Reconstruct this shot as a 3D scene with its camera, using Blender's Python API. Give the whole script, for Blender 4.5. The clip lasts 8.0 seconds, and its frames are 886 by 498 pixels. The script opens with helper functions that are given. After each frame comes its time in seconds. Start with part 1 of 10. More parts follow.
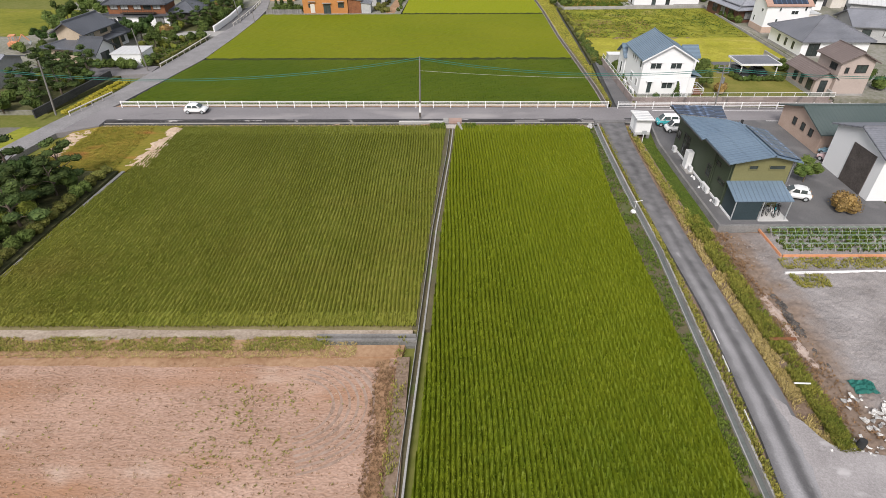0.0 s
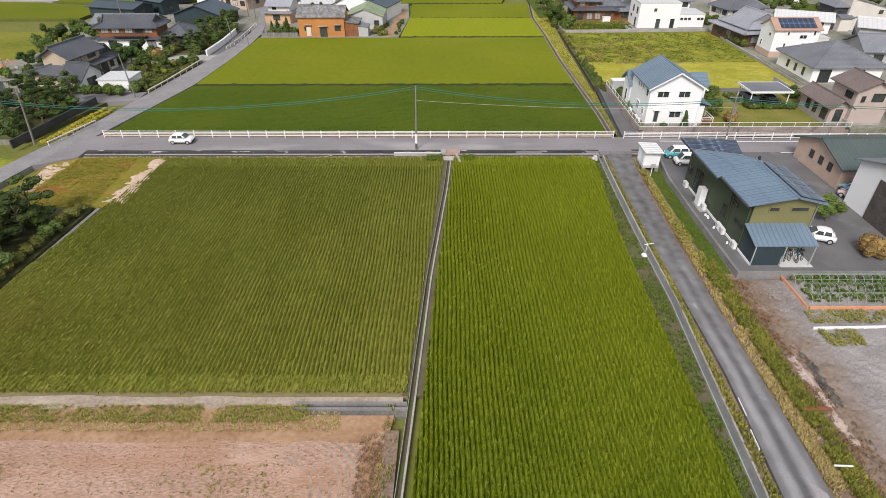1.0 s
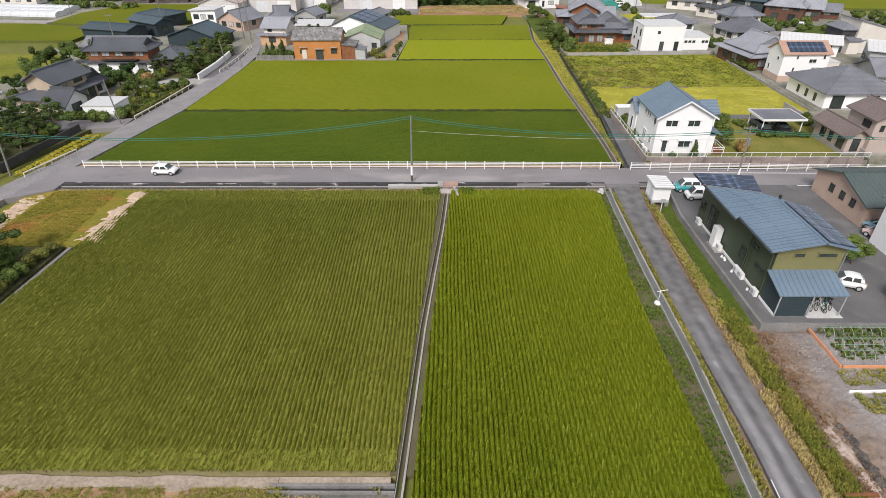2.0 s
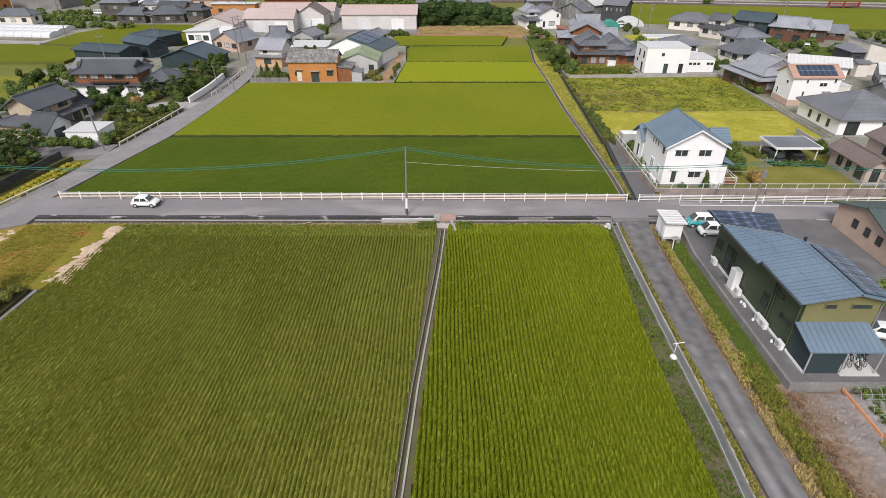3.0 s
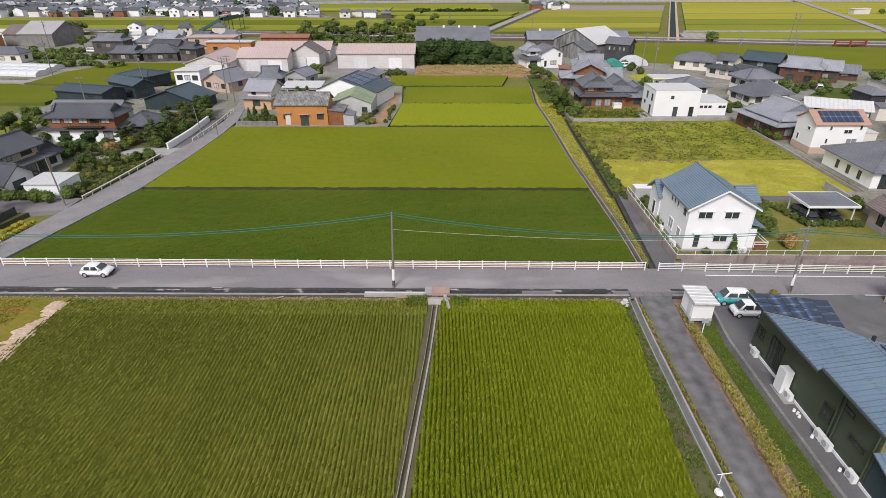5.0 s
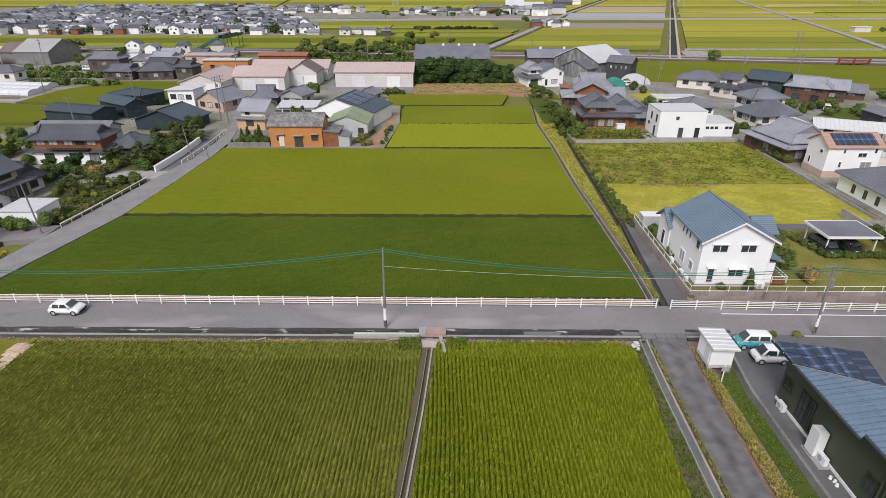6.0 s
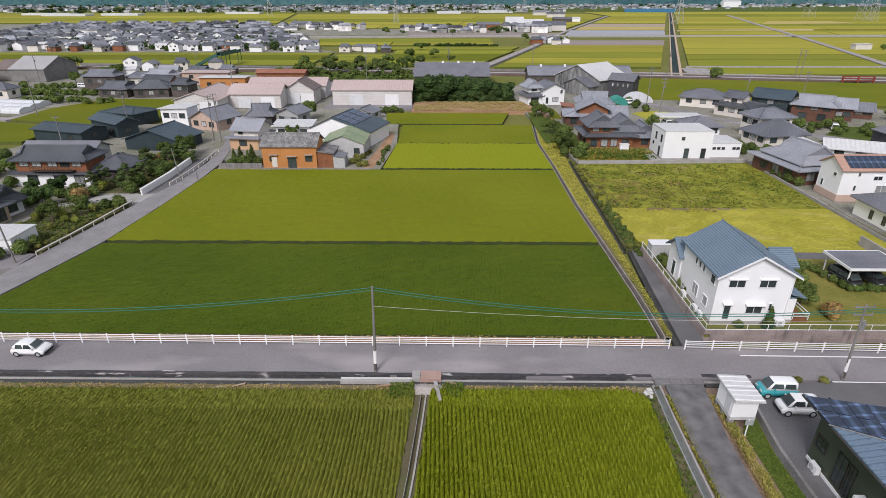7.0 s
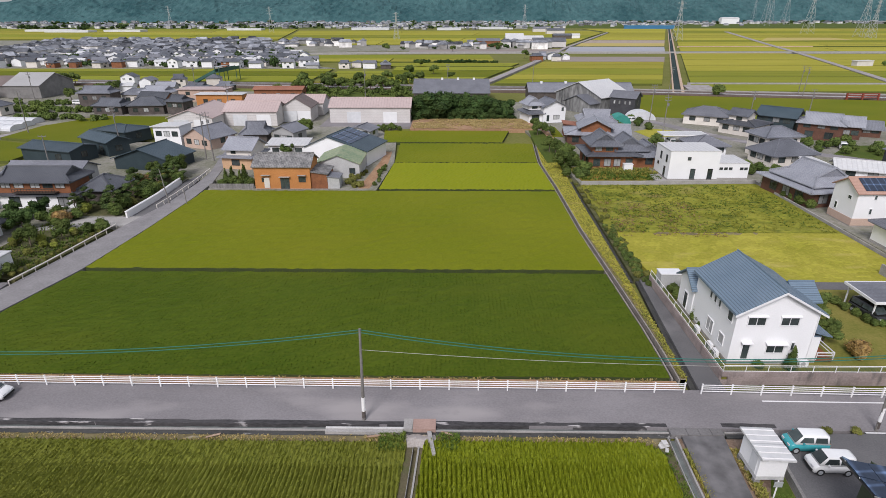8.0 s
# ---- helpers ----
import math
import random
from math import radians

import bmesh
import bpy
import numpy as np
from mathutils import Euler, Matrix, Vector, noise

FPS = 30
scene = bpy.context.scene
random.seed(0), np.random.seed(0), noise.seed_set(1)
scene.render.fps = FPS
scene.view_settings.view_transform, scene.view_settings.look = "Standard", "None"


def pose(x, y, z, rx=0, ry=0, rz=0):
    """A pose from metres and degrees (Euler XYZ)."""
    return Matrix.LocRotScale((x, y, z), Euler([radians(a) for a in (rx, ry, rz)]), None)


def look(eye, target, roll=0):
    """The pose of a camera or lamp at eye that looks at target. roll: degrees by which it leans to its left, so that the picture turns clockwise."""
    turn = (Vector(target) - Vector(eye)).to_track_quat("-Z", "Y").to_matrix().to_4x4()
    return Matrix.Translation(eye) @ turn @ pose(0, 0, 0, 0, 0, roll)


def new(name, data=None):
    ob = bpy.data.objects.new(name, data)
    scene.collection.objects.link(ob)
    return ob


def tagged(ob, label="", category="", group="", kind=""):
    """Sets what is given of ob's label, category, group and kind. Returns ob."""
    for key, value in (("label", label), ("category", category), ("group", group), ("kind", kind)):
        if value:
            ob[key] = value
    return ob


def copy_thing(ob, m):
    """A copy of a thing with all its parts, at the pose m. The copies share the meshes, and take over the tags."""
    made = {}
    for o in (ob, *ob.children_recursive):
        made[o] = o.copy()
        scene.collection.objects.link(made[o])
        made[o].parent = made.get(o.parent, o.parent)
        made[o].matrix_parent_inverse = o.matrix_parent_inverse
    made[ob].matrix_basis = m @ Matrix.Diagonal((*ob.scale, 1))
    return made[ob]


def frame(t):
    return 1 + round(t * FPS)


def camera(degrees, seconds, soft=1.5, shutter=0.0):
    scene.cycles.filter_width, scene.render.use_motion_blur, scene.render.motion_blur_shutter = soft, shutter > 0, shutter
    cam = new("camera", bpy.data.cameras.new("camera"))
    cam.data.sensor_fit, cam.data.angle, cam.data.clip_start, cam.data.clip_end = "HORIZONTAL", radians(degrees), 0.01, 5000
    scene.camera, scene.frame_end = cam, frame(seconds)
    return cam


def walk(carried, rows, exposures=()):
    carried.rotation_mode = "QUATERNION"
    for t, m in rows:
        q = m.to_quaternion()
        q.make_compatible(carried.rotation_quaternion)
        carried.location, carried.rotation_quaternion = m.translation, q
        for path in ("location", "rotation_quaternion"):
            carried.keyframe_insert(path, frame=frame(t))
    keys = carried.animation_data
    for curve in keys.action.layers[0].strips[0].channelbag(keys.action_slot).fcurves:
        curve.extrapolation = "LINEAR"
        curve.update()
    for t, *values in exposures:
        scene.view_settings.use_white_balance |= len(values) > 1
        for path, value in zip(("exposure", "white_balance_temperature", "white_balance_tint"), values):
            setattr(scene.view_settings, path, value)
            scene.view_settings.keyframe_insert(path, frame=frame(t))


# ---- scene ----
cam = camera(78.0, 8.0, soft=0.35)
# seconds, x, y, z, yaw, pitch, lean: a drone that flies straight on and slowly tips its camera up
ROWS = [
    (0.0, 0.545, -2.847, 29.805, 0.173, -35.813, -0.204),
    (1.0, 0.991, 2.150, 29.806, 0.252, -34.198, -0.178),
    (2.0, 1.431, 7.080, 29.813, 0.327, -32.594, -0.153),
    (3.0, 1.866, 11.927, 29.824, 0.399, -31.005, -0.127),
    (4.0, 2.294, 16.676, 29.841, 0.467, -29.434, -0.102),
    (5.0, 2.715, 21.312, 29.863, 0.531, -27.885, -0.077),
    (6.0, 3.129, 25.818, 29.890, 0.591, -26.361, -0.051),
    (7.0, 3.535, 30.181, 29.923, 0.648, -24.865, -0.026),
    (8.0, 3.932, 34.384, 29.960, 0.701, -23.401, -0.000),
]
walk(cam, [(t, pose(x, y, z, 90 + pitch, 0, yaw) @ pose(0, 0, 0, 0, 0, lean)) for t, x, y, z, yaw, pitch, lean in ROWS], [(0.0, 0.14, 6500, 12), (4.0, 0.03, 6450, 13), (8.0, -0.16, 6200, 15.5)])

# ---- light: bright overcast noon, the sun behind thin cloud ----
world = bpy.data.worlds.new("sky")
scene.world = world
world.use_nodes = True
sky = world.node_tree.nodes.new("ShaderNodeTexSky")
sky.sky_type, sky.sun_disc = "NISHITA", False
sky.sun_elevation, sky.sun_rotation = radians(43), radians(200)
sky.air_density, sky.dust_density = 1.0, 3.0
# thin high cloud: the blue is washed out to grey
veil = world.node_tree.nodes.new("ShaderNodeMix")
veil.data_type = "RGBA"
veil.inputs[0].default_value, veil.inputs[7].default_value = 0.55, (6.4, 6.5, 6.6, 1)
world.node_tree.links.new(sky.outputs[0], veil.inputs[6])
world.node_tree.links.new(veil.outputs[2], world.node_tree.nodes["Background"].inputs[0])
world.node_tree.nodes["Background"].inputs[1].default_value = 0.112
sun = new("sun", bpy.data.lights.new("sun", "SUN"))
sun.data.energy, sun.data.angle, sun.data.color = 2.95, radians(20), (1.0, 0.975, 0.94)
sun.matrix_world = look((-15, -40, 40), (0, 0, 0))

# ---- materials ----
def mat(name, c1, c2, rough=0.85, s1=0.15, s2=3.0, bump=0.3, metal=0.0, island=0.0, piece=0.0, stretch=(1, 1, 1), dist=0.03, spec=0.4):
    """Two colours mixed by a broad and a fine noise at real size; island and piece vary loose leaves and single objects."""
    m = bpy.data.materials.new(name)
    m.use_nodes = True
    n, l = m.node_tree.nodes, m.node_tree.links
    bsdf = n["Principled BSDF"]
    bsdf.inputs["Roughness"].default_value, bsdf.inputs["Metallic"].default_value = rough, metal
    bsdf.inputs["Specular IOR Level"].default_value = spec
    geo, mp = n.new("ShaderNodeNewGeometry"), n.new("ShaderNodeMapping")
    mp.inputs["Scale"].default_value = stretch
    l.new(geo.outputs["Position"], mp.inputs[0])
    big, fine = n.new("ShaderNodeTexNoise"), n.new("ShaderNodeTexNoise")
    big.inputs["Scale"].default_value, big.inputs["Detail"].default_value = s1, 5
    fine.inputs["Scale"].default_value, fine.inputs["Detail"].default_value = s2, 6
    for q in (big, fine):
        l.new(mp.outputs[0], q.inputs["Vector"])
    add = n.new("ShaderNodeMath")
    add.operation = "ADD"
    l.new(big.outputs[0], add.inputs[0]), l.new(fine.outputs[0], add.inputs[1])
    ramp = n.new("ShaderNodeMapRange")
    ramp.inputs[1].default_value, ramp.inputs[2].default_value = 0.7, 1.3
    l.new(add.outputs[0], ramp.inputs[0])
    mix = n.new("ShaderNodeMix")
    mix.data_type = "RGBA"
    mix.inputs[6].default_value, mix.inputs[7].default_value = (*c1, 1), (*c2, 1)
    l.new(ramp.outputs[0], mix.inputs[0])
    out = mix.outputs[2]
    for amount, node, socket in ((island, "ShaderNodeNewGeometry", "Random Per Island"), (piece, "ShaderNodeObjectInfo", "Random")):
        if amount:
            src, hsv, mr = n.new(node), n.new("ShaderNodeHueSaturation"), n.new("ShaderNodeMapRange")
            mr.inputs[3].default_value, mr.inputs[4].default_value = 1 - amount, 1 + amount
            l.new(src.outputs[socket], mr.inputs[0])
            l.new(mr.outputs[0], hsv.inputs["Value"]), l.new(out, hsv.inputs["Color"])
            out = hsv.outputs[0]
    l.new(out, bsdf.inputs["Base Color"])
    if bump:
        b = n.new("ShaderNodeBump")
        b.inputs["Strength"].default_value, b.inputs["Distance"].default_value = bump, dist
        l.new(fine.outputs[0], b.inputs["Height"]), l.new(b.outputs[0], bsdf.inputs["Normal"])
    return m


def striped(m, axis, spacing, depth, dark=0.75):
    """Adds regular ribs or courses along a local axis of the surface's own plane, as relief and a darker joint."""
    n, l = m.node_tree.nodes, m.node_tree.links
    bsdf = n["Principled BSDF"]
    tc, sep = n.new("ShaderNodeUVMap"), n.new("ShaderNodeSeparateXYZ")
    l.new(tc.outputs[0], sep.inputs[0])
    mul, fr, pp = n.new("ShaderNodeMath"), n.new("ShaderNodeMath"), n.new("ShaderNodeMath")
    mul.operation, fr.operation, pp.operation = "MULTIPLY", "FRACT", "PINGPONG"
    mul.inputs[1].default_value = 1 / spacing
    pp.inputs[1].default_value = 0.5
    l.new(sep.outputs[axis], mul.inputs[0]), l.new(mul.outputs[0], pp.inputs[0])
    sm = n.new("ShaderNodeMapRange")
    sm.interpolation_type = "SMOOTHSTEP"
    sm.inputs[1].default_value, sm.inputs[2].default_value = 0.0, 0.16
    l.new(pp.outputs[0], sm.inputs[0])
    old = bsdf.inputs["Base Color"].links[0].from_socket
    mm = n.new("ShaderNodeMix")
    mm.data_type, mm.blend_type = "RGBA", "MULTIPLY"
    mm.inputs[0].default_value = 1.0
    g = n.new("ShaderNodeMapRange")
    g.inputs[3].default_value = dark
    l.new(sm.outputs[0], g.inputs[0])
    l.new(old, mm.inputs[6]), l.new(g.outputs[0], mm.inputs[7])
    l.new(mm.outputs[2], bsdf.inputs["Base Color"])
    b = n.new("ShaderNodeBump")
    b.inputs["Strength"].default_value, b.inputs["Distance"].default_value = 0.7, depth
    l.new(sm.outputs[0], b.inputs["Height"])
    if bsdf.inputs["Normal"].links:
        l.new(bsdf.inputs["Normal"].links[0].from_socket, b.inputs["Normal"])
    l.new(b.outputs[0], bsdf.inputs["Normal"])
    return m


def patched(m, colour, scale, low, high, stretch=(1, 1, 1), detail=4, seed=0.0):
    """Adds patches of a further colour, by a noise of its own between two thresholds."""
    n, l = m.node_tree.nodes, m.node_tree.links
    bsdf = n["Principled BSDF"]
    geo, mp, tex, mr, mx = n.new("ShaderNodeNewGeometry"), n.new("ShaderNodeMapping"), n.new("ShaderNodeTexNoise"), n.new("ShaderNodeMapRange"), n.new("ShaderNodeMix")
    mp.inputs["Scale"].default_value, mp.inputs["Location"].default_value = stretch, (seed, seed * 1.7, 0)
    tex.inputs["Scale"].default_value, tex.inputs["Detail"].default_value = scale, detail
    mr.interpolation_type = "SMOOTHSTEP"
    mr.inputs[1].default_value, mr.inputs[2].default_value = low, high
    mx.data_type = "RGBA"
    mx.inputs[7].default_value = (*colour, 1)
    l.new(geo.outputs["Position"], mp.inputs[0]), l.new(mp.outputs[0], tex.inputs["Vector"]), l.new(tex.outputs[0], mr.inputs[0])
    l.new(mr.outputs[0], mx.inputs[0]), l.new(bsdf.inputs["Base Color"].links[0].from_socket, mx.inputs[6]), l.new(mx.outputs[2], bsdf.inputs["Base Color"])
    return m


M = dict(
    mud=mat("grey_mud", (0.13, 0.12, 0.10), (0.20, 0.185, 0.16), 0.9, 0.4, 6),
    tan_soil=mat("olive_brown_soil", (0.20, 0.17, 0.07), (0.29, 0.25, 0.12), 0.9, 0.3, 5),
    bank_soil=patched(mat("dark_weedy_bank_soil", (0.085, 0.075, 0.04), (0.15, 0.125, 0.07), 0.95, 0.5, 7, 0.6), (0.09, 0.11, 0.03), 0.6, 0.5, 0.7, detail=6),
    edge_stain=patched(mat("stained_road_edge", (0.03, 0.029, 0.03), (0.085, 0.08, 0.081), 0.9, 0.5, 6, 0.3, stretch=(0.4, 1, 1)), (0.50, 0.47, 0.46), 1.1, 0.60, 0.68, (0.4, 2.0, 1), 7),
    ditch_water=mat("shallow_grey_ditch_water", (0.12, 0.135, 0.128), (0.185, 0.20, 0.192), 0.3, 0.4, 4, 0.05, stretch=(0.4, 1, 1)),
    wet_speckled=patched(mat("black_wet_concrete_face", (0.035, 0.035, 0.033), (0.085, 0.083, 0.078), 0.7, 0.6, 6, 0.3, stretch=(0.5, 1, 1)), (0.33, 0.32, 0.31), 2.2, 0.62, 0.72, (0.6, 1, 1), 6),
    dead_bank=patched(patched(mat("dead_weed_bank", (0.13, 0.105, 0.05), (0.24, 0.20, 0.10), 0.95, 0.6, 7, 0.5, stretch=(0.4, 1, 1)), (0.42, 0.36, 0.27), 0.8, 0.6, 0.72, (0.3, 1, 1), 6), (0.10, 0.12, 0.03), 0.5, 0.55, 0.7, (0.4, 1, 1), 6, 8),
    trodden=patched(mat("trodden_pale_dirt", (0.30, 0.265, 0.235), (0.47, 0.43, 0.40), 0.95, 0.6, 8, 0.5), (0.13, 0.15, 0.04), 0.7, 0.52, 0.66, detail=6, seed=4),
    soil=mat("wet_soil", (0.07, 0.05, 0.03), (0.13, 0.10, 0.06), 0.9, 0.4, 6),
    land=mat("weedy_land", (0.12, 0.14, 0.025), (0.20, 0.19, 0.06), 0.95, 0.05, 1.5, spec=0.12),
    lot=mat("packed_earth_yard", (0.14, 0.145, 0.085), (0.31, 0.29, 0.26), 0.95, 0.12, 2),
    asphalt=patched(patched(mat("worn_asphalt", (0.185, 0.172, 0.175), (0.265, 0.248, 0.252), 0.9, 0.2, 9, 0.2, stretch=(0.7, 1, 1)), (0.33, 0.305, 0.30), 0.16, 0.52, 0.72, (0.5, 1.4, 1)), (0.15, 0.14, 0.145), 0.5, 0.62, 0.85, (0.5, 1, 1), 6, 31),
    asphalt_plain=mat("patched_asphalt", (0.20, 0.19, 0.19), (0.29, 0.277, 0.277), 0.9, 0.5, 4, 0.15),
    asphalt_dark=patched(mat("dark_asphalt", (0.105, 0.103, 0.105), (0.165, 0.16, 0.16), 0.9, 0.3, 8, 0.2), (0.22, 0.21, 0.21), 0.22, 0.55, 0.75),
    concrete=mat("weathered_concrete", (0.27, 0.26, 0.245), (0.42, 0.40, 0.38), 0.9, 0.6, 8, 0.2),
    concrete_mid=mat("stained_concrete", (0.15, 0.145, 0.14), (0.27, 0.26, 0.25), 0.9, 0.5, 6, 0.2),
    slab_dark=patched(mat("dark_road_slab_concrete", (0.13, 0.125, 0.122), (0.21, 0.20, 0.197), 0.9, 0.6, 7, 0.2), (0.27, 0.25, 0.24), 0.8, 0.55, 0.75),
    old_lip=mat("brownish_old_concrete", (0.20, 0.175, 0.15), (0.36, 0.325, 0.29), 0.9, 0.6, 7, 0.3),
    concrete_dark=mat("mossy_concrete", (0.09, 0.09, 0.08), (0.20, 0.19, 0.17), 0.9, 0.5, 6, 0.3),
    stubble=patched(patched(mat("cut_stubble_soil", (0.30, 0.18, 0.12), (0.52, 0.35, 0.27), 0.95, 0.25, 7, 1.0, stretch=(0.55, 1, 1), dist=0.08), (0.36, 0.19, 0.105), 0.13, 0.48, 0.7, (0.35, 1.3, 1), 5), (0.56, 0.43, 0.35), 0.3, 0.55, 0.8, (0.5, 1, 1), 6, 9),
    dirt_pale=mat("pale_footpath_dirt", (0.26, 0.20, 0.15), (0.46, 0.38, 0.30), 0.95, 0.5, 5, 0.5),
    stubble_dark=mat("pressed_stubble", (0.24, 0.16, 0.115), (0.42, 0.31, 0.25), 0.95, 0.5, 4, 0.6),
    pink_concrete=mat("pinkish_old_concrete", (0.36, 0.27, 0.22), (0.50, 0.40, 0.345), 0.95, 0.6, 5, 0.5),
    black_wall=mat("black_stained_blocks", (0.035, 0.035, 0.036), (0.085, 0.084, 0.083), 0.9, 0.5, 6, 0.3),
    wet_dark=mat("black_wet_concrete", (0.03, 0.03, 0.028), (0.07, 0.068, 0.06), 0.6, 0.4, 4, 0.2),
    pale_concrete=mat("pale_new_concrete", (0.48, 0.47, 0.45), (0.62, 0.61, 0.59), 0.9, 0.6, 8, 0.1),
    beige_plate=mat("pinkish_plate", (0.33, 0.22, 0.18), (0.44, 0.30, 0.25), 0.8, 0.6, 8, 0.2),
    dug_earth=patched(patched(mat("dug_brown_earth", (0.11, 0.078, 0.055), (0.27, 0.19, 0.14), 0.95, 0.5, 8, 0.8, dist=0.06), (0.30, 0.255, 0.22), 0.35, 0.55, 0.72, detail=7), (0.17, 0.15, 0.05), 0.5, 0.6, 0.75, detail=6, seed=12),
    black_debris=mat("dark_ash_debris", (0.025, 0.022, 0.02), (0.16, 0.14, 0.125), 0.95, 1.2, 9, 0.6),
    dirt_gravel=mat("dirty_gravel", (0.19, 0.155, 0.13), (0.36, 0.315, 0.29), 0.95, 0.5, 7, 0.7),
    gravel=patched(patched(mat("pale_gravel", (0.24, 0.22, 0.215), (0.41, 0.38, 0.375), 0.95, 0.35, 11, 0.5), (0.27, 0.215, 0.18), 0.22, 0.52, 0.72, detail=7), (0.48, 0.45, 0.445), 0.5, 0.58, 0.75, (1, 1.6, 1), 6, 5),
    dirt=mat("bare_brown_dirt", (0.15, 0.10, 0.07), (0.30, 0.22, 0.16), 0.95, 0.35, 5, 0.7, dist=0.08),
    sand=mat("pale_sandy_soil", (0.40, 0.27, 0.18), (0.60, 0.47, 0.36), 0.95, 0.6, 6, 0.4),
    rust_dirt=mat("reddish_dirt", (0.27, 0.15, 0.08), (0.43, 0.275, 0.165), 0.95, 0.3, 3, 0.4),
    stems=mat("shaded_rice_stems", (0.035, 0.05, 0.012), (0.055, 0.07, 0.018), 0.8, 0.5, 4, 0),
    rice_a=patched(mat("rice_leaves_olive", (0.154, 0.172, 0.017), (0.22, 0.217, 0.034), 0.6, 0.12, 1.2, 0, island=0.16, spec=0.25), (0.20, 0.175, 0.03), 0.09, 0.5, 0.8, (0.6, 1, 1), 5, 3),
    grey_soil=mat("grey_tilled_soil", (0.23, 0.19, 0.165), (0.31, 0.265, 0.235), 0.95, 0.02, 0.3, 0, stretch=(0.2, 2, 1)),
    film=mat("lilac_grey_film_strips", (0.30, 0.30, 0.33), (0.40, 0.40, 0.43), 0.6, 0.03, 0.4, 0, stretch=(0.2, 2.5, 1)),
    blue_sheet=mat("blue_sheet_cladding", (0.04, 0.16, 0.30), (0.06, 0.20, 0.36), 0.6, 0.05, 1, 0),
    rice_b=mat("rice_leaves_bright", (0.108, 0.154, 0.0055), (0.172, 0.204, 0.010), 0.6, 0.10, 1.2, 0, island=0.2, spec=0.22),
    rice_c=patched(mat("rice_leaves_deep", (0.046, 0.077, 0.005), (0.080, 0.106, 0.009), 0.8, 0.06, 3, 0.8, island=0.25, spec=0.08), (0.095, 0.118, 0.010), 0.07, 0.5, 0.8, (0.5, 1, 1)),
    rice_d=patched(mat("rice_leaves_yellow", (0.118, 0.147, 0.005), (0.168, 0.178, 0.010), 0.8, 0.05, 3, 0.6, island=0.2, spec=0.08), (0.175, 0.172, 0.011), 0.035, 0.5, 0.8, (0.5, 1, 1)),
    rice_e=mat("rice_leaves_ripening", (0.175, 0.21, 0.006), (0.22, 0.235, 0.011), 0.8, 0.05, 2.5, 0.5, island=0.2, spec=0.08),
    far_rice=mat("ripening_paddy", (0.255, 0.25, 0.022), (0.36, 0.32, 0.045), 0.9, 0.012, 0.12, 0, stretch=(0.25, 1.6, 1), piece=0.14, spec=0.12),
    far_rice_green=mat("green_paddy", (0.175, 0.20, 0.014), (0.255, 0.255, 0.028), 0.9, 0.012, 0.12, 0, stretch=(0.25, 1.6, 1), piece=0.16, spec=0.12),
    far_gold=mat("golden_paddy", (0.40, 0.33, 0.10), (0.48, 0.38, 0.14), 0.9, 0.02, 0.2, 0, stretch=(0.3, 1.5, 1), spec=0.12),
    meadow=patched(mat("meadow_grass", (0.29, 0.285, 0.03), (0.42, 0.375, 0.06), 0.9, 0.16, 2.5, 0.7, island=0.2, dist=0.12, spec=0.12), (0.48, 0.39, 0.12), 0.3, 0.56, 0.8, (0.35, 1.2, 1), 6),
    meadow_green=patched(patched(mat("fallow_grass", (0.155, 0.18, 0.02), (0.285, 0.27, 0.04), 0.9, 0.14, 2.2, 0.7, island=0.2, stretch=(0.6, 1, 1), dist=0.12, spec=0.12), (0.30, 0.23, 0.09), 0.16, 0.58, 0.76, (0.45, 1, 1), 6), (0.085, 0.11, 0.02), 0.45, 0.58, 0.76, (0.6, 1, 1), 6, 21),
    fallow=patched(mat("orange_green_fallow_grass", (0.14, 0.15, 0.018), (0.29, 0.215, 0.04), 0.9, 0.22, 3, 0.5, island=0.2, stretch=(0.6, 1, 1), dist=0.12, spec=0.12), (0.36, 0.17, 0.05), 0.3, 0.56, 0.76, (0.5, 1, 1), 6),
    weed=mat("weed_blades", (0.17, 0.19, 0.035), (0.33, 0.28, 0.07), 0.7, 0.3, 2, 0, island=0.35, spec=0.12),
    straw=mat("dry_straw_blades", (0.34, 0.26, 0.09), (0.46, 0.36, 0.16), 0.8, 0.4, 3, 0, island=0.3, spec=0.12),
    rust_stalk=mat("rusty_dead_stalks", (0.16, 0.085, 0.04), (0.30, 0.19, 0.10), 0.85, 0.4, 3, 0, island=0.35),
    stubs=mat("bleached_stubble_blades", (0.36, 0.24, 0.155), (0.54, 0.40, 0.30), 0.8, 0.4, 3, 0, island=0.3),
    green_weed=mat("green_weed_blades", (0.07, 0.12, 0.02), (0.14, 0.18, 0.03), 0.7, 0.3, 2, 0, island=0.35, spec=0.12),
    garden=mat("mossy_garden_soil", (0.05, 0.06, 0.025), (0.14, 0.13, 0.06), 0.95, 0.35, 2.5, 0.5, spec=0.12),
    lush_weed=mat("lush_weed_leaves", (0.11, 0.135, 0.02), (0.25, 0.23, 0.045), 0.7, 0.35, 2, 0, island=0.4, spec=0.12),
    lawn=mat("mown_lawn", (0.055, 0.09, 0.014), (0.105, 0.13, 0.026), 0.9, 0.3, 4, 0.4, spec=0.12),
    dry_lawn=mat("dry_lawn", (0.145, 0.155, 0.03), (0.25, 0.215, 0.06), 0.9, 0.3, 4, 0.4, spec=0.12),
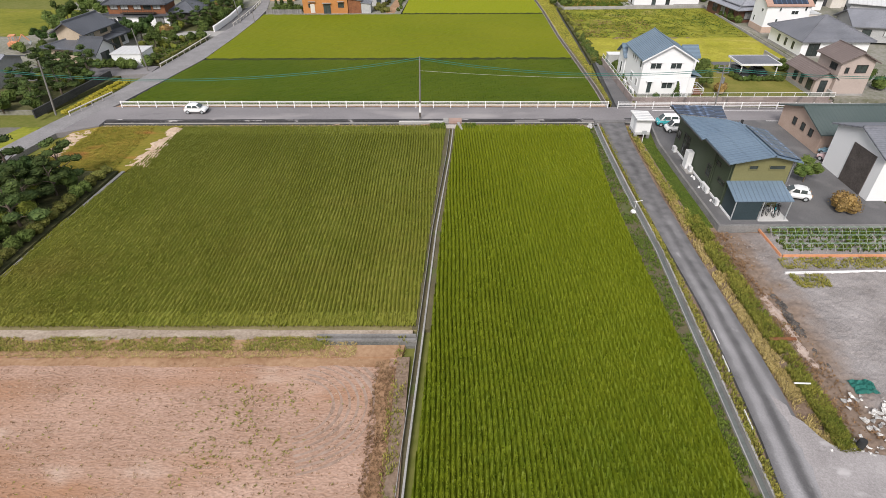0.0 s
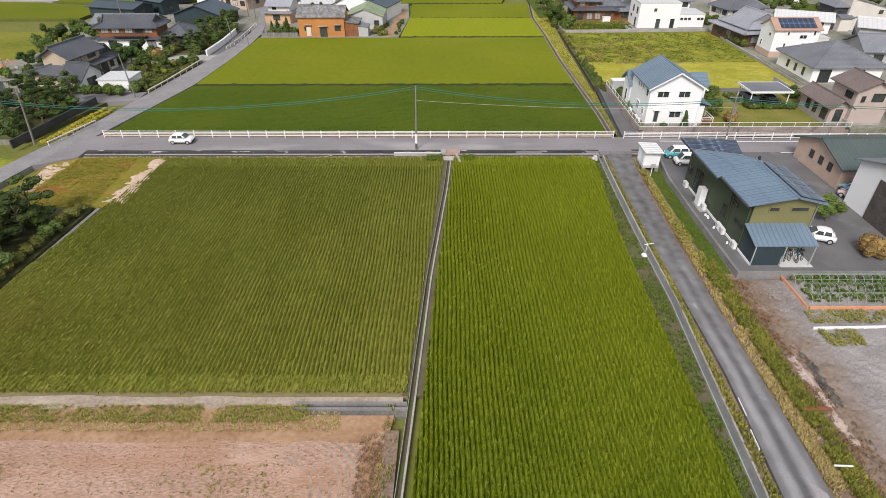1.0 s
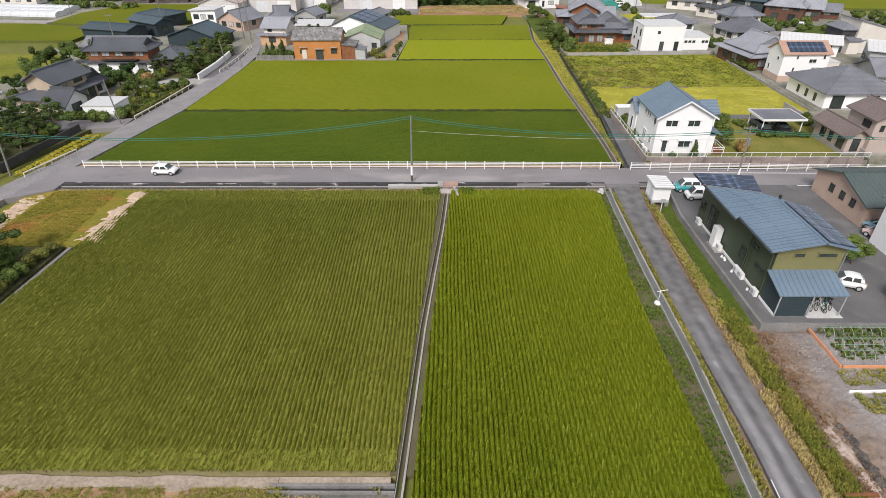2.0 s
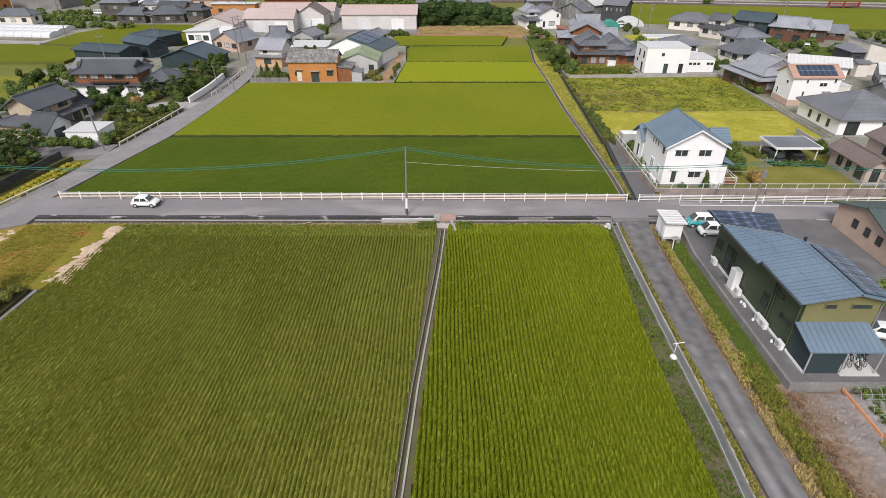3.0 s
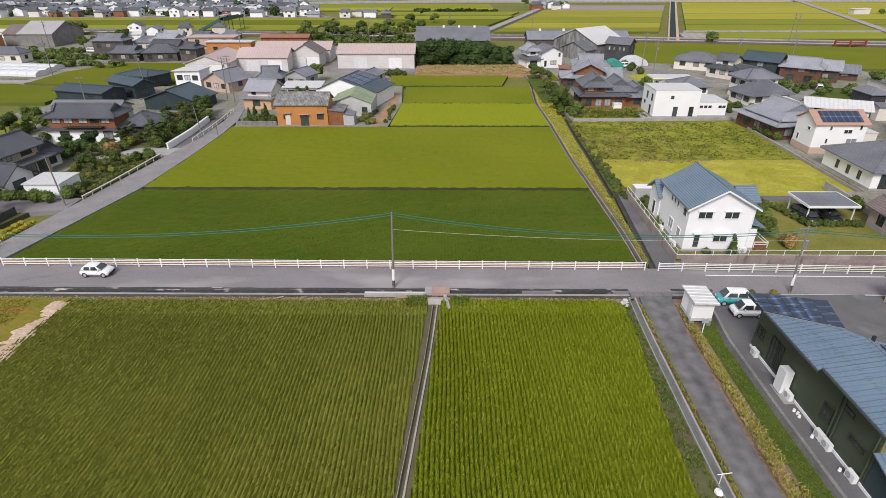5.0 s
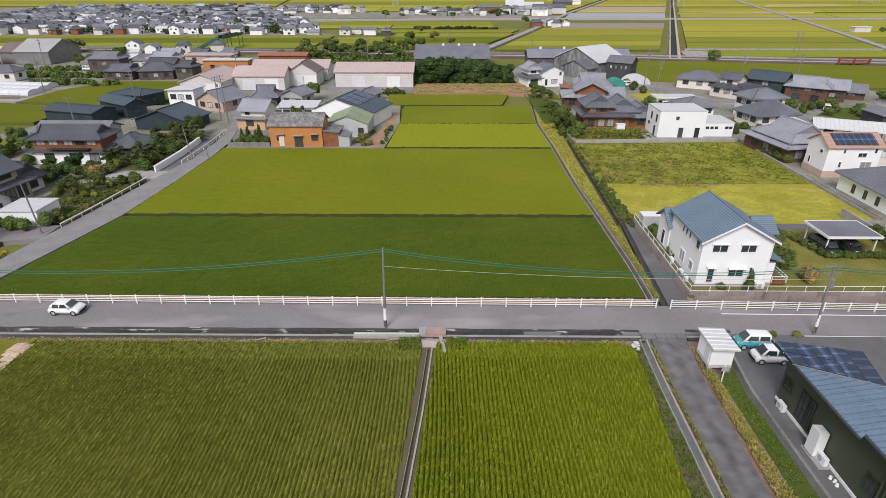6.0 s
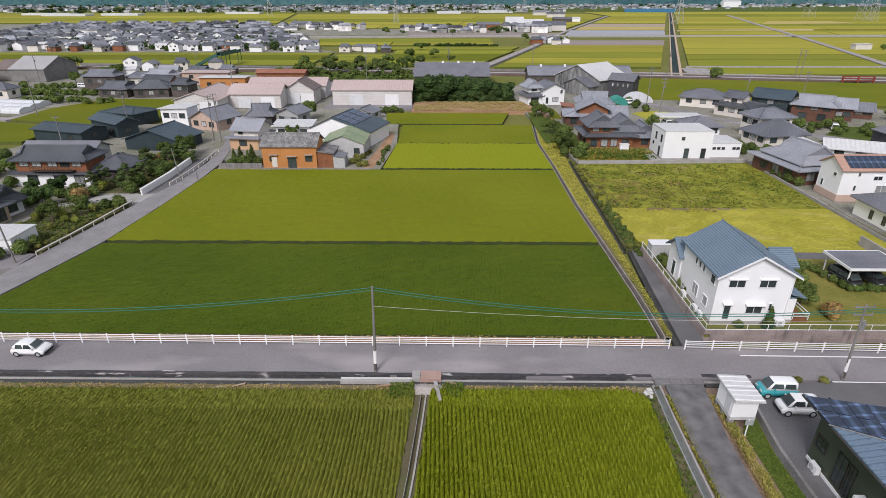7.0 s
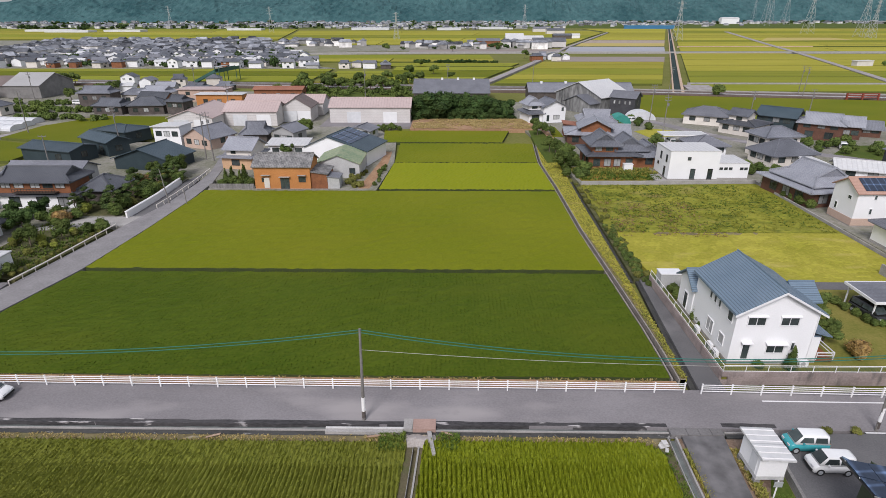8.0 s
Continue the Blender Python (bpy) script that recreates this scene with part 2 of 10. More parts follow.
    bark=mat("grey_brown_bark", (0.10, 0.075, 0.055), (0.18, 0.14, 0.11), 0.9, 1, 12, 0.6),
    leaf=mat("dark_leaves", (0.05, 0.082, 0.02), (0.115, 0.145, 0.036), 0.8, 0.3, 2, 0, island=0.3, piece=0.3, spec=0.12),
    grove=mat("grove_leaves", (0.022, 0.048, 0.014), (0.06, 0.09, 0.026), 0.8, 0.3, 2, 0, island=0.4, piece=0.2, spec=0.1),
    lime=mat("light_green_leaves", (0.12, 0.15, 0.022), (0.21, 0.22, 0.045), 0.8, 0.5, 3, 0, island=0.3, piece=0.3, spec=0.12),
    pine=mat("pine_needles", (0.042, 0.072, 0.024), (0.095, 0.125, 0.036), 0.8, 0.5, 3, 0, island=0.3, piece=0.3, spec=0.12),
    shrub=mat("olive_shrub_leaves", (0.10, 0.115, 0.025), (0.19, 0.18, 0.05), 0.8, 0.5, 3, 0, island=0.3, piece=0.3, spec=0.12),
    yellow_hedge=mat("yellow_green_hedge_leaves", (0.26, 0.24, 0.02), (0.40, 0.33, 0.05), 0.8, 0.5, 3, 0, island=0.3, spec=0.12),
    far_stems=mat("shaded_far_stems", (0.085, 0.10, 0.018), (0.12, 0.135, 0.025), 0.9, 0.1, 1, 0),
    russet=mat("russet_leaves", (0.16, 0.09, 0.03), (0.30, 0.20, 0.06), 0.6, 0.5, 3, 0, island=0.4),
    # the blue-green of distant haze is mixed into this forest colour
    forest=mat("haze_tinted_forest", (0.014, 0.060, 0.068), (0.062, 0.142, 0.145), 0.95, 0.006, 0.055, 1.0, dist=6.0),
    white=mat("white_stucco", (0.78, 0.78, 0.78), (0.85, 0.85, 0.85), 0.8, 0.4, 10, 0.15, dist=0.01),
    cream=mat("cream_plaster", (0.62, 0.57, 0.51), (0.73, 0.69, 0.63), 0.85, 0.5, 8, 0.15, piece=0.1),
    tan_wall=mat("beige_clay_plaster", (0.40, 0.32, 0.23), (0.52, 0.43, 0.33), 0.9, 0.5, 5, 0.2),
    rust_wall=mat("rusty_sheet_wall", (0.16, 0.06, 0.04), (0.26, 0.11, 0.075), 0.8, 0.5, 4, 0.2),
    tan_plaster=mat("pale_orange_plaster", (0.50, 0.31, 0.18), (0.60, 0.40, 0.25), 0.9, 0.5, 5, 0.2),
    stained_wall=mat("streaked_grey_sheet_wall", (0.055, 0.055, 0.055), (0.34, 0.34, 0.33), 0.8, 0.25, 1.2, 0.2, stretch=(1, 1, 0.3)),
    siding=striped(mat("off_white_siding", (0.55, 0.52, 0.50), (0.66, 0.635, 0.61), 0.8, 0.3, 4, 0.1), 1, 0.45, 0.02, 0.86),
    grey_wall=mat("grey_cladding", (0.34, 0.34, 0.34), (0.48, 0.48, 0.47), 0.8, 0.4, 6, 0.15, piece=0.2),
    olive_wall=mat("olive_green_cladding", (0.05, 0.066, 0.04), (0.072, 0.09, 0.056), 0.6, 0.4, 8, 0.1),
    olive_gold=mat("olive_gold_cladding", (0.17, 0.16, 0.07), (0.21, 0.20, 0.09), 0.6, 0.4, 8, 0.1),
    navy_wall=mat("dark_navy_cladding", (0.02, 0.035, 0.042), (0.038, 0.058, 0.066), 0.6, 0.5, 8, 0.1),
    dark_wall=mat("charcoal_cladding", (0.035, 0.035, 0.04), (0.07, 0.07, 0.075), 0.65, 0.5, 8, 0.1),
    orange_wall=mat("orange_clay_plaster", (0.43, 0.18, 0.055), (0.54, 0.24, 0.08), 0.9, 0.5, 5, 0.2),
    timber=mat("red_brown_timber", (0.17, 0.065, 0.03), (0.30, 0.12, 0.05), 0.7, 0.8, 6, 0.2),
    dark_timber=mat("dark_red_brown_timber", (0.085, 0.038, 0.025), (0.15, 0.07, 0.045), 0.7, 0.8, 6, 0.2),
    old_wood=mat("dark_weathered_boards", (0.06, 0.05, 0.045), (0.13, 0.11, 0.10), 0.85, 0.8, 6, 0.3),
    beige_wall=mat("pinkish_beige_siding", (0.46, 0.33, 0.26), (0.56, 0.42, 0.34), 0.8, 0.5, 6, 0.15),
    dusty_wall=mat("dusty_pink_beige_wall", (0.42, 0.34, 0.30), (0.50, 0.415, 0.37), 0.85, 0.5, 8, 0.15),
    trim=mat("white_trim", (0.72, 0.72, 0.72), (0.80, 0.80, 0.80), 0.5, 1, 10, 0),
    bronze=mat("dark_bronze_frame", (0.03, 0.028, 0.025), (0.06, 0.055, 0.05), 0.4, 1, 10, 0),
    glass=mat("dark_window_glass", (0.03, 0.04, 0.04), (0.065, 0.082, 0.08), 0.08, 0.5, 2, 0, spec=0.6, piece=0.4),
    curtain=mat("curtained_window_glass", (0.30, 0.31, 0.31), (0.42, 0.42, 0.41), 0.12, 0.5, 2, 0, piece=0.4),
    pipe=mat("white_painted_steel", (0.78, 0.77, 0.76), (0.86, 0.85, 0.84), 0.45, 1, 8, 0),
    pole=mat("concrete_pole", (0.15, 0.14, 0.13), (0.25, 0.235, 0.22), 0.85, 0.6, 6, 0.1),
    dark_steel=mat("dull_grey_steel", (0.15, 0.15, 0.15), (0.24, 0.24, 0.24), 0.6, 0.5, 6, 0),
    steel=mat("galvanised_steel", (0.40, 0.42, 0.43), (0.55, 0.57, 0.58), 0.5, 0.5, 6, 0, metal=0.3),
    cable=mat("teal_sheathed_cable", (0.012, 0.13, 0.10), (0.02, 0.17, 0.13), 0.5, 1, 6, 0),
    wire=mat("pale_wire", (0.45, 0.45, 0.40), (0.55, 0.55, 0.5), 0.5, 1, 6, 0),
    car_white=mat("white_car_paint", (0.80, 0.80, 0.79), (0.84, 0.84, 0.83), 0.22, 0.5, 4, 0, spec=0.6),
    car_teal=mat("teal_car_paint", (0.05, 0.33, 0.36), (0.06, 0.37, 0.40), 0.25, 0.5, 4, 0, spec=0.6),
    car_blue=mat("pale_blue_car_paint", (0.30, 0.50, 0.60), (0.34, 0.54, 0.64), 0.25, 0.5, 4, 0, spec=0.6),
    car_pink=mat("pale_pink_car_paint", (0.60, 0.42, 0.42), (0.64, 0.46, 0.46), 0.25, 0.5, 4, 0, spec=0.6),
    car_dark=mat("black_car_paint", (0.02, 0.02, 0.022), (0.03, 0.03, 0.03), 0.2, 0.5, 4, 0, spec=0.6),
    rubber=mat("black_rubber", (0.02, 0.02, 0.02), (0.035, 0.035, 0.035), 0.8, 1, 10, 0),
    # matte and dark: the shade between deep canal walls is in the colour
    water=mat("dark_matte_water", (0.022, 0.04, 0.04), (0.045, 0.065, 0.06), 0.85, 0.05, 1, 0, spec=0.1),
    plastic=mat("pale_film", (0.55, 0.56, 0.57), (0.68, 0.69, 0.70), 0.5, 0.1, 1.5, 0.1),
    red_paint=mat("faded_red_paint", (0.20, 0.04, 0.025), (0.27, 0.065, 0.04), 0.7, 0.5, 4, 0.1),
    hoop=mat("dull_white_hoop", (0.42, 0.40, 0.37), (0.56, 0.54, 0.50), 0.6, 1, 8, 0),
    footbridge_pale=mat("pale_green_cord", (0.25, 0.40, 0.30), (0.32, 0.47, 0.36), 0.7, 1, 8, 0),
    footbridge_green=mat("dull_green_paint", (0.03, 0.09, 0.07), (0.05, 0.12, 0.095), 0.6, 0.5, 4, 0.1),
    rail=mat("rusty_ballast", (0.10, 0.07, 0.055), (0.17, 0.13, 0.11), 0.95, 0.1, 2, 0.3),
    teal_net=mat("teal_plastic_net", (0.03, 0.22, 0.18), (0.06, 0.30, 0.25), 0.7, 1, 6, 0.3),
    orange_board=mat("orange_board", (0.60, 0.25, 0.12), (0.72, 0.34, 0.18), 0.7, 0.6, 5, 0.1),
    litter=mat("mixed_pale_litter", (0.30, 0.28, 0.26), (0.75, 0.73, 0.70), 0.8, 3, 12, 0.3, island=0.4),
)
R = dict(
    blue=striped(mat("blue_grey_slate_roof", (0.145, 0.205, 0.265), (0.19, 0.255, 0.32), 0.5, 0.4, 6, 0.05, metal=0.05), 1, 0.25, 0.04, 0.42),
    blue_plain=striped(mat("steel_blue_folded_roof", (0.15, 0.21, 0.28), (0.19, 0.26, 0.33), 0.42, 0.3, 6, 0.05, metal=0.15), 0, 0.45, 0.03, 0.72),
    tile=striped(striped(mat("grey_clay_tile_roof", (0.125, 0.132, 0.152), (0.22, 0.228, 0.255), 0.45, 0.25, 4, 0.25, piece=0.22), 0, 0.30, 0.03, 0.7), 1, 0.28, 0.02, 0.8),
    dark_tile=striped(striped(mat("dark_clay_tile_roof", (0.072, 0.077, 0.090), (0.135, 0.142, 0.160), 0.4, 0.25, 4, 0.25, piece=0.25), 0, 0.30, 0.03, 0.7), 1, 0.28, 0.02, 0.8),
    pale_tile=striped(striped(mat("silvery_clay_tile_roof", (0.25, 0.258, 0.29), (0.38, 0.388, 0.425), 0.4, 0.25, 4, 0.25, piece=0.15), 0, 0.30, 0.03, 0.7), 1, 0.28, 0.02, 0.8),
    old_tile=striped(mat("mottled_old_tile_roof", (0.09, 0.09, 0.09), (0.34, 0.33, 0.32), 0.8, 0.9, 3, 0.5), 0, 0.30, 0.04, 0.6),
    brown=striped(mat("brown_slate_roof", (0.15, 0.115, 0.105), (0.22, 0.175, 0.16), 0.7, 0.3, 4, 0.2), 1, 0.30, 0.02, 0.6),
    slate=striped(mat("grey_slate_roof", (0.145, 0.15, 0.17), (0.225, 0.23, 0.255), 0.65, 0.3, 4, 0.2, piece=0.2), 1, 0.30, 0.02, 0.6),
    navy=striped(mat("dark_blue_metal_roof", (0.045, 0.07, 0.085), (0.075, 0.105, 0.125), 0.45, 0.3, 4, 0.1, metal=0.1, piece=0.15), 0, 0.45, 0.02, 0.7),
    pink=striped(mat("faded_pink_metal_roof", (0.44, 0.34, 0.32), (0.53, 0.43, 0.405), 0.7, 0.08, 1.5, 0.1), 0, 0.8, 0.04, 0.85),
    pink_tile=striped(mat("salmon_slate_roof", (0.40, 0.24, 0.18), (0.50, 0.32, 0.25), 0.7, 0.4, 5, 0.1), 1, 0.3, 0.02, 0.7),
    white=striped(mat("pale_metal_roof", (0.50, 0.50, 0.50), (0.64, 0.64, 0.63), 0.6, 0.1, 2, 0.1), 0, 0.8, 0.04, 0.88),
    slate_pale=striped(mat("pale_grey_sheet_roof", (0.33, 0.325, 0.32), (0.42, 0.415, 0.41), 0.7, 0.1, 2, 0.1), 0, 0.8, 0.04, 0.88),
    green=striped(mat("faded_green_metal_roof", (0.17, 0.26, 0.15), (0.36, 0.38, 0.24), 0.7, 0.3, 2, 0.1), 0, 0.6, 0.03, 0.75),
    teal=striped(mat("dark_green_metal_roof", (0.06, 0.085, 0.08), (0.095, 0.12, 0.115), 0.6, 0.2, 4, 0.1), 0, 0.45, 0.02, 0.75),
    rust=striped(mat("rust_red_metal_roof", (0.26, 0.11, 0.07), (0.36, 0.16, 0.10), 0.7, 0.3, 3, 0.1), 0, 0.6, 0.03, 0.8),
    solar=striped(striped(mat("blue_black_solar_cells", (0.018, 0.028, 0.05), (0.03, 0.045, 0.075), 0.12, 0.5, 4, 0, spec=0.7), 0, 1.0, 0.005, 2.6), 1, 1.6, 0.005, 2.6),
)


# ---- mesh helpers ----
def box(bm, x0, x1, y0, y1, z0, z1):
    v = [bm.verts.new((x, y, z)) for z in (z0, z1) for x, y in ((x0, y0), (x1, y0), (x1, y1), (x0, y1))]
    for f in ((3, 2, 1, 0), (4, 5, 6, 7), (0, 1, 5, 4), (1, 2, 6, 5), (2, 3, 7, 6), (3, 0, 4, 7)):
        bm.faces.new([v[i] for i in f])
    return v


def solid(bm, rings, cap=True):
    """A skin over rings of equally many points, closed at both ends."""
    rows = [[bm.verts.new(p) for p in ring] for ring in rings]
    n = len(rows[0])
    for a, b in zip(rows, rows[1:]):
        for i in range(n):
            bm.faces.new((a[i], a[(i + 1) % n], b[(i + 1) % n], b[i]))
    if cap:
        bm.faces.new(rows[0][::-1]), bm.faces.new(rows[-1])


def rod(bm, p, q, r0, r1=None, n=6):
    p, q = Vector(p), Vector(q)
    u = (q - p).orthogonal().normalized()
    w = (q - p).normalized().cross(u)
    r1 = r0 if r1 is None else r1
    solid(bm, [[c + r * (math.cos(2 * math.pi * i / n) * u + math.sin(2 * math.pi * i / n) * w) for i in range(n)] for c, r in ((p, r0), (q, r1))])


def slab_uv(bm):
    """UVs in metres: on a slope, u runs level and v up the slope."""
    uv = bm.loops.layers.uv.new("UVMap")
    for f in bm.faces:
        nrm = f.normal
        u = Vector((-nrm.y, nrm.x, 0))
        u = u.normalized() if u.length > 1e-3 else Vector((1, 0, 0))
        v = nrm.cross(u)
        for lp in f.loops:
            lp[uv].uv = (lp.vert.co.dot(u), lp.vert.co.dot(v))


def finish(name, bm, material, uv=True):
    bmesh.ops.recalc_face_normals(bm, faces=bm.faces[:])
    bm.normal_update()
    if uv:
        slab_uv(bm)
    me = bpy.data.meshes.new(name)
    bm.to_mesh(me)
    bm.free()
    me.materials.append(material)
    return me


def part(name, bm, material, parent, label=""):
    ob = new(name, bm if isinstance(bm, bpy.types.Mesh) else finish(name, bm, material))
    ob.parent = parent
    return tagged(ob, label)


def thing(name, label, category, group="", at=None):
    e = new(name)
    e.empty_display_size = 0.3
    if at is not None:
        e.matrix_world = at
    return tagged(e, label, category, group)


def one(name, bm, material, label, category, group="", kind="", at=None):
    ob = new(name, bm if isinstance(bm, bpy.types.Mesh) else finish(name, bm, material))
    if at is not None:
        ob.matrix_world = at
    return tagged(ob, label, category, group, kind)


def frayed(outline, amount, step=0.6):
    """The outline with its edges broken up and made uneven."""
    out = []
    for (x0, y0), (x1, y1) in zip(outline, outline[1:] + outline[:1]):
        L = math.hypot(x1 - x0, y1 - y0)
        k = max(1, min(70, int(L / step)))
        for i in range(k):
            x, y = x0 + (x1 - x0) * i / k, y0 + (y1 - y0) * i / k
            q = amount * (noise.noise((x * 0.35, y * 0.35, 3)) + 0.6 * noise.noise((x * 1.3, y * 1.3, 7)))
            out.append((x - q * (y1 - y0) / L, y + q * (x1 - x0) / L))
    return out


def slab(name, outline, z0, z1, material, label="", category="", kind="structure", rough=0.0):
    if rough:
        outline = frayed(list(outline), rough)
    bm = bmesh.new()
    solid(bm, [[(x, y, z) for x, y in outline] for z in (z0, z1)])
    return one(name, bm, material, label, category, "", kind)


def lerp_at(line, y):
    """x of a line of (y, x) knots at y."""
    return float(np.interp(y, [p[0] for p in line], [p[1] for p in line]))


def ribbon(name, left, right, z0, z1, material, label="", category="", step=1.5, kind="structure"):
    """A strip between two lines of (y, x) knots, with UVs across it."""
    y0, y1 = max(left[0][0], right[0][0]), min(left[-1][0], right[-1][0])
    ys = np.linspace(y0, y1, max(2, int((y1 - y0) / step) + 1))
    bm = bmesh.new()
    uv = bm.loops.layers.uv.new("UVMap")
    rows = []
    for y in ys:
        a, b = lerp_at(left, y), lerp_at(right, y)
        cols = [(a + (b - a) * k / 6) for k in range(7)]
        rows.append([bm.verts.new((x, y, z1)) for x in cols] + [bm.verts.new((b, y, z0)), bm.verts.new((a, y, z0))])
    for r, s in zip(rows, rows[1:]):
        for i in range(9):
            f = bm.faces.new((r[i], r[(i + 1) % 9], s[(i + 1) % 9], s[i]))
            if i < 6:
                for lp, u in zip(f.loops, (i / 6, (i + 1) / 6, (i + 1) / 6, i / 6)):
                    lp[uv].uv = (u, lp.vert.co.y)
    bm.faces.new(rows[0]), bm.faces.new(rows[-1][::-1])
    return one(name, finish(name, bm, material, uv=False), material, label, category, "", kind)


# ---- plants ----
def blade_mesh(name, base, height, spread, width, blades, material, rng):
    """Tufts of bent blades: base is an (n, 3) array of feet."""
    n = len(base)
    b = np.repeat(base, blades, axis=0)
    m = len(b)
    ang = rng.uniform(0, 2 * np.pi, m)
    h = (np.repeat(height, blades) if np.ndim(height) else np.full(m, height)) * rng.uniform(0.72, 1.12, m)
    out = spread * rng.uniform(0.25, 1.0, m)
    d = np.stack([np.cos(ang), np.sin(ang), np.zeros(m)], 1)
    s = np.stack([-np.sin(ang), np.cos(ang), np.zeros(m)], 1) * (width * rng.uniform(0.7, 1.3, m))[:, None] / 2
    up = np.array([0, 0, 1.0])
    foot = b + d * (0.15 * out)[:, None]
    mid = b + d * (0.5 * out)[:, None] + up * (0.72 * h)[:, None]
    tip = b + d * out[:, None] + up * h[:, None]
    v = np.stack([foot - 0.6 * s, foot + 0.6 * s, mid + s, mid - s, tip], 1).reshape(-1, 3)
    k = np.arange(m)[:, None] * 5
    loops = np.concatenate([k, k + 1, k + 2, k + 3, k + 3, k + 2, k + 4], 1).reshape(-1)
    me = bpy.data.meshes.new(name)
    me.vertices.add(len(v)), me.loops.add(len(loops)), me.polygons.add(2 * m)
    me.vertices.foreach_set("co", v.ravel())
    me.loops.foreach_set("vertex_index", loops)
    starts = np.stack([np.arange(m) * 7, np.arange(m) * 7 + 4], 1).ravel()
    me.polygons.foreach_set("loop_start", starts)
    me.update(calc_edges=True)
    me.materials.append(material)
    return me


def tufts(name, feet, height, spread, width, blades, material, label, category, seed=1):
    rng = np.random.default_rng(seed)
    return tagged(new(name, blade_mesh(name, feet, height, spread, width, blades, material, rng)), label, category, "", "stuff")


def crop(name, left, right, y0, y1, z, row, step, height, spread, width, blades, material, label, seed, gaps=0.02, head=0.0, loose=False):
    """Rice in straight rows along y between two lines; head: a headland of that depth at both ends, planted crosswise."""
    rng = np.random.default_rng(seed)
    xs = np.arange(min(p[1] for p in left) - 1, max(p[1] for p in right) + 1, row)
    ys = np.arange(y0, y1, step)
    X, Y = np.meshgrid(xs, ys)
    X = X + 0.06 * np.sin(Y * 0.35 + X * 0.21) + 0.05 * np.sin(Y * 0.11 + X)
    X, Y = X.ravel() + rng.normal(0, 0.025, X.size), Y.ravel() + rng.normal(0, step * 0.25, Y.size)
    if loose:
        X, Y = X + rng.uniform(-row, row, X.size), np.clip(Y + rng.uniform(-step, step, Y.size), y0, y1)
    if head:
        e = (Y < y0 + head) | (Y > y1 - 1.2 * head)
        X = np.where(e, X + rng.uniform(-row / 2, row / 2, X.size), X)
    lx, rx = np.interp(Y, [p[0] for p in left], [p[1] for p in left]), np.interp(Y, [p[0] for p in right], [p[1] for p in right])
    ok = (X > lx + 0.1) & (X < rx - 0.1) & (rng.random(X.size) > gaps)
    X, Y = X[ok], Y[ok]
    h = height * (1 + 0.10 * np.sin(X * 0.35) * np.sin(Y * 0.27) + rng.normal(0, 0.05, X.size))
    feet = np.stack([X, Y, np.full(X.size, z)], 1)
    return tagged(new(name, blade_mesh(name, feet, h, spread, width, blades, material, rng)), label, "rice crop", "", "stuff")


def canopy(name, left, right, y0, y1, z0, z1, cell, material, label, seed=3):
    """The closed top of a far rice crop: a lumpy sheet with sides, these coloured as stems in shade."""
    ys = np.arange(y0, y1 + 0.01, cell)
    n = 90
    bm = bmesh.new()
    rng = np.random.default_rng(seed)
    rows = []
    for j, y in enumerate(ys):
        a, b = lerp_at(left, y), lerp_at(right, y)
        rows.append([bm.verts.new((a + (b - a) * i / n, y, z1 + rng.normal(0, 0.035))) for i in range(n + 1)])
    for r, s in zip(rows, rows[1:]):
        for i in range(n):
            bm.faces.new((r[i], r[i + 1], s[i + 1], s[i]))
    rim = [e for e in bm.edges if e.is_boundary]
    tops = len(bm.faces)
    low = {}
    for e in rim:
        q = []
        for v in e.verts:
            if v not in low:
                low[v] = bm.verts.new((v.co.x, v.co.y, z0))
            q.append(low[v])
        bm.faces.new((e.verts[0], e.verts[1], q[1], q[0]))
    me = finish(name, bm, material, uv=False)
    # the sides get a darker colour, for the shade low among the stalks
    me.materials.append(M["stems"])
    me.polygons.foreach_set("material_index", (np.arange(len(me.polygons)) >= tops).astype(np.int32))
    return one(name, me, material, label, "rice crop", "", "stuff")


def furrows(name, left, right, y0, y1, row, low, high, material, label, seed, lumps=0.06):
    """The lower growth of a rice field: a ridge under each row and a hollow between rows."""
    rng = np.random.default_rng(seed)
    ys = np.arange(y0, y1 + 0.01, 0.3)
    base = np.arange(min(p[1] for p in left) - 1, max(p[1] for p in right) + 1, row)
    offs = np.array([-0.5, -0.27, 0.0, 0.27])
    z = np.array([low, high - 0.09, high, high - 0.09])
    X0 = (base[:, None] + offs[None, :] * row).ravel()
    Z0 = np.tile(z, len(base))
    P, F = [], []
    n = len(X0)
    for y in ys:
        a, b = lerp_at(left, y), lerp_at(right, y)
        x = X0 + 0.06 * np.sin(y * 0.35 + X0 * 0.21) + 0.05 * np.sin(y * 0.11 + X0)
        zr = np.where(Z0 > low + 0.01, Z0, high - 0.1) if (y < y0 + 1.8 or y > y1 - 2.2) else Z0
        zz = np.where((x < a) | (x > b), -0.45, zr + rng.normal(0, lumps, n))
        P.append(np.stack([np.clip(x, a, b), np.full(n, y), zz], 1))
    for j in range(len(ys) - 1):
        o = j * n
        i = np.arange(n - 1)
        F.append(np.stack([o + i, o + i + 1, o + n + i + 1, o + n + i], 1))
    me = bpy.data.meshes.new(name)
    me.from_pydata(np.concatenate(P).tolist(), [], np.concatenate(F).tolist())
    me.materials.append(material)
    return tagged(new(name, me), label, "rice crop", "", "stuff")


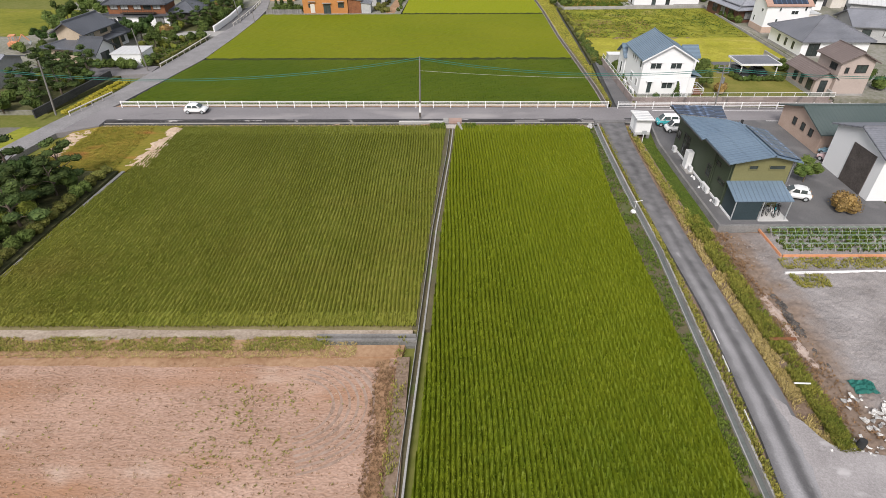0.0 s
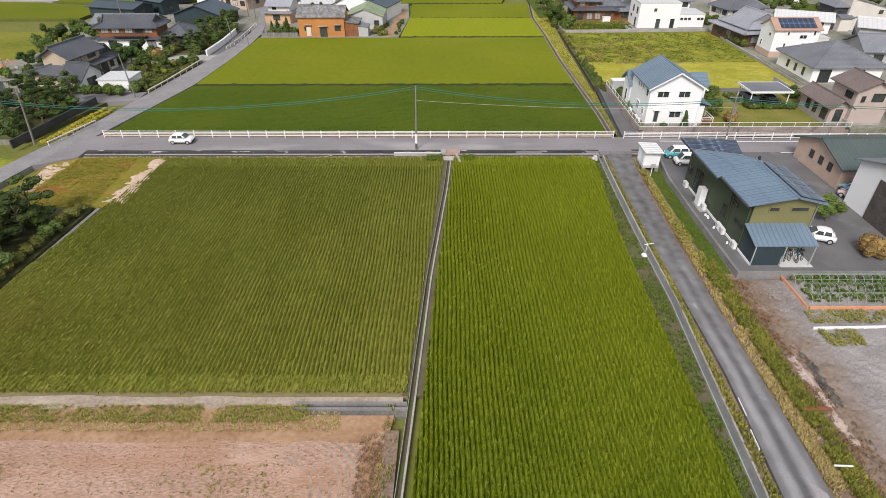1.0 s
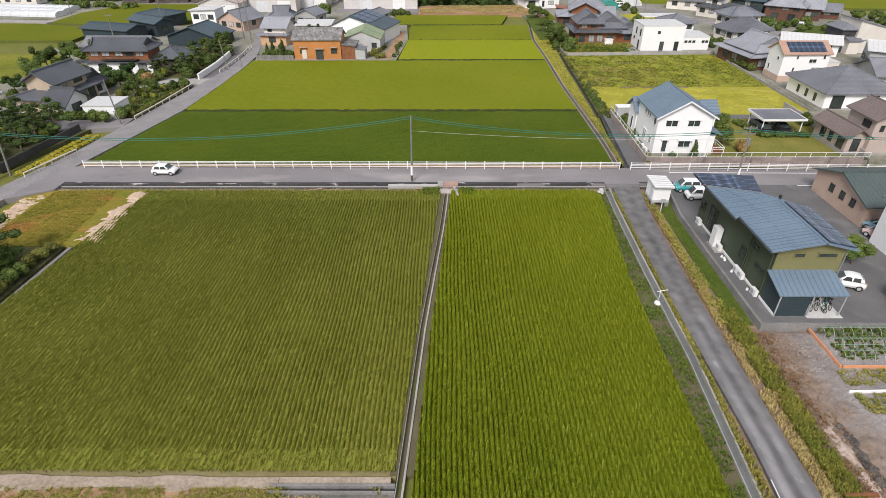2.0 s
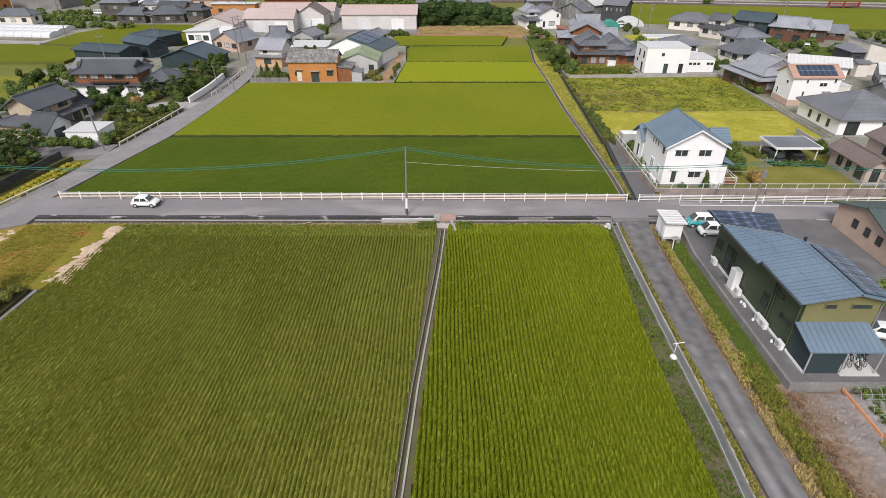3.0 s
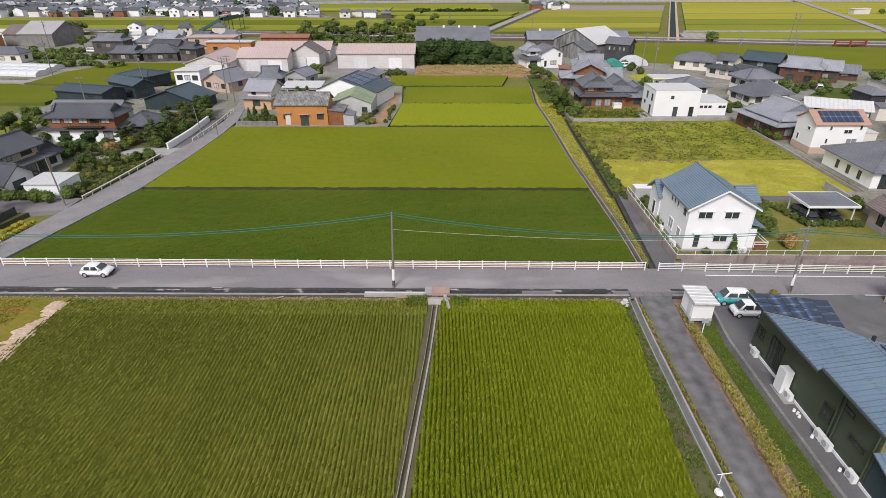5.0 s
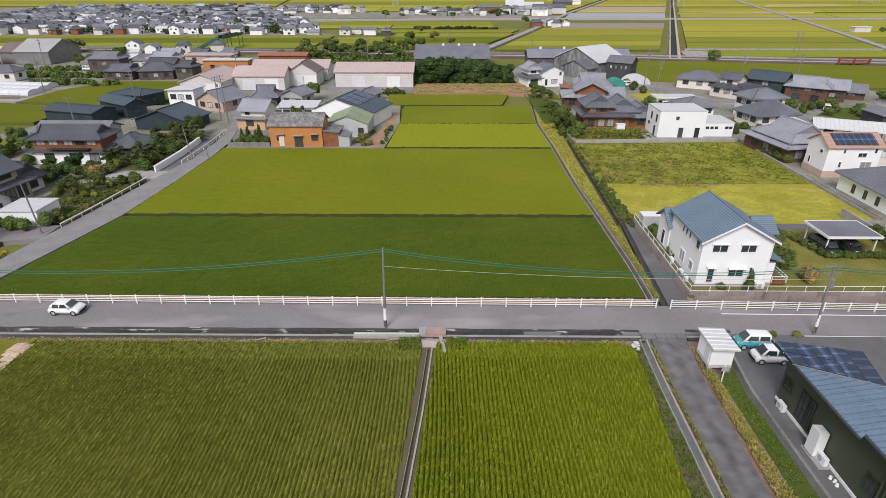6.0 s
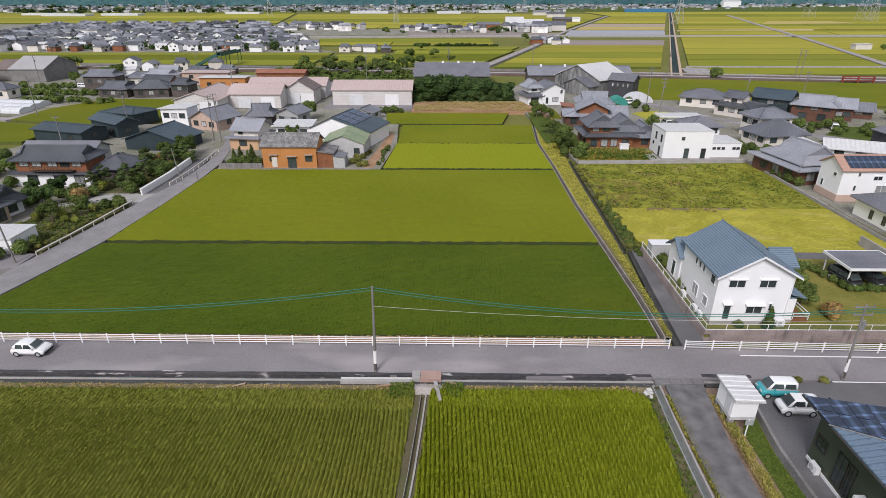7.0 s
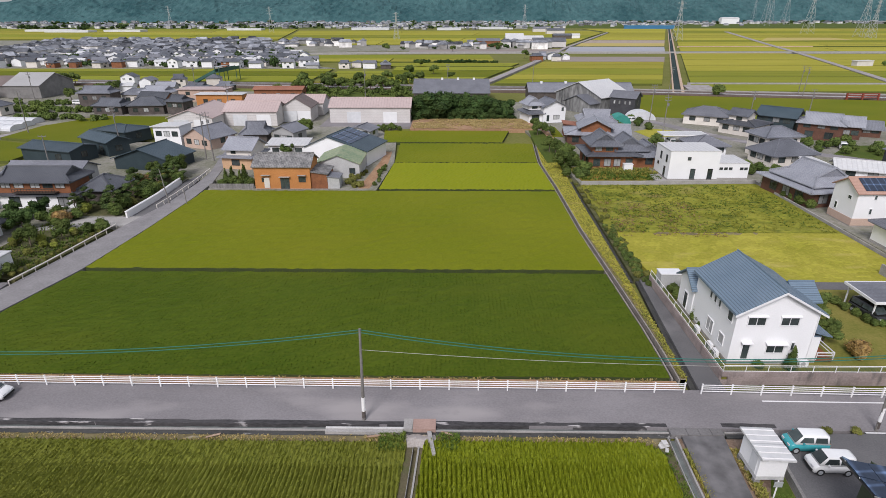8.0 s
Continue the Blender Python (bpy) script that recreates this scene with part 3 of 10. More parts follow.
def leaf_cloud(bm_blobs, size, count, rng):
    """Leaf quads scattered over and within ellipsoids (x, y, z, rx, ry, rz)."""
    blobs = np.array(bm_blobs, float)
    area = blobs[:, 3] * blobs[:, 4] + blobs[:, 3] * blobs[:, 5] + blobs[:, 4] * blobs[:, 5]
    pick = rng.choice(len(blobs), count, p=area / area.sum())
    d = rng.normal(0, 1, (count, 3))
    d /= np.linalg.norm(d, axis=1)[:, None]
    d[:, 2] = np.where(d[:, 2] < -0.5, -d[:, 2], d[:, 2])
    r = rng.uniform(0.82, 1.06, count)[:, None]
    c = blobs[pick, :3] + d * blobs[pick, 3:] * r
    nrm = d + rng.normal(0, 0.55, (count, 3))
    nrm /= np.linalg.norm(nrm, axis=1)[:, None]
    a = np.cross(nrm, rng.normal(0, 1, (count, 3)))
    a /= np.linalg.norm(a, axis=1)[:, None]
    b = np.cross(nrm, a)
    s = (size * rng.uniform(0.6, 1.4, count))[:, None]
    return np.stack([c - a * s * 0.5, c + b * s * 0.32 + nrm * s * 0.1, c + a * s * 0.5, c - b * s * 0.32], 1).reshape(-1, 3)


def crown_mesh(name, blobs, size, count, material, rng):
    v = leaf_cloud(blobs, size, count, rng)
    faces = np.arange(len(v)).reshape(-1, 4).tolist()
    v = v.tolist()
    for x, y, z, rx, ry, rz in blobs:
        o = len(v)
        ring = []
        for k, (h, q) in enumerate(((-0.75, 0.6), (-0.1, 0.86), (0.5, 0.7), (0.8, 0.25))):
            for i in range(7):
                t = 2 * math.pi * (i + 0.5 * k) / 7
                v.append((x + rx * q * math.cos(t) * rng.uniform(0.85, 1.05), y + ry * q * math.sin(t) * rng.uniform(0.85, 1.05), z + rz * h))
            if k:
                for i in range(7):
                    ring.append((o + 7 * (k - 1) + i, o + 7 * (k - 1) + (i + 1) % 7, o + 7 * k + (i + 1) % 7, o + 7 * k + i))
        faces += ring + [tuple(o + 21 + i for i in range(7))]
    me = bpy.data.meshes.new(name)
    me.from_pydata(v, [], faces)
    me.materials.append(material)
    return me


def make_tree(kind, height, radius, material, size, count, seed, label):
    """A tapered trunk, limbs and a crown of leaf clumps. kind: round, cloud (pruned in flat pads), bush, cone."""
    rng = np.random.default_rng(seed)
    e = thing({"bush": "bush", "cloud": "garden_pine"}.get(kind, "tree"), label, "bush" if kind == "bush" else "tree")
    blobs, limbs = [], []
    if kind == "bush":
        for k in range(7):
            t, q = rng.uniform(0, 2 * math.pi), rng.uniform(0, 0.5) * radius
            blobs.append((q * math.cos(t), q * math.sin(t), height * rng.uniform(0.35, 0.62), radius * rng.uniform(0.45, 0.7), radius * rng.uniform(0.45, 0.7), height * rng.uniform(0.3, 0.42)))
    elif kind == "cloud":
        for k in range(11):
            f = 0.25 + 0.75 * k / 10
            t = k * 2.4 + rng.uniform(-0.4, 0.4)
            q = radius * (1.0 - 0.75 * f) * rng.uniform(0.7, 1.2) if k < 10 else 0
            p = radius * rng.uniform(0.34, 0.5) * (1.15 - 0.5 * f)
            blobs.append((q * math.cos(t), q * math.sin(t), height * f, p, p, p * 0.42))
    elif kind == "cone":
        for k in range(9):
            f = 0.12 + 0.85 * k / 8
            p = radius * (1.05 - f) + 0.15
            blobs.append((rng.uniform(-0.15, 0.15), rng.uniform(-0.15, 0.15), height * f, p, p, height * 0.12))
    else:
        for k in range(13):
            t, q = k * 2.4, radius * (0.15 + 0.6 * rng.random())
            blobs.append((q * math.cos(t), q * math.sin(t), height * rng.uniform(0.42, 0.82), radius * rng.uniform(0.3, 0.5), radius * rng.uniform(0.3, 0.5), height * rng.uniform(0.12, 0.2)))
    bm = bmesh.new()
    lean = (rng.uniform(-0.1, 0.1) * radius, rng.uniform(-0.1, 0.1) * radius)
    rod(bm, (0, 0, -0.2), (lean[0], lean[1], height * 0.45), 0.045 * radius + 0.05, 0.03 * radius + 0.03, 7)
    if kind != "bush":
        rod(bm, (lean[0], lean[1], height * 0.45), (0, 0, height * 0.85), 0.03 * radius + 0.03, 0.02, 6)
    for x, y, z, *_ in blobs[:8]:
        rod(bm, (lean[0] * 0.8, lean[1] * 0.8, min(z * 0.75, height * 0.6)), (x, y, z), 0.02 * radius + 0.02, 0.015, 5)
    part("trunk", bm, M["bark"], e)
    part("crown", crown_mesh("crown", blobs, size, count, material, rng), None, e)
    return e


# ---- houses ----
WINDOWS = {}


def window(parent, w, h, m, frame_mat="trim", glass="glass", bars=1):
    key = (round(w, 2), round(h, 2), frame_mat, glass, bars)
    if key not in WINDOWS:
        f, g = bmesh.new(), bmesh.new()
        t = 0.07
        box(f, -w / 2 - t, w / 2 + t, -0.07, 0.03, -h / 2 - t, -h / 2), box(f, -w / 2 - t, w / 2 + t, -0.09, 0.03, h / 2, h / 2 + t)
        box(f, -w / 2 - t, -w / 2, -0.07, 0.03, -h / 2, h / 2), box(f, w / 2, w / 2 + t, -0.07, 0.03, -h / 2, h / 2)
        for k in range(bars):
            c = w * ((k + 1) / (bars + 1) - 0.5)
            box(f, c - 0.025, c + 0.025, -0.05, 0.02, -h / 2, h / 2)
        box(g, -w / 2, w / 2, -0.02, 0.02, -h / 2, h / 2)
        WINDOWS[key] = (finish("window", f, M[frame_mat]), finish("pane", g, M[glass]))
    fm, gm = WINDOWS[key]
    ob = part("window", fm, None, parent)
    ob.matrix_basis = m
    part("pane", gm, None, ob)
    return ob


def roof_mesh(kind, x0, x1, y0, y1, z, rise, over, thick=0.16, ridge=None):
    """A solid roof over a rectangle, its eaves at z, and its ridge lines (for caps)."""
    a, b, c, d = x0 - over, x1 + over, y0 - over, y1 + over
    cx, cy = ridge or (x0 + x1) / 2, (y0 + y1) / 2
    drop = over * rise / max(0.5, (min(x1 - x0, y1 - y0) / 2)) if kind in ("hip", "iri") else 0
    faces, lines = [], []
    if kind == "gx":
        k = over * rise / ((y1 - y0) / 2)
        E, T = z - k, z + rise
        P = [(a, c, E), (b, c, E), (b, cy, T), (a, cy, T), (b, d, E), (a, d, E)]
        faces, lines = [(0, 1, 2, 3), (3, 2, 4, 5)], [(3, 2)]
    elif kind == "gy":
        E, F, T = z - over * rise / (cx - x0), z - over * rise / (x1 - cx), z + rise
        P = [(a, c, E), (cx, c, T), (cx, d, T), (a, d, E), (b, c, F), (b, d, F)]
        faces, lines = [(0, 1, 2, 3), (1, 4, 5, 2)], [(1, 2)]
    elif kind == "hip":
        E, T = z - drop, z + rise
        r = min(b - a, d - c) / 2
        if b - a >= d - c:
            P = [(a, c, E), (b, c, E), (b, d, E), (a, d, E), (a + r, cy, T), (b - r, cy, T)]
            faces = [(0, 1, 5, 4), (1, 2, 5), (2, 3, 4, 5), (3, 0, 4)]
            lines = [(4, 5), (0, 4), (3, 4), (1, 5), (2, 5)]
        else:
            P = [(a, c, E), (b, c, E), (b, d, E), (a, d, E), (cx, c + r, T), (cx, d - r, T)]
            faces = [(0, 1, 4), (1, 2, 5, 4), (2, 3, 5), (3, 0, 4, 5)]
            lines = [(4, 5), (0, 4), (1, 4), (2, 5), (3, 5)]
    elif kind == "iri":
        E, T = z - drop, z + rise
        r = min(b - a, d - c) / 2 * 0.45
        Mz = E + (T - E) * 0.42
        if b - a >= d - c:
            P = [(a, c, E), (b, c, E), (b, d, E), (a, d, E), (a + r, c + r, Mz), (b - r, c + r, Mz), (b - r, d - r, Mz), (a + r, d - r, Mz), (a + r * 0.8, cy, T), (b - r * 0.8, cy, T)]
            faces = [(0, 1, 5, 4), (1, 2, 6, 5), (2, 3, 7, 6), (3, 0, 4, 7), (4, 5, 9, 8), (6, 7, 8, 9), (5, 6, 9), (7, 4, 8)]
            lines = [(8, 9), (0, 4), (1, 5), (2, 6), (3, 7), (4, 8), (7, 8), (5, 9), (6, 9)]
        else:
            P = [(a, c, E), (b, c, E), (b, d, E), (a, d, E), (a + r, c + r, Mz), (b - r, c + r, Mz), (b - r, d - r, Mz), (a + r, d - r, Mz), (cx, c + r * 0.8, T), (cx, d - r * 0.8, T)]
            faces = [(0, 1, 5, 4), (1, 2, 6, 5), (2, 3, 7, 6), (3, 0, 4, 7), (5, 6, 9, 8), (7, 4, 8, 9), (4, 5, 8), (6, 7, 9)]
            lines = [(8, 9), (0, 4), (1, 5), (2, 6), (3, 7), (4, 8), (5, 8), (6, 9), (7, 9)]
    elif kind in ("sx", "sy", "flat"):
        rx, ry = (rise if kind == "sx" else 0), (rise if kind == "sy" else 0)
        z = z - min(0, rx) - min(0, ry)
        P = [(a, c, z), (b, c, z + rx), (b, d, z + rx + ry), (a, d, z + ry)]
        faces = [(0, 1, 2, 3)]
    bm = bmesh.new()
    top = [bm.verts.new((p[0], p[1], p[2] + thick)) for p in P]
    low = [bm.verts.new(p) for p in P]
    for f in faces:
        bm.faces.new([top[i] for i in f])
        bm.faces.new([low[i] for i in reversed(f)])
    edges = {}
    for f in faces:
        for i, j in zip(f, f[1:] + f[:1]):
            edges[frozenset((i, j))] = edges.get(frozenset((i, j)), []) + [(i, j)]
    for e in edges.values():
        if len(e) == 1:
            i, j = e[0]
            bm.faces.new((top[j], top[i], low[i], low[j]))
    return bm, [(Vector(P[i]) + Vector((0, 0, thick)), Vector(P[j]) + Vector((0, 0, thick))) for i, j in lines]


def volume(parent, x0, x1, y0, y1, z0, h, roof, rise, over, wall, roofing, caps=0.0, windows=(), frame_mat="bronze", base=0.0, cap_mat=None, ridge=None):
    """One block of a house: walls with gables, roof, ridge caps, windows as (side, place along it, height of its middle, width, height[, glass])."""
    bm = bmesh.new()
    z1 = z0 + h
    box(bm, x0, x1, y0, y1, z0, z1)
    cx, cy = ridge or (x0 + x1) / 2, (y0 + y1) / 2
    if roof in ("gx", "gy", "sx", "sy") and rise:
        tri = {"gx": ((x0, y0), (x0, y1), (x1, y0), (x1, y1)), "gy": ((x0, y0), (x1, y0), (x0, y1), (x1, y1))}.get(roof)
        if roof == "gx":
            solid(bm, [[(x, y0, z1), (x, y1, z1), (x, cy, z1 + rise)] for x in (x0, x1)])
        elif roof == "gy":
            solid(bm, [[(x0, y, z1), (x1, y, z1), (cx, y, z1 + rise)] for y in (y0, y1)])
        elif roof == "sx":
            solid(bm, [[(x0, y, z1), (x1, y, z1), (x1 if rise > 0 else x0, y, z1 + abs(rise))] for y in (y0, y1)])
        else:
            solid(bm, [[(x, y0, z1), (x, y1, z1), (x, y1, z1 + rise)] for x in (x0, x1)])
    part("wall", bm, M[wall], parent)
    if base:
        bm = bmesh.new()
        box(bm, x0 - 0.03, x1 + 0.03, y0 - 0.03, y1 + 0.03, z0 - 0.3, z0 + base)
        part("plinth", bm, M["concrete"], parent)
    bm, lines = roof_mesh(roof, x0, x1, y0, y1, z1 + 0.02, rise, over, 0.16, ridge)
    rf = part("roof", bm, R[roofing], parent)
    if caps:
        for p, q in lines:
            bm = bmesh.new()
            d = (q - p).normalized()
            s = d.cross(Vector((0, 0, 1))).normalized() * caps / 2
            u = s.cross(d).normalized() * (1 if s.cross(d).z > 0 else -1)
            solid(bm, [[c - s - u * 0.05, c + s - u * 0.05, c + s * 0.7 + u * caps, c - s * 0.7 + u * caps] for c in (p, q)])
            part("ridge_cap", bm, cap_mat or R[roofing], rf)
    for side, at, zc, w, wh, *gl in windows:
        g = gl[0] if gl else "glass"
        m = {"S": pose(at, y0, zc), "N": pose(at, y1, zc, 0, 0, 180), "W": pose(x0, at, zc, 0, 0, -90), "E": pose(x1, at, zc, 0, 0, 90)}[side]
        window(parent, w, wh, m, frame_mat, g, 1 if w > 1.0 else 0)
    return rf


def house(name, label, category="house", group="", at=None):
    return thing(name, label, category, group, at)


# ---- land, fields, roads ----
slab("ground", [(-3500, -600), (3500, -600), (3500, 4000), (-3500, 4000)], -1.4, -0.4, M["land"], "weedy brown-green farmland reaching the hills", "ground")

# lines of (y, x) knots
A_L, A_R = [(27.9, -38.2), (42, -37.8), (50, -36.7), (56, -35.9), (66.9, -34.3)], [(27.9, -1.7), (42, -0.8), (66.9, 0.9)]
B_L, B_R = [(-8, -2.0), (14, -1.4), (27, -0.6), (42, 0.2), (66.9, 2.1)], [(-8, 17.0), (17, 18.0), (26.5, 18.35), (40, 18.35), (47, 18.5), (55, 19.1), (62, 19.8), (65.2, 19.9), (66.1, 19.5), (66.9, 18.3)]
ROAD_L = [(74.6, -46.8), (85, -44.5), (96, -42.1), (111, -41.0), (125, -40.5), (130, -40.5)]
DIKE = [(74.4, 23.55), (80.6, 23.7), (95.5, 23.35), (109.7, 22.95), (131.8, 23.1), (150, 22.8), (169, 24.3)]
slab("paddy_soil", [(-38.4, 27.8), (-1.6, 27.8), (1.0, 67), (-34.2, 67)], -0.6, -0.09, M["tan_soil"], "dark wet soil of a rice paddy", "soil")
slab("paddy_soil", [(-2.0, -8), (16.7, -8), (20.4, 67), (2.0, 67)], -0.6, -0.3, M["soil"], "dark wet soil of a rice paddy", "soil")
slab("stubble_field", [(-70, -30), (-3.6, -30), (-2.9, 25.0), (-70, 25.2)], -0.6, -0.12, M["stubble"], "harvested field of pale pinkish stubble and soil", "field")
slab("field_bank", [(-70, 25.2), (-2.6, 25.0), (-2.4, 26.2), (-9.2, 26.2), (-9.2, 27.0), (-70, 27.0)], -0.6, -0.02, M["rust_dirt"], "weedy earth bank beside the stubble field", "bank")
slab("field_path", [(-70, 27.0), (-8.7, 27.0), (-8.7, 27.75), (-70, 27.9)], -0.6, 0.04, M["dirt_pale"], "pale sandy footpath between two fields", "path", rough=0.2)
slab("field_path", [(-8.7, 27.25), (-1.9, 27.25), (-1.9, 27.75), (-8.7, 27.75)], -0.6, 0.03, M["dirt_pale"], "grey earth footpath beside a ditch", "path")
# the slot between the walls has a black floor, its shade put in as colour
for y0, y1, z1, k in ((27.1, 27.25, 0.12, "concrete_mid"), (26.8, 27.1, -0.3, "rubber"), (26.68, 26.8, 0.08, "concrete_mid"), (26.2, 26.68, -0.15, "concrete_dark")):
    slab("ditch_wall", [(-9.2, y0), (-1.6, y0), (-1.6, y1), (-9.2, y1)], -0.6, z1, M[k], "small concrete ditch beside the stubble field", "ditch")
slab("bank", [(-3.6, -30), (-2.6, -30), (-2.0, 25), (-2.9, 25)], -0.6, -0.03, M["dirt"], "weedy earth bank along a ditch", "bank")


def channel(name, left, width, z0, z1, label, wall=0.12, wall_r=0.12, material="concrete", floor="concrete_dark"):
    """A concrete U channel beside a line of (y, x) knots: floor and two walls."""
    e = thing(name, label, "ditch")
    e["kind"] = "structure"
    for nm, o0, o1, top in (("channel_wall", 0, wall, z1), ("channel_wall", width - wall_r, width, z1), ("channel_floor", wall, width - wall_r, z0 + 0.06)):
        ob = ribbon(nm, [(y, x + o0) for y, x in left], [(y, x + o1) for y, x in left], z0, top, M[material if nm == "channel_wall" else floor], step=4.0)
        ob.parent = e
        for k in ("kind",):
            del ob[k]
    return e


channel("ditch", [(-8, -3.0), (14, -2.35), (27, -1.55), (42, -0.65), (59.2, 0.9), (66.1, 1.3)], 0.5, -0.3, 0.1, "narrow muddy ditch with a pale concrete lip between paddies", 0.03, 0.13, floor="bank_soil")
channel("ditch", [(-8, 17.7), (14, 18.65), (24, 19.25), (38, 20.05), (49, 20.1), (62, 20.42), (67.3, 20.72)], 0.72, -0.3, 0.14, "grey concrete irrigation ditch with shallow water beside the lane", 0.06, 0.14, floor="ditch_water")

def north_end(m, c1, c2, y0, y1):
    """A second surface of two mottled colours that takes over raggedly northwards, from y0 to y1."""
    n, l = m.node_tree.nodes, m.node_tree.links
    bsdf = n["Principled BSDF"]
    geo, sepp, tex, add, mr, fine, mixc, mx = (n.new("ShaderNode" + k) for k in ("NewGeometry", "SeparateXYZ", "TexNoise", "Math", "MapRange", "TexNoise", "Mix", "Mix"))
    add.operation = "MULTIPLY_ADD"
    tex.inputs["Scale"].default_value, tex.inputs["Detail"].default_value = 0.5, 7
    fine.inputs["Scale"].default_value, fine.inputs["Detail"].default_value = 0.9, 8
    add.inputs[1].default_value = 26.0
    mr.inputs[1].default_value, mr.inputs[2].default_value = y0 + 13, y1 + 13
    mr.inputs[4].default_value = 0.9
    mixc.data_type = mx.data_type = "RGBA"
    mixc.inputs[6].default_value, mixc.inputs[7].default_value = (*c1, 1), (*c2, 1)
    l.new(geo.outputs["Position"], sepp.inputs[0]), l.new(geo.outputs["Position"], tex.inputs["Vector"]), l.new(geo.outputs["Position"], fine.inputs["Vector"])
    l.new(tex.outputs[0], add.inputs[0]), l.new(sepp.outputs[1], add.inputs[2]), l.new(add.outputs[0], mr.inputs[0])
    l.new(fine.outputs[0], mixc.inputs[0]), l.new(mixc.outputs[2], mx.inputs[7])
    l.new(bsdf.inputs["Base Color"].links[0].from_socket, mx.inputs[6]), l.new(mr.outputs[0], mx.inputs[0]), l.new(mx.outputs[2], bsdf.inputs["Base Color"])


# the lane, with two paler wheel tracks
lane = patched(mat("oiled_gravel_lane", (0.27, 0.26, 0.265), (0.40, 0.385, 0.39), 0.95, 0.3, 9, 0.3), (0.52, 0.50, 0.50), 1.4, 0.6, 0.72, (1, 0.5, 1), 7)
n, l = lane.node_tree.nodes, lane.node_tree.links
uvn, sep, track = n.new("ShaderNodeUVMap"), n.new("ShaderNodeSeparateXYZ"), n.new("ShaderNodeFloatCurve")
cu = track.mapping.curves[0]
for (cx, cy), k in zip(((0.0, 0.40), (1.0, 0.40)), (0, 1)):
    cu.points[k].location = (cx, cy)
for cx, cy in ((0.12, 0.60), (0.26, 1.0), (0.38, 0.66), (0.50, 0.30), (0.60, 0.60), (0.72, 0.92), (0.88, 0.5)):
    cu.points.new(cx, cy)
track.mapping.update()
mm = n.new("ShaderNodeMix")
mm.data_type, mm.blend_type = "RGBA", "MULTIPLY"
mm.inputs[0].default_value = 1.0
bs = n["Principled BSDF"]
wob, wadd, pos = n.new("ShaderNodeTexNoise"), n.new("ShaderNodeMath"), n.new("ShaderNodeNewGeometry")
wob.inputs["Scale"].default_value, wob.inputs["Detail"].default_value = 0.45, 4
wadd.operation = "MULTIPLY_ADD"
wadd.inputs[1].default_value = 0.14
wsub = n.new("ShaderNodeMath")
wsub.operation = "SUBTRACT"
wsub.inputs[1].default_value = 0.07
l.new(pos.outputs["Position"], wob.inputs["Vector"]), l.new(wob.outputs[0], wadd.inputs[0])
l.new(uvn.outputs[0], sep.inputs[0]), l.new(sep.outputs[0], wadd.inputs[2])
l.new(wadd.outputs[0], wsub.inputs[0]), l.new(wsub.outputs[0], track.inputs["Value"])
l.new(bs.inputs["Base Color"].links[0].from_socket, mm.inputs[6]), l.new(track.outputs[0], mm.inputs[7]), l.new(mm.outputs[2], bs.inputs["Base Color"])
north_end(lane, (0.015, 0.015, 0.016), (0.26, 0.25, 0.25), 12.0, 46.0)
ribbon("lane", [(-8, 17.6), (0, 18.4), (14, 19.75), (18, 20.3), (24, 20.8), (30, 21.2), (48, 21.2), (61.7, 21.45), (67.35, 21.8)], [(-8, 22), (0, 22), (14, 23), (18, 23.2), (24, 23.5), (30, 23.5), (48, 23.7), (61.7, 24.3), (67.35, 25.0)], -0.5, 0.22, lane, "worn grey lane with two pale wheel tracks", "lane")
for x_, y_ in ((20.95, 26.0), (20.6, 23.4), (20.05, 18.6)):
    slab("edge_strip", [(x_, y_), (x_ + 0.05, y_), (x_ + 0.17, y_ + 1.5), (x_ + 0.12, y_ + 1.5)], 0.1, 0.25, M["pipe"], "short white strip at the lane edge", "strip")
CHANNEL = [(-8, 17.7), (14, 18.65), (24, 19.25), (38, 20.05), (49, 20.1), (62, 20.42), (67.3, 20.72)]
ribbon("verge", [(y, x + 0.7) for y, x in CHANNEL], [(-8, 22.5), (17, 26.5), (41.4, 27.2), (67.3, 28.0)], -0.6, -0.05, M["dirt"], "weedy earth verge along the lane", "verge")
ribbon("verge", [(-8, 16.9), (17, 17.9), (26.5, 18.25), (40, 18.2), (47, 18.35), (55, 18.95), (66, 19.4), (67.3, 19.6)], CHANNEL, -0.6, -0.06, M["bank_soil"], "weedy earth strip between paddy and ditch", "verge")
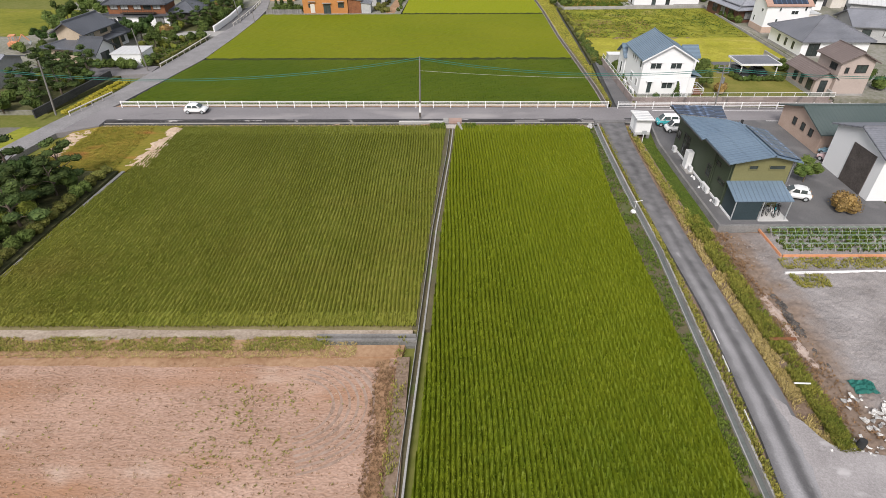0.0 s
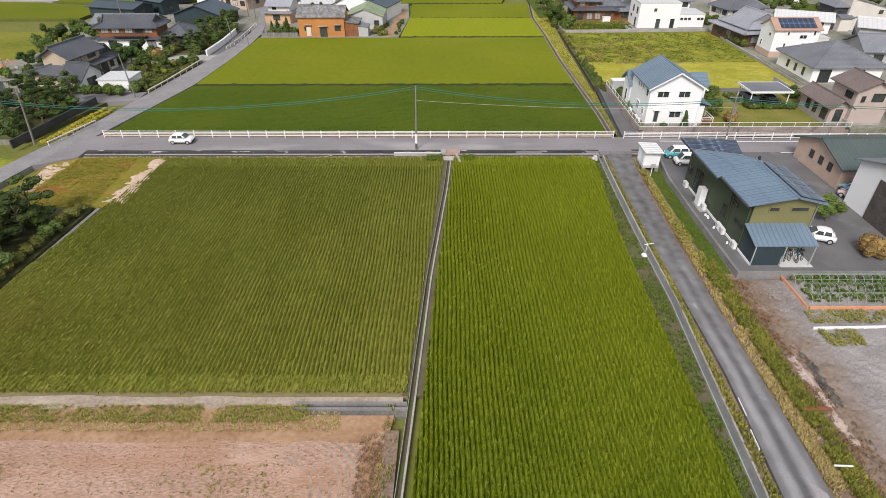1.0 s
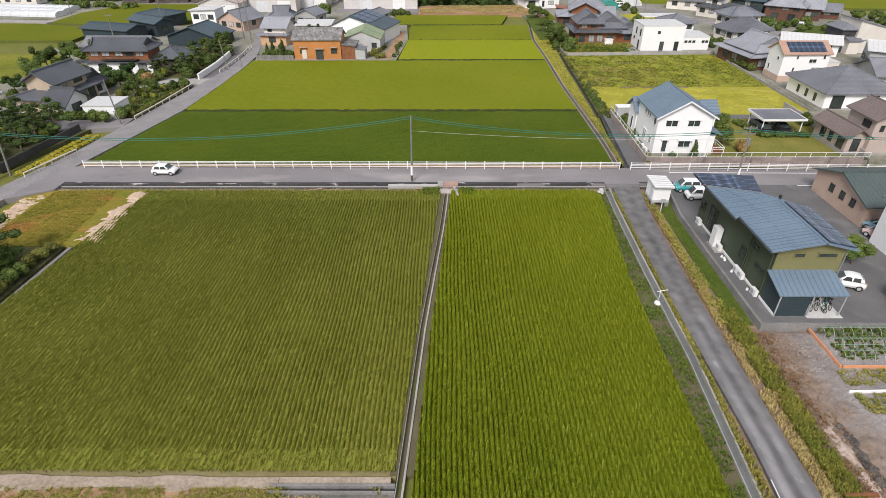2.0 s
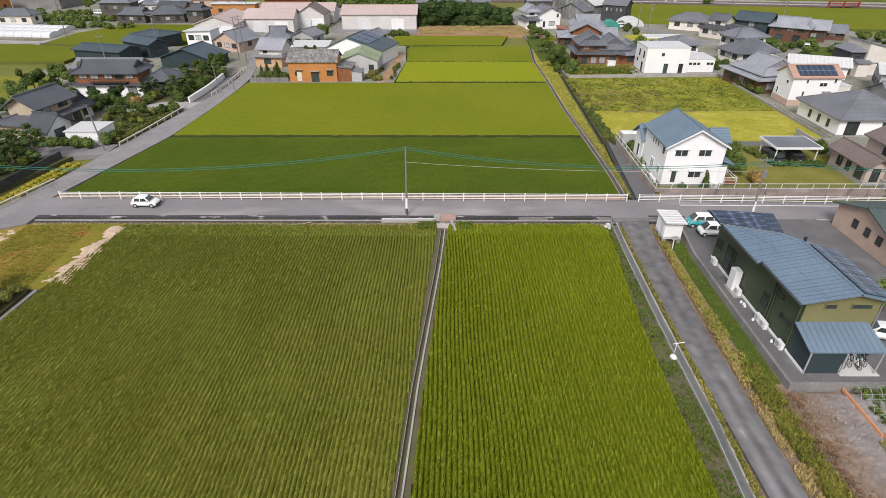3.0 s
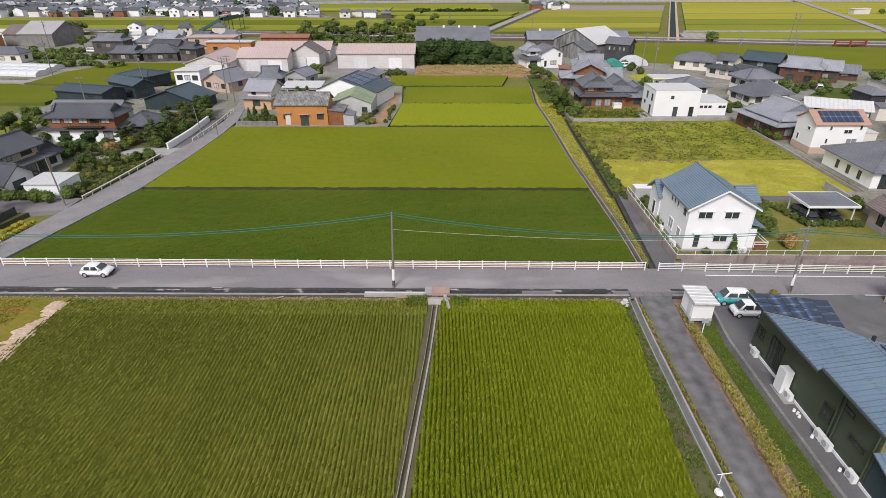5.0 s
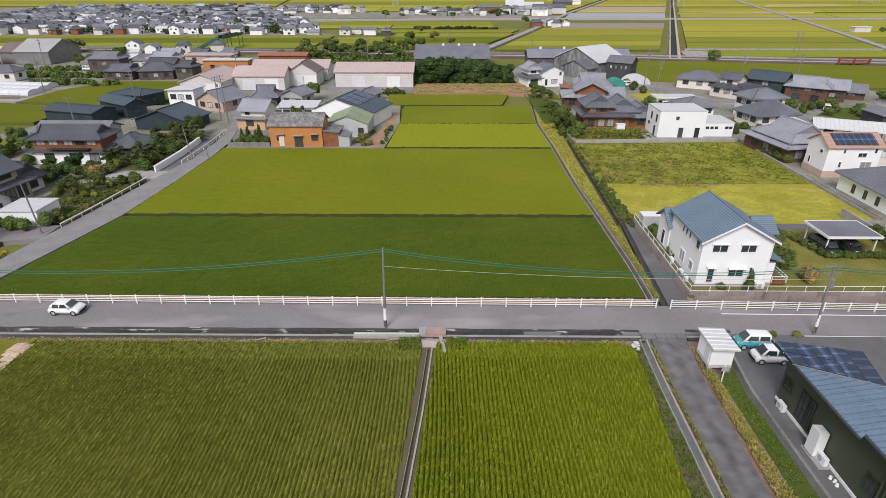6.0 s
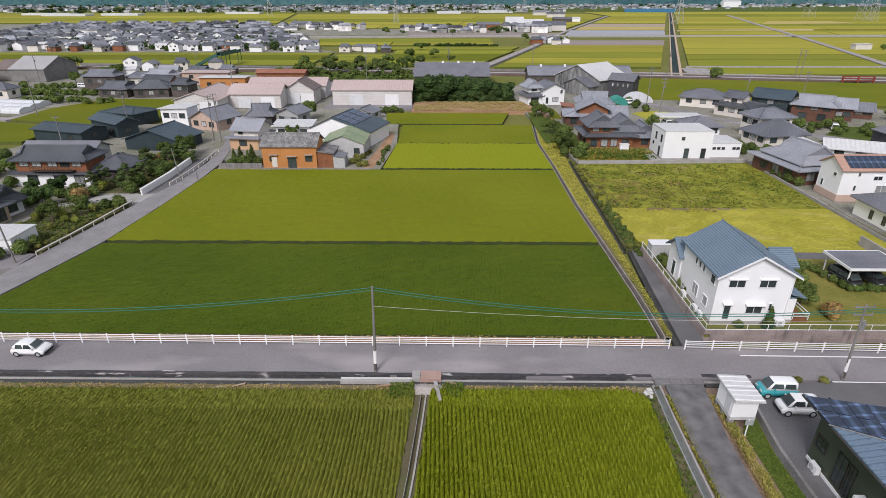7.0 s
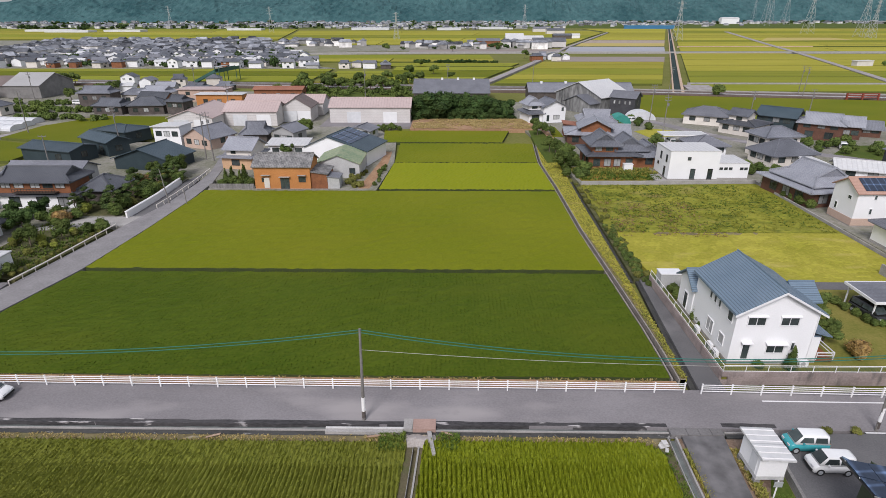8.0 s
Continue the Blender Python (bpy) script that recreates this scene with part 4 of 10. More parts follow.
def terrain(name, x0, x1, y0, y1, cell, z, rise, material, label, seed, fall=0.0, near=None):
    """Rough trodden ground: a lumpy sheet with sides that sink into the soil below; fall lowers its rim."""
    nx, ny = int((x1 - x0) / cell) + 1, int((y1 - y0) / cell) + 1
    X, Y = np.meshgrid(np.linspace(x0, x1, nx), np.linspace(y0, y1, ny))
    P = []
    for x, y in zip(X.ravel(), Y.ravel()):
        q = z + rise * (0.7 * noise.noise((x * 0.45, y * 0.45, seed)) + 0.5 * noise.noise((x * 1.6, y * 1.6, seed)) + 0.35 * noise.noise((x * 4.5, y * 4.5, seed)))
        d = min(x - x0, x1 - x, y - y0, y1 - y)
        if near:
            d = min(d, x - lerp_at(near, y))
        q -= fall * max(0.0, 1 - max(0.0, d + 0.35 * noise.noise((x, y, seed + 1))) / 0.9)
        P.append((x, y, q if d > 0.02 else min(q, -0.3)))
    i = np.arange(nx - 1)
    F = np.concatenate([np.stack([j * nx + i, j * nx + i + 1, j * nx + nx + i + 1, j * nx + nx + i], 1) for j in range(ny - 1)])
    me = bpy.data.meshes.new(name)
    me.from_pydata(P, [], F.tolist())
    me.materials.append(material)
    return one(name, me, None, label, "ground", "", "structure")


DIRT_EDGE = [(-8, 22.2), (15, 22.6), (17.2, 24.6), (24, 24.5), (30, 24.7), (41, 25.2)]
slab("dirt_yard", [(21.9, -8), (70, -8), (70, 41.2), (27.2, 41.2), (25.6, 30), (25.0, 17), (23.0, 16)], -0.6, -0.1, M["dirt"], "bare brown dirt below a plot", "ground", rough=0.25)
plot = mat("plot_earth_and_gravel", (0.185, 0.165, 0.155), (0.37, 0.34, 0.33), 0.95, 0.35, 10, 0.6, dist=0.05)


def earth_side(m, x_at, slant, width, c1, c2):
    """Bare earth west of a slanting line x = x_at + slant * y, passing raggedly into the rest."""
    n, l = m.node_tree.nodes, m.node_tree.links
    bsdf = n["Principled BSDF"]
    geo, dot, tex, add, mr, fine, mixc, mx = (n.new("ShaderNode" + k) for k in ("NewGeometry", "VectorMath", "TexNoise", "Math", "MapRange", "TexNoise", "Mix", "Mix"))
    dot.operation, add.operation = "DOT_PRODUCT", "MULTIPLY_ADD"
    dot.inputs[1].default_value = (1, -slant, 0)
    tex.inputs["Scale"].default_value, tex.inputs["Detail"].default_value = 0.45, 8
    fine.inputs["Scale"].default_value, fine.inputs["Detail"].default_value = 2.2, 8
    add.inputs[1].default_value = 5.0
    mr.interpolation_type = "SMOOTHSTEP"
    mr.inputs[1].default_value, mr.inputs[2].default_value = x_at + 2.5 - width / 2, x_at + 2.5 + width / 2
    mr.inputs[3].default_value, mr.inputs[4].default_value = 1.0, 0.0
    mixc.data_type = mx.data_type = "RGBA"
    mixc.inputs[6].default_value, mixc.inputs[7].default_value = (*c1, 1), (*c2, 1)
    l.new(geo.outputs["Position"], dot.inputs[0]), l.new(geo.outputs["Position"], tex.inputs["Vector"]), l.new(geo.outputs["Position"], fine.inputs["Vector"])
    l.new(tex.outputs[0], add.inputs[0]), l.new(dot.outputs["Value"], add.inputs[2]), l.new(add.outputs[0], mr.inputs[0])
    l.new(fine.outputs[0], mixc.inputs[0]), l.new(mixc.outputs[2], mx.inputs[7])
    l.new(bsdf.inputs["Base Color"].links[0].from_socket, mx.inputs[6]), l.new(mr.outputs[0], mx.inputs[0]), l.new(mx.outputs[2], bsdf.inputs["Base Color"])


earth_side(plot, 28.6, 0.02, 3.4, (0.10, 0.07, 0.05), (0.34, 0.25, 0.19))
terrain("dirt_plot", 22.3, 46.0, 10.0, 41.2, 0.2, 0.10, 0.16, plot, "dug-over brown dirt passing into trampled grey gravel", 3, 0.15, DIRT_EDGE)
terrain("debris_ridge", 27.3, 28.3, 23.6, 32.2, 0.1, 0.27, 0.30, M["black_debris"], "ridge of dark ash and debris beside a trench", 9, 0.35)
slab("gravel_yard", [(22.4, 21.4), (23.0, 20.4), (23.3, 19.0), (23.9, 17.9), (25.0, 17.2), (29, 16.4), (45, 15), (45, -8), (21.4, -8), (21.7, 8)], -0.6, 0.226, M["gravel"], "pale gravel drive opening off the lane", "ground", rough=0.5)

# main road and the left road
slab("road", [(-49.5, 68.3), (18, 68.2), (120, 66.6), (120, 71.4), (24, 72.8), (-48.0, 73.4)], -0.6, 0.3, M["asphalt"], "worn grey asphalt road with a white guard rail", "road")
ribbon("road", [(20, -62), (55, -55.6), (68, -52.9), (78, -50.2), (91, -48.2), (111, -45.4), (121, -44.0), (134, -43.8), (142, -44.5), (152, -46.8), (175, -51.5), (200, -56)],
       [(20, -59), (55, -52.0), (68, -49.7), (74, -47.2), (85, -44.7), (96, -42.3), (111, -41.2), (125, -40.7), (134, -41.0), (145, -43.0), (155, -44.6), (175, -48.5), (200, -53)], -0.6, 0.296, M["asphalt_plain"], "narrow grey asphalt road past gardens", "road")
slab("road", [(-70, 84.2), (-48.6, 88.2), (-48.6, 92.2), (-62, 92.6), (-70, 96)], -0.6, 0.292, M["asphalt"], "grey asphalt side lane to a house", "road")
slab("road", [(-60, 108.6), (-45.0, 111.4), (-44.4, 115.4), (-52, 115.0)], -0.6, 0.292, M["concrete"], "pale concrete driveway", "road")
# the roadside ditch: stained road edge, shallow water, a pale lip, a wet outer face and a weedy bank
for x0, x1 in ((-46, 21.0), (25.3, 29.5)):
    slab("road_edge", [(x0, 68.22), (x1, 68.18), (x1, 68.6), (x0, 68.68)], -0.6, 0.305, M["edge_stain"], "dark stained edge of the asphalt road", "road", rough=0.12)
    slab("ditch_water", [(x0, 67.9), (x1, 67.86), (x1, 68.24), (x0, 68.28)], -0.7, -0.04, M["ditch_water"], "shallow grey water in the roadside ditch", "ditch")
    slab("ditch_lip", [(x0, 67.8), (x1, 67.76), (x1, 67.88), (x0, 67.92)], -0.7, 0.12, M["concrete"], "pale concrete lip of the roadside ditch", "ditch")
    slab("ditch_face", [(x0, 67.36), (x1, 67.3), (x1, 67.78), (x0, 67.82)], -0.7, 0.0, M["wet_speckled"], "black wet concrete face below the ditch lip", "ditch", rough=0.04)
slab("ditch_bank", [(-46, 66.6), (20.6, 66.6), (20.6, 67.34), (-46, 67.4)], -0.7, -0.03, M["dead_bank"], "brown bank of dead weeds along the paddies", "bank", rough=0.1)
slab("road_curb", [(-5.6, 67.42), (0.45, 67.42), (0.45, 67.78), (-5.6, 67.78)], -0.7, 0.26, M["concrete"], "grey concrete coping block beside the ditch", "curb")
slab("road_curb", [(-5.6, 67.785), (0.45, 67.785), (0.45, 67.93), (-5.6, 67.93)], -0.7, 0.33, M["pale_concrete"], "pale concrete ditch coping", "curb")
slab("bridge_slab", [(0.45, 67.75), (1.15, 67.75), (1.15, 68.9), (0.45, 68.9)], -0.1, 0.325, M["concrete"], "pale concrete slab bridging the roadside ditch", "slab")
slab("bridge_slab", [(1.18, 67.7), (2.95, 67.72), (2.95, 68.88), (1.18, 68.86)], -0.1, 0.34, M["beige_plate"], "pinkish-brown steel plate bridging the roadside ditch", "slab")
terrain("dirt_patch", 0.2, 3.2, 65.9, 67.8, 0.1, 0.2, 0.10, M["trodden"], "trodden pale dirt where the paddies meet the road", 31, 0.28)
slab("ditch_shoulder", [(-1.4, 66.9), (5.0, 66.9), (5.0, 66.3), (2.5, 65.9), (0.4, 65.9), (-1.4, 66.4)], -0.6, -0.03, M["bank_soil"], "weedy soil at the corner of two paddies", "bank")
PADDY_DITCH = [(27.9, -1.5), (42, -0.65), (59.2, 0.9), (66.1, 1.3)]
ribbon("ditch_shoulder", [(y, lerp_at(A_R, y) - 0.3) for y, x in PADDY_DITCH], PADDY_DITCH, -0.6, 0.0, M["bank_soil"], "weedy soil shoulder beside a paddy ditch", "bank")
ribbon("ditch_shoulder", [(y, x + 0.5) for y, x in PADDY_DITCH], [(y, lerp_at(B_L, y) + 0.25) for y, x in PADDY_DITCH], -0.6, -0.02, M["bank_soil"], "weedy soil shoulder beside a paddy ditch", "bank")
slab("beam", [(2.3, 67.5), (2.62, 67.52), (3.02, 65.15), (2.76, 65.08)], 0.1, 0.32, M["concrete"], "pale concrete beam lying beside the ditch", "beam", "")
for k in range(4):
    slab("bridge_slab", [(21.4 + 0.93 * k - 0.38 * (k == 0), 67.37), (22.3 + 0.93 * k, 67.37), (22.3 + 0.93 * k, 68.3), (21.4 + 0.93 * k - 0.38 * (k == 0), 68.32)], -0.1, 0.285 + 0.006 * (k % 2), M["slab_dark"], "stained concrete slab where the lane crosses the ditch", "slab")
slab("road_shoulder", [(-47.5, 73.3), (24, 72.7), (24, 74.3), (-46.9, 74.7)], -0.6, 0.1, M["rust_dirt"], "dry weedy strip behind the guard rail", "verge")
for x0, x1, y in ((30, 120, 71.35), (36, 70, 67.75)):
    slab("road_line", [(x0, y - 0.012 * (x0 - 30)), (x1, y - 0.012 * (x1 - 30)), (x1, y + 0.13 - 0.012 * (x1 - 30)), (x0, y + 0.13 - 0.012 * (x0 - 30))], 0.3, 0.306, M["pipe"], "worn white line on the road", "road marking")

# right of the far paddies: dike, grass strip, ditch, lane beside the white house
STRIP_R = [(74.4, 25.0), (80.6, 25.3), (93, 25.65), (107.5, 26.1), (124, 26.5), (137, 27.0), (169, 28)]
channel("dike", [(y, x + 0.1) for y, x in DIKE], 0.75, -0.4, 0.22, "narrow concrete ditch curving along the paddies", 0.14, 0.14, "old_lip", "wet_dark")
ribbon("grass_strip", [(y, x + 0.9) for y, x in DIKE], STRIP_R, -0.6, 0.18, M["meadow"], "yellowing grass strip beside the ditch", "grass")
ribbon("dry_strip", [(y, x + 0.9) for y, x in DIKE[:4]], [(74.4, 24.9), (80.6, 25.1), (95.5, 24.7), (109.7, 24.0)], -0.6, 0.2, M["dead_bank"], "strip of dead brown grass along the paddy ditch", "grass")
ribbon("side_ditch", [(94.2, 25.7), (107.5, 26.15), (124, 26.55), (137, 27.05)], [(94.2, 26.35), (107.5, 26.8), (124, 27.2), (137, 27.6)], -0.6, -0.2, M["wet_dark"], "dark narrow ditch beside a meadow", "ditch")
ribbon("hedge_bank", [(94.2, 26.4), (107.5, 26.85), (124, 27.25), (137, 27.65)], [(94.2, 28.3), (107.5, 28.2), (124, 28.3), (137, 28.6)], -0.6, 0.15, M["garden"], "mossy bank under a hedge", "bank")
ribbon("side_ditch", [(72.6, 24.8), (94, 26.55)], [(72.6, 25.3), (94, 26.95)], -0.6, 0.02, M["wet_dark"], "dark narrow ditch beside a lane", "ditch")
ribbon("side_lane", [(72.6, 25.4), (94, 27.0)], [(72.6, 27.75), (94, 27.8)], -0.6, 0.25, M["asphalt_dark"], "dark asphalt lane below a retaining wall", "lane")
slab("meadow", [(28.0, 109.3), (61.4, 109.3), (61.7, 123), (61.6, 134.6), (28.4, 133.2), (27.5, 112)], -0.6, 0.3, M["meadow_green"], "fallow meadow of green and yellow grass", "meadow")
slab("meadow", [(28.9, 95.2), (46, 93.1), (61.2, 92.9), (61.4, 109.3), (28.0, 109.3), (28.0, 104)], -0.6, 0.296, M["meadow"], "cut meadow of yellow grass", "meadow")
terrain("meadow_swell", 28.4, 61.3, 109.0, 133.6, 0.42, 0.30, 0.34, M["meadow_green"], "tussocky fallow grass of green and yellow", 41, 0.3)
slab("back_lane", [(39.5, 91.2), (57, 90.9), (57, 92.85), (46, 92.95), (39.5, 93.4)], 0.4, 0.566, M["asphalt_dark"], "dark asphalt lane between garden and meadow", "lane")
terrain("meadow_swell", 28.9, 61.1, 93.9, 108.9, 0.42, 0.29, 0.16, M["meadow"], "mown yellow grass lying in low waves", 42, 0.2)
terrain("bare_strip", 33.0, 50.0, 107.9, 110.4, 0.25, 0.31, 0.22, M["dead_bank"], "strip of bare soil and dead grass between meadows", 43, 0.35)
slab("house_lot", [(27.95, 74.4), (57, 74.4), (57, 92.9), (46, 93.0), (28.2, 94.7)], -0.6, 0.55, M["dry_lawn"], "raised garden lawn of the white house", "lawn")
slab("house_lot", [(57.3, 74.4), (76, 74), (80, 110), (61.8, 110), (61.6, 94), (57.3, 93.7)], -0.6, 0.8, M["lot"], "raised yard of a row of houses", "yard")
slab("house_lot", [(28.6, 134), (62, 136), (62, 110.2), (80, 110.2), (90, 112), (130, 150), (125, 210), (62, 212), (60, 240), (24, 236), (24.5, 186), (27, 160)], -0.6, 0.28, M["lot"], "packed earth yards of a hamlet", "yard")
slab("house_lot", [(-47, 137), (-40, 136), (-40.4, 130.3), (-9.4, 130), (-8, 150), (-9.5, 172), (-15, 185), (-6, 194), (-6, 215), (-45, 216), (-120, 212), (-104, 206), (-82, 205), (-66, 190), (-68, 170), (-84, 168), (-92, 140), (-92, 72), (-58, 72), (-51, 95), (-48, 112)], -0.6, 0.2, M["lot"], "packed earth yards and gardens of a hamlet", "yard")
slab("concrete_yard", [(27.3, 41.6), (46, 41.6), (46, 46), (44, 67.4), (28.3, 67.4), (27.4, 60)], -0.6, 0.5, M["asphalt_dark"], "grey paved yard with a concrete kerb", "yard")
slab("concrete_yard", [(44.05, 55), (70, 55), (70, 66.8), (44.05, 67.3)], -0.6, 0.42, M["asphalt_dark"], "grey paved yard beside the road", "yard")
slab("yard_kerb", [(27.1, 41.35), (46, 41.35), (46, 41.6), (27.35, 41.6), (27.3, 52), (27.4, 60), (28.2, 66.5), (28.0, 66.5), (27.15, 60), (27.05, 52)], -0.6, 0.62, M["concrete_mid"], "low concrete retaining kerb around the yard", "wall")
slab("grass_bank", [(25.4, 42), (27.0, 42), (27.1, 60), (27.9, 66), (25.8, 62)], -0.6, -0.03, M["lawn"], "short green grass bank beside the yard", "grass")
slab("unit_base", [(27.85, 52.2), (28.66, 52.2), (28.66, 54.3), (27.85, 54.3)], 0.4, 0.58, M["concrete"], "concrete base under a water heater", "base")
slab("road_apron", [(-50.5, 64), (-46, 66.6), (-46, 68.4), (-49.6, 68.4)], -0.6, 0.29, M["asphalt"], "asphalt apron where two roads meet", "road")
slab("fallow_plot", [(-48.5, 66.6), (-34.6, 67), (-36.4, 54), (-50, 54)], -0.6, 0.1, M["fallow"], "weedy yellow-green fallow plot", "meadow", rough=0.25)
terrain("sandy_strip", -38.6, -34.0, 54.4, 66.9, 0.16, 0.17, 0.22, M["sand"], "pale sandy strip beside the paddy", 21, 0.2, [(54, -37.9), (60, -37.0), (67, -36.3)])
terrain("sandy_strip", -49.2, -45.6, 57.0, 66.4, 0.16, 0.13, 0.24, M["sand"], "bare pale sand beside the road", 23, 0.25)
slab("field_edge", [(-38.6, 28), (-38.25, 28), (-36.5, 54), (-36.9, 54)], -0.6, 0.1, M["concrete_mid"], "low concrete edge along the paddy", "edge")
slab("garden_ground", [(-62, 26), (-39.0, 26), (-37.4, 54), (-50.5, 54), (-54.5, 54)], -0.6, 0.08, M["garden"], "shady garden ground under trees", "ground")

slab("dark_plot", [(-80, 50), (-60.5, 52), (-56.2, 66.5), (-80, 66.5)], -0.6, 0.1, M["mud"], "dark ploughed plot beside the road", "field", rough=0.3)
slab("road_bank", [(-60.4, 52), (-56.3, 52), (-53.4, 66.5), (-56.2, 66.5)], -0.6, 0.2, M["meadow_green"], "grassy bank beside the narrow road", "grass", rough=0.3)
slab("lawn", [(-115, 111), (-84, 112), (-79, 128), (-86, 135), (-115, 137)], -0.6, 0.24, M["meadow_green"], "green field behind gardens", "grass", rough=0.4)
# the dark slot of the ditch, and rusty dead grass at the stubble field's edges
slab("stubble_edge", [(-70, 24.2), (-3.4, 24.2), (-3.4, 25.1), (-70, 25.1)], -0.6, -0.1, M["rust_dirt"], "rust-coloured strip along the stubble field", "field", rough=0.35)
slab("stubble_edge", [(-5.0, -8), (-3.5, -8), (-2.9, 24.3), (-4.0, 24.3)], -0.6, -0.095, M["rust_dirt"], "rust-coloured strip along the stubble field", "field", rough=0.5)
for q in range(12):
    r_ = random.Random(q)
    x_, y_ = r_.uniform(-50, -9), 26.9 + r_.uniform(-0.25, 0.25)
    slab("bare_patch", [(x_, y_ - 0.2), (x_ + r_.uniform(0.6, 2.6), y_ - 0.2), (x_ + r_.uniform(0.6, 2.2), y_ + 0.25), (x_ + 0.1, y_ + 0.25)], -0.3, 0.05 + 0.001 * q, M["dirt_pale"], "bare pinkish sandy patch on a path", "path", rough=0.25)
for k in range(7):
    rad = 3.2 + 0.55 * k
    arc = [(-10.0 + rad * math.cos(a), 20.6 + 0.8 * rad * math.sin(a)) for a in np.linspace(-1.3, 1.35, 22)]
    inner = [(-10.0 + (rad - 0.2) * math.cos(a), 20.6 + 0.8 * (rad - 0.2) * math.sin(a)) for a in np.linspace(1.35, -1.3, 22)]
    slab("tyre_track", arc + inner, -0.2, -0.114, M["stubble_dark"], "curved tyre track pressed into the stubble", "track", rough=0.12)

# ---- rice ----
# rice_a darkens northwards; rice_b's near colour takes in shade seen between the rows
north_end(M["rice_a"], (0.126, 0.150, 0.013), (0.190, 0.196, 0.028), 38.0, 62.0)
north_end(M["rice_b"], (0.138, 0.178, 0.006), (0.212, 0.232, 0.010), 14.0, 56.0)
furrows("rice_undergrowth", A_L, A_R, 28.1, 66.6, 0.33, 0.0, 0.23, M["rice_a"], "leafy ridges of olive-green rice rows", 9, 0.035)
furrows("rice_undergrowth", B_L, B_R, -6, 66.7, 0.34, -0.02, 0.27, M["rice_b"], "leafy ridges of bright green rice rows", 10)
crop("rice_crop", A_L, A_R, 28.1, 66.6, 0.02, 0.33, 0.21, 0.33, 0.15, 0.042, 5, M["rice_a"], "olive-green rice plants in close straight rows", 11, 0.03, head=1.6)
crop("rice_crop", B_L, B_R, -6, 66.7, 0.02, 0.34, 0.21, 0.42, 0.15, 0.034, 7, M["rice_b"], "bright yellow-green rice plants in straight rows", 12, 0.01, head=0.5)
crop("rice_crop", [(74.6, -46.6), *ROAD_L[1:]], DIKE, 74.8, 95.7, 0.2, 0.40, 0.36, 0.12, 0.2, 0.06, 3, M["rice_c"], "dense leaf tips of a deep green rice crop", 13, 0.004)
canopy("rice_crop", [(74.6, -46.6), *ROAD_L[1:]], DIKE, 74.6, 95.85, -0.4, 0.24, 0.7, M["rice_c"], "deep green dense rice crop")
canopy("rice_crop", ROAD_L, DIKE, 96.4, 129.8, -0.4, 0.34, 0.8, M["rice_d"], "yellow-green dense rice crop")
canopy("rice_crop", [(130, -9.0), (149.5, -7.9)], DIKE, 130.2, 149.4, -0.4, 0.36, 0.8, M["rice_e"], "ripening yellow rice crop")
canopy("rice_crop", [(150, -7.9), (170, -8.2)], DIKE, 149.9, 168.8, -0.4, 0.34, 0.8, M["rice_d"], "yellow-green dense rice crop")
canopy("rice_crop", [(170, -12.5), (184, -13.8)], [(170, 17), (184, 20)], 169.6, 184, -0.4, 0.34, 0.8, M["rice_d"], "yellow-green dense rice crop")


# ---- weeds and grass ----
def scatter(n, left, right, y0, y1, z, seed, clump=0.0):
    rng = np.random.default_rng(seed)
    y = rng.uniform(y0, y1, n)
    lx, rx = np.interp(y, [p[0] for p in left], [p[1] for p in left]), np.interp(y, [p[0] for p in right], [p[1] for p in right])
    x = lx + (rx - lx) * rng.random(n)
    if clump:
        keep = np.array([noise.noise((a * clump, b * clump, seed)) + 0.6 * noise.noise((a * clump * 3.3, b * clump * 3.3, seed)) for a, b in zip(x, y)]) + rng.uniform(-0.45, 0.45, len(x)) > -0.12
        x, y = x[keep], y[keep]
    return np.stack([x, y, np.full(len(x), z)], 1)


def rect(n, x0, x1, y0, y1, z, seed, clump=0.0):
    return scatter(n, [(y0, x0), (y1, x0)], [(y0, x1), (y1, x1)], y0, y1, z, seed, clump)


tufts("dry_grass", rect(3400, -52, -6.0, 24.9, 26.5, -0.04, 51), 0.10, 0.22, 0.035, 5, M["straw"], "dry straw-coloured grass on a field bank", "grass", 51)
tufts("weeds", rect(6500, -52, -8.0, 25.6, 27.0, -0.03, 21, 0.5), 0.15, 0.24, 0.035, 5, M["weed"], "yellow-green weeds on a field bank", "weeds", 21)
tufts("weeds", scatter(800, [(-8, -3.5), (25, -3.2)], [(-8, -2.9), (25, -2.1)], -6, 27, -0.03, 22, 0.5), 0.22, 0.22, 0.04, 5, M["weed"], "weeds along a concrete ditch", "weeds", 22)
tufts("dry_grass", scatter(2000, [(-8, -4.6), (25, -4.4)], [(-8, -3.3), (25, -2.8)], -2, 24.6, -0.1, 23), 0.13, 0.22, 0.035, 5, M["rust_stalk"], "rust-coloured dry grass at a field's edge", "grass", 23)
# cut stalks stand in rows across the stubble field
rows_ = rect(24000, -50, -4.4, 4, 24.6, -0.12, 24, 0.7)
rows_[:, 1] = np.round(rows_[:, 1] / 0.62) * 0.62 + np.random.default_rng(5).normal(0, 0.05, len(rows_))
tufts("stubble", rows_[::2], 0.05, 0.12, 0.03, 3, M["stubs"], "cut straw stubble in rows over a field", "stubble", 24)
tufts("stubble", rows_[1::4] + np.array([0, 0.2, 0]), 0.045, 0.14, 0.04, 3, M["rust_stalk"], "dark rotting stalks in rows over a field", "stubble", 74)
tufts("weeds", rect(1500, -45, -5, 8, 23, -0.12, 25, 0.22)[::2], 0.09, 0.16, 0.035, 5, M["weed"], "sparse weeds in the stubble field", "weeds", 25)
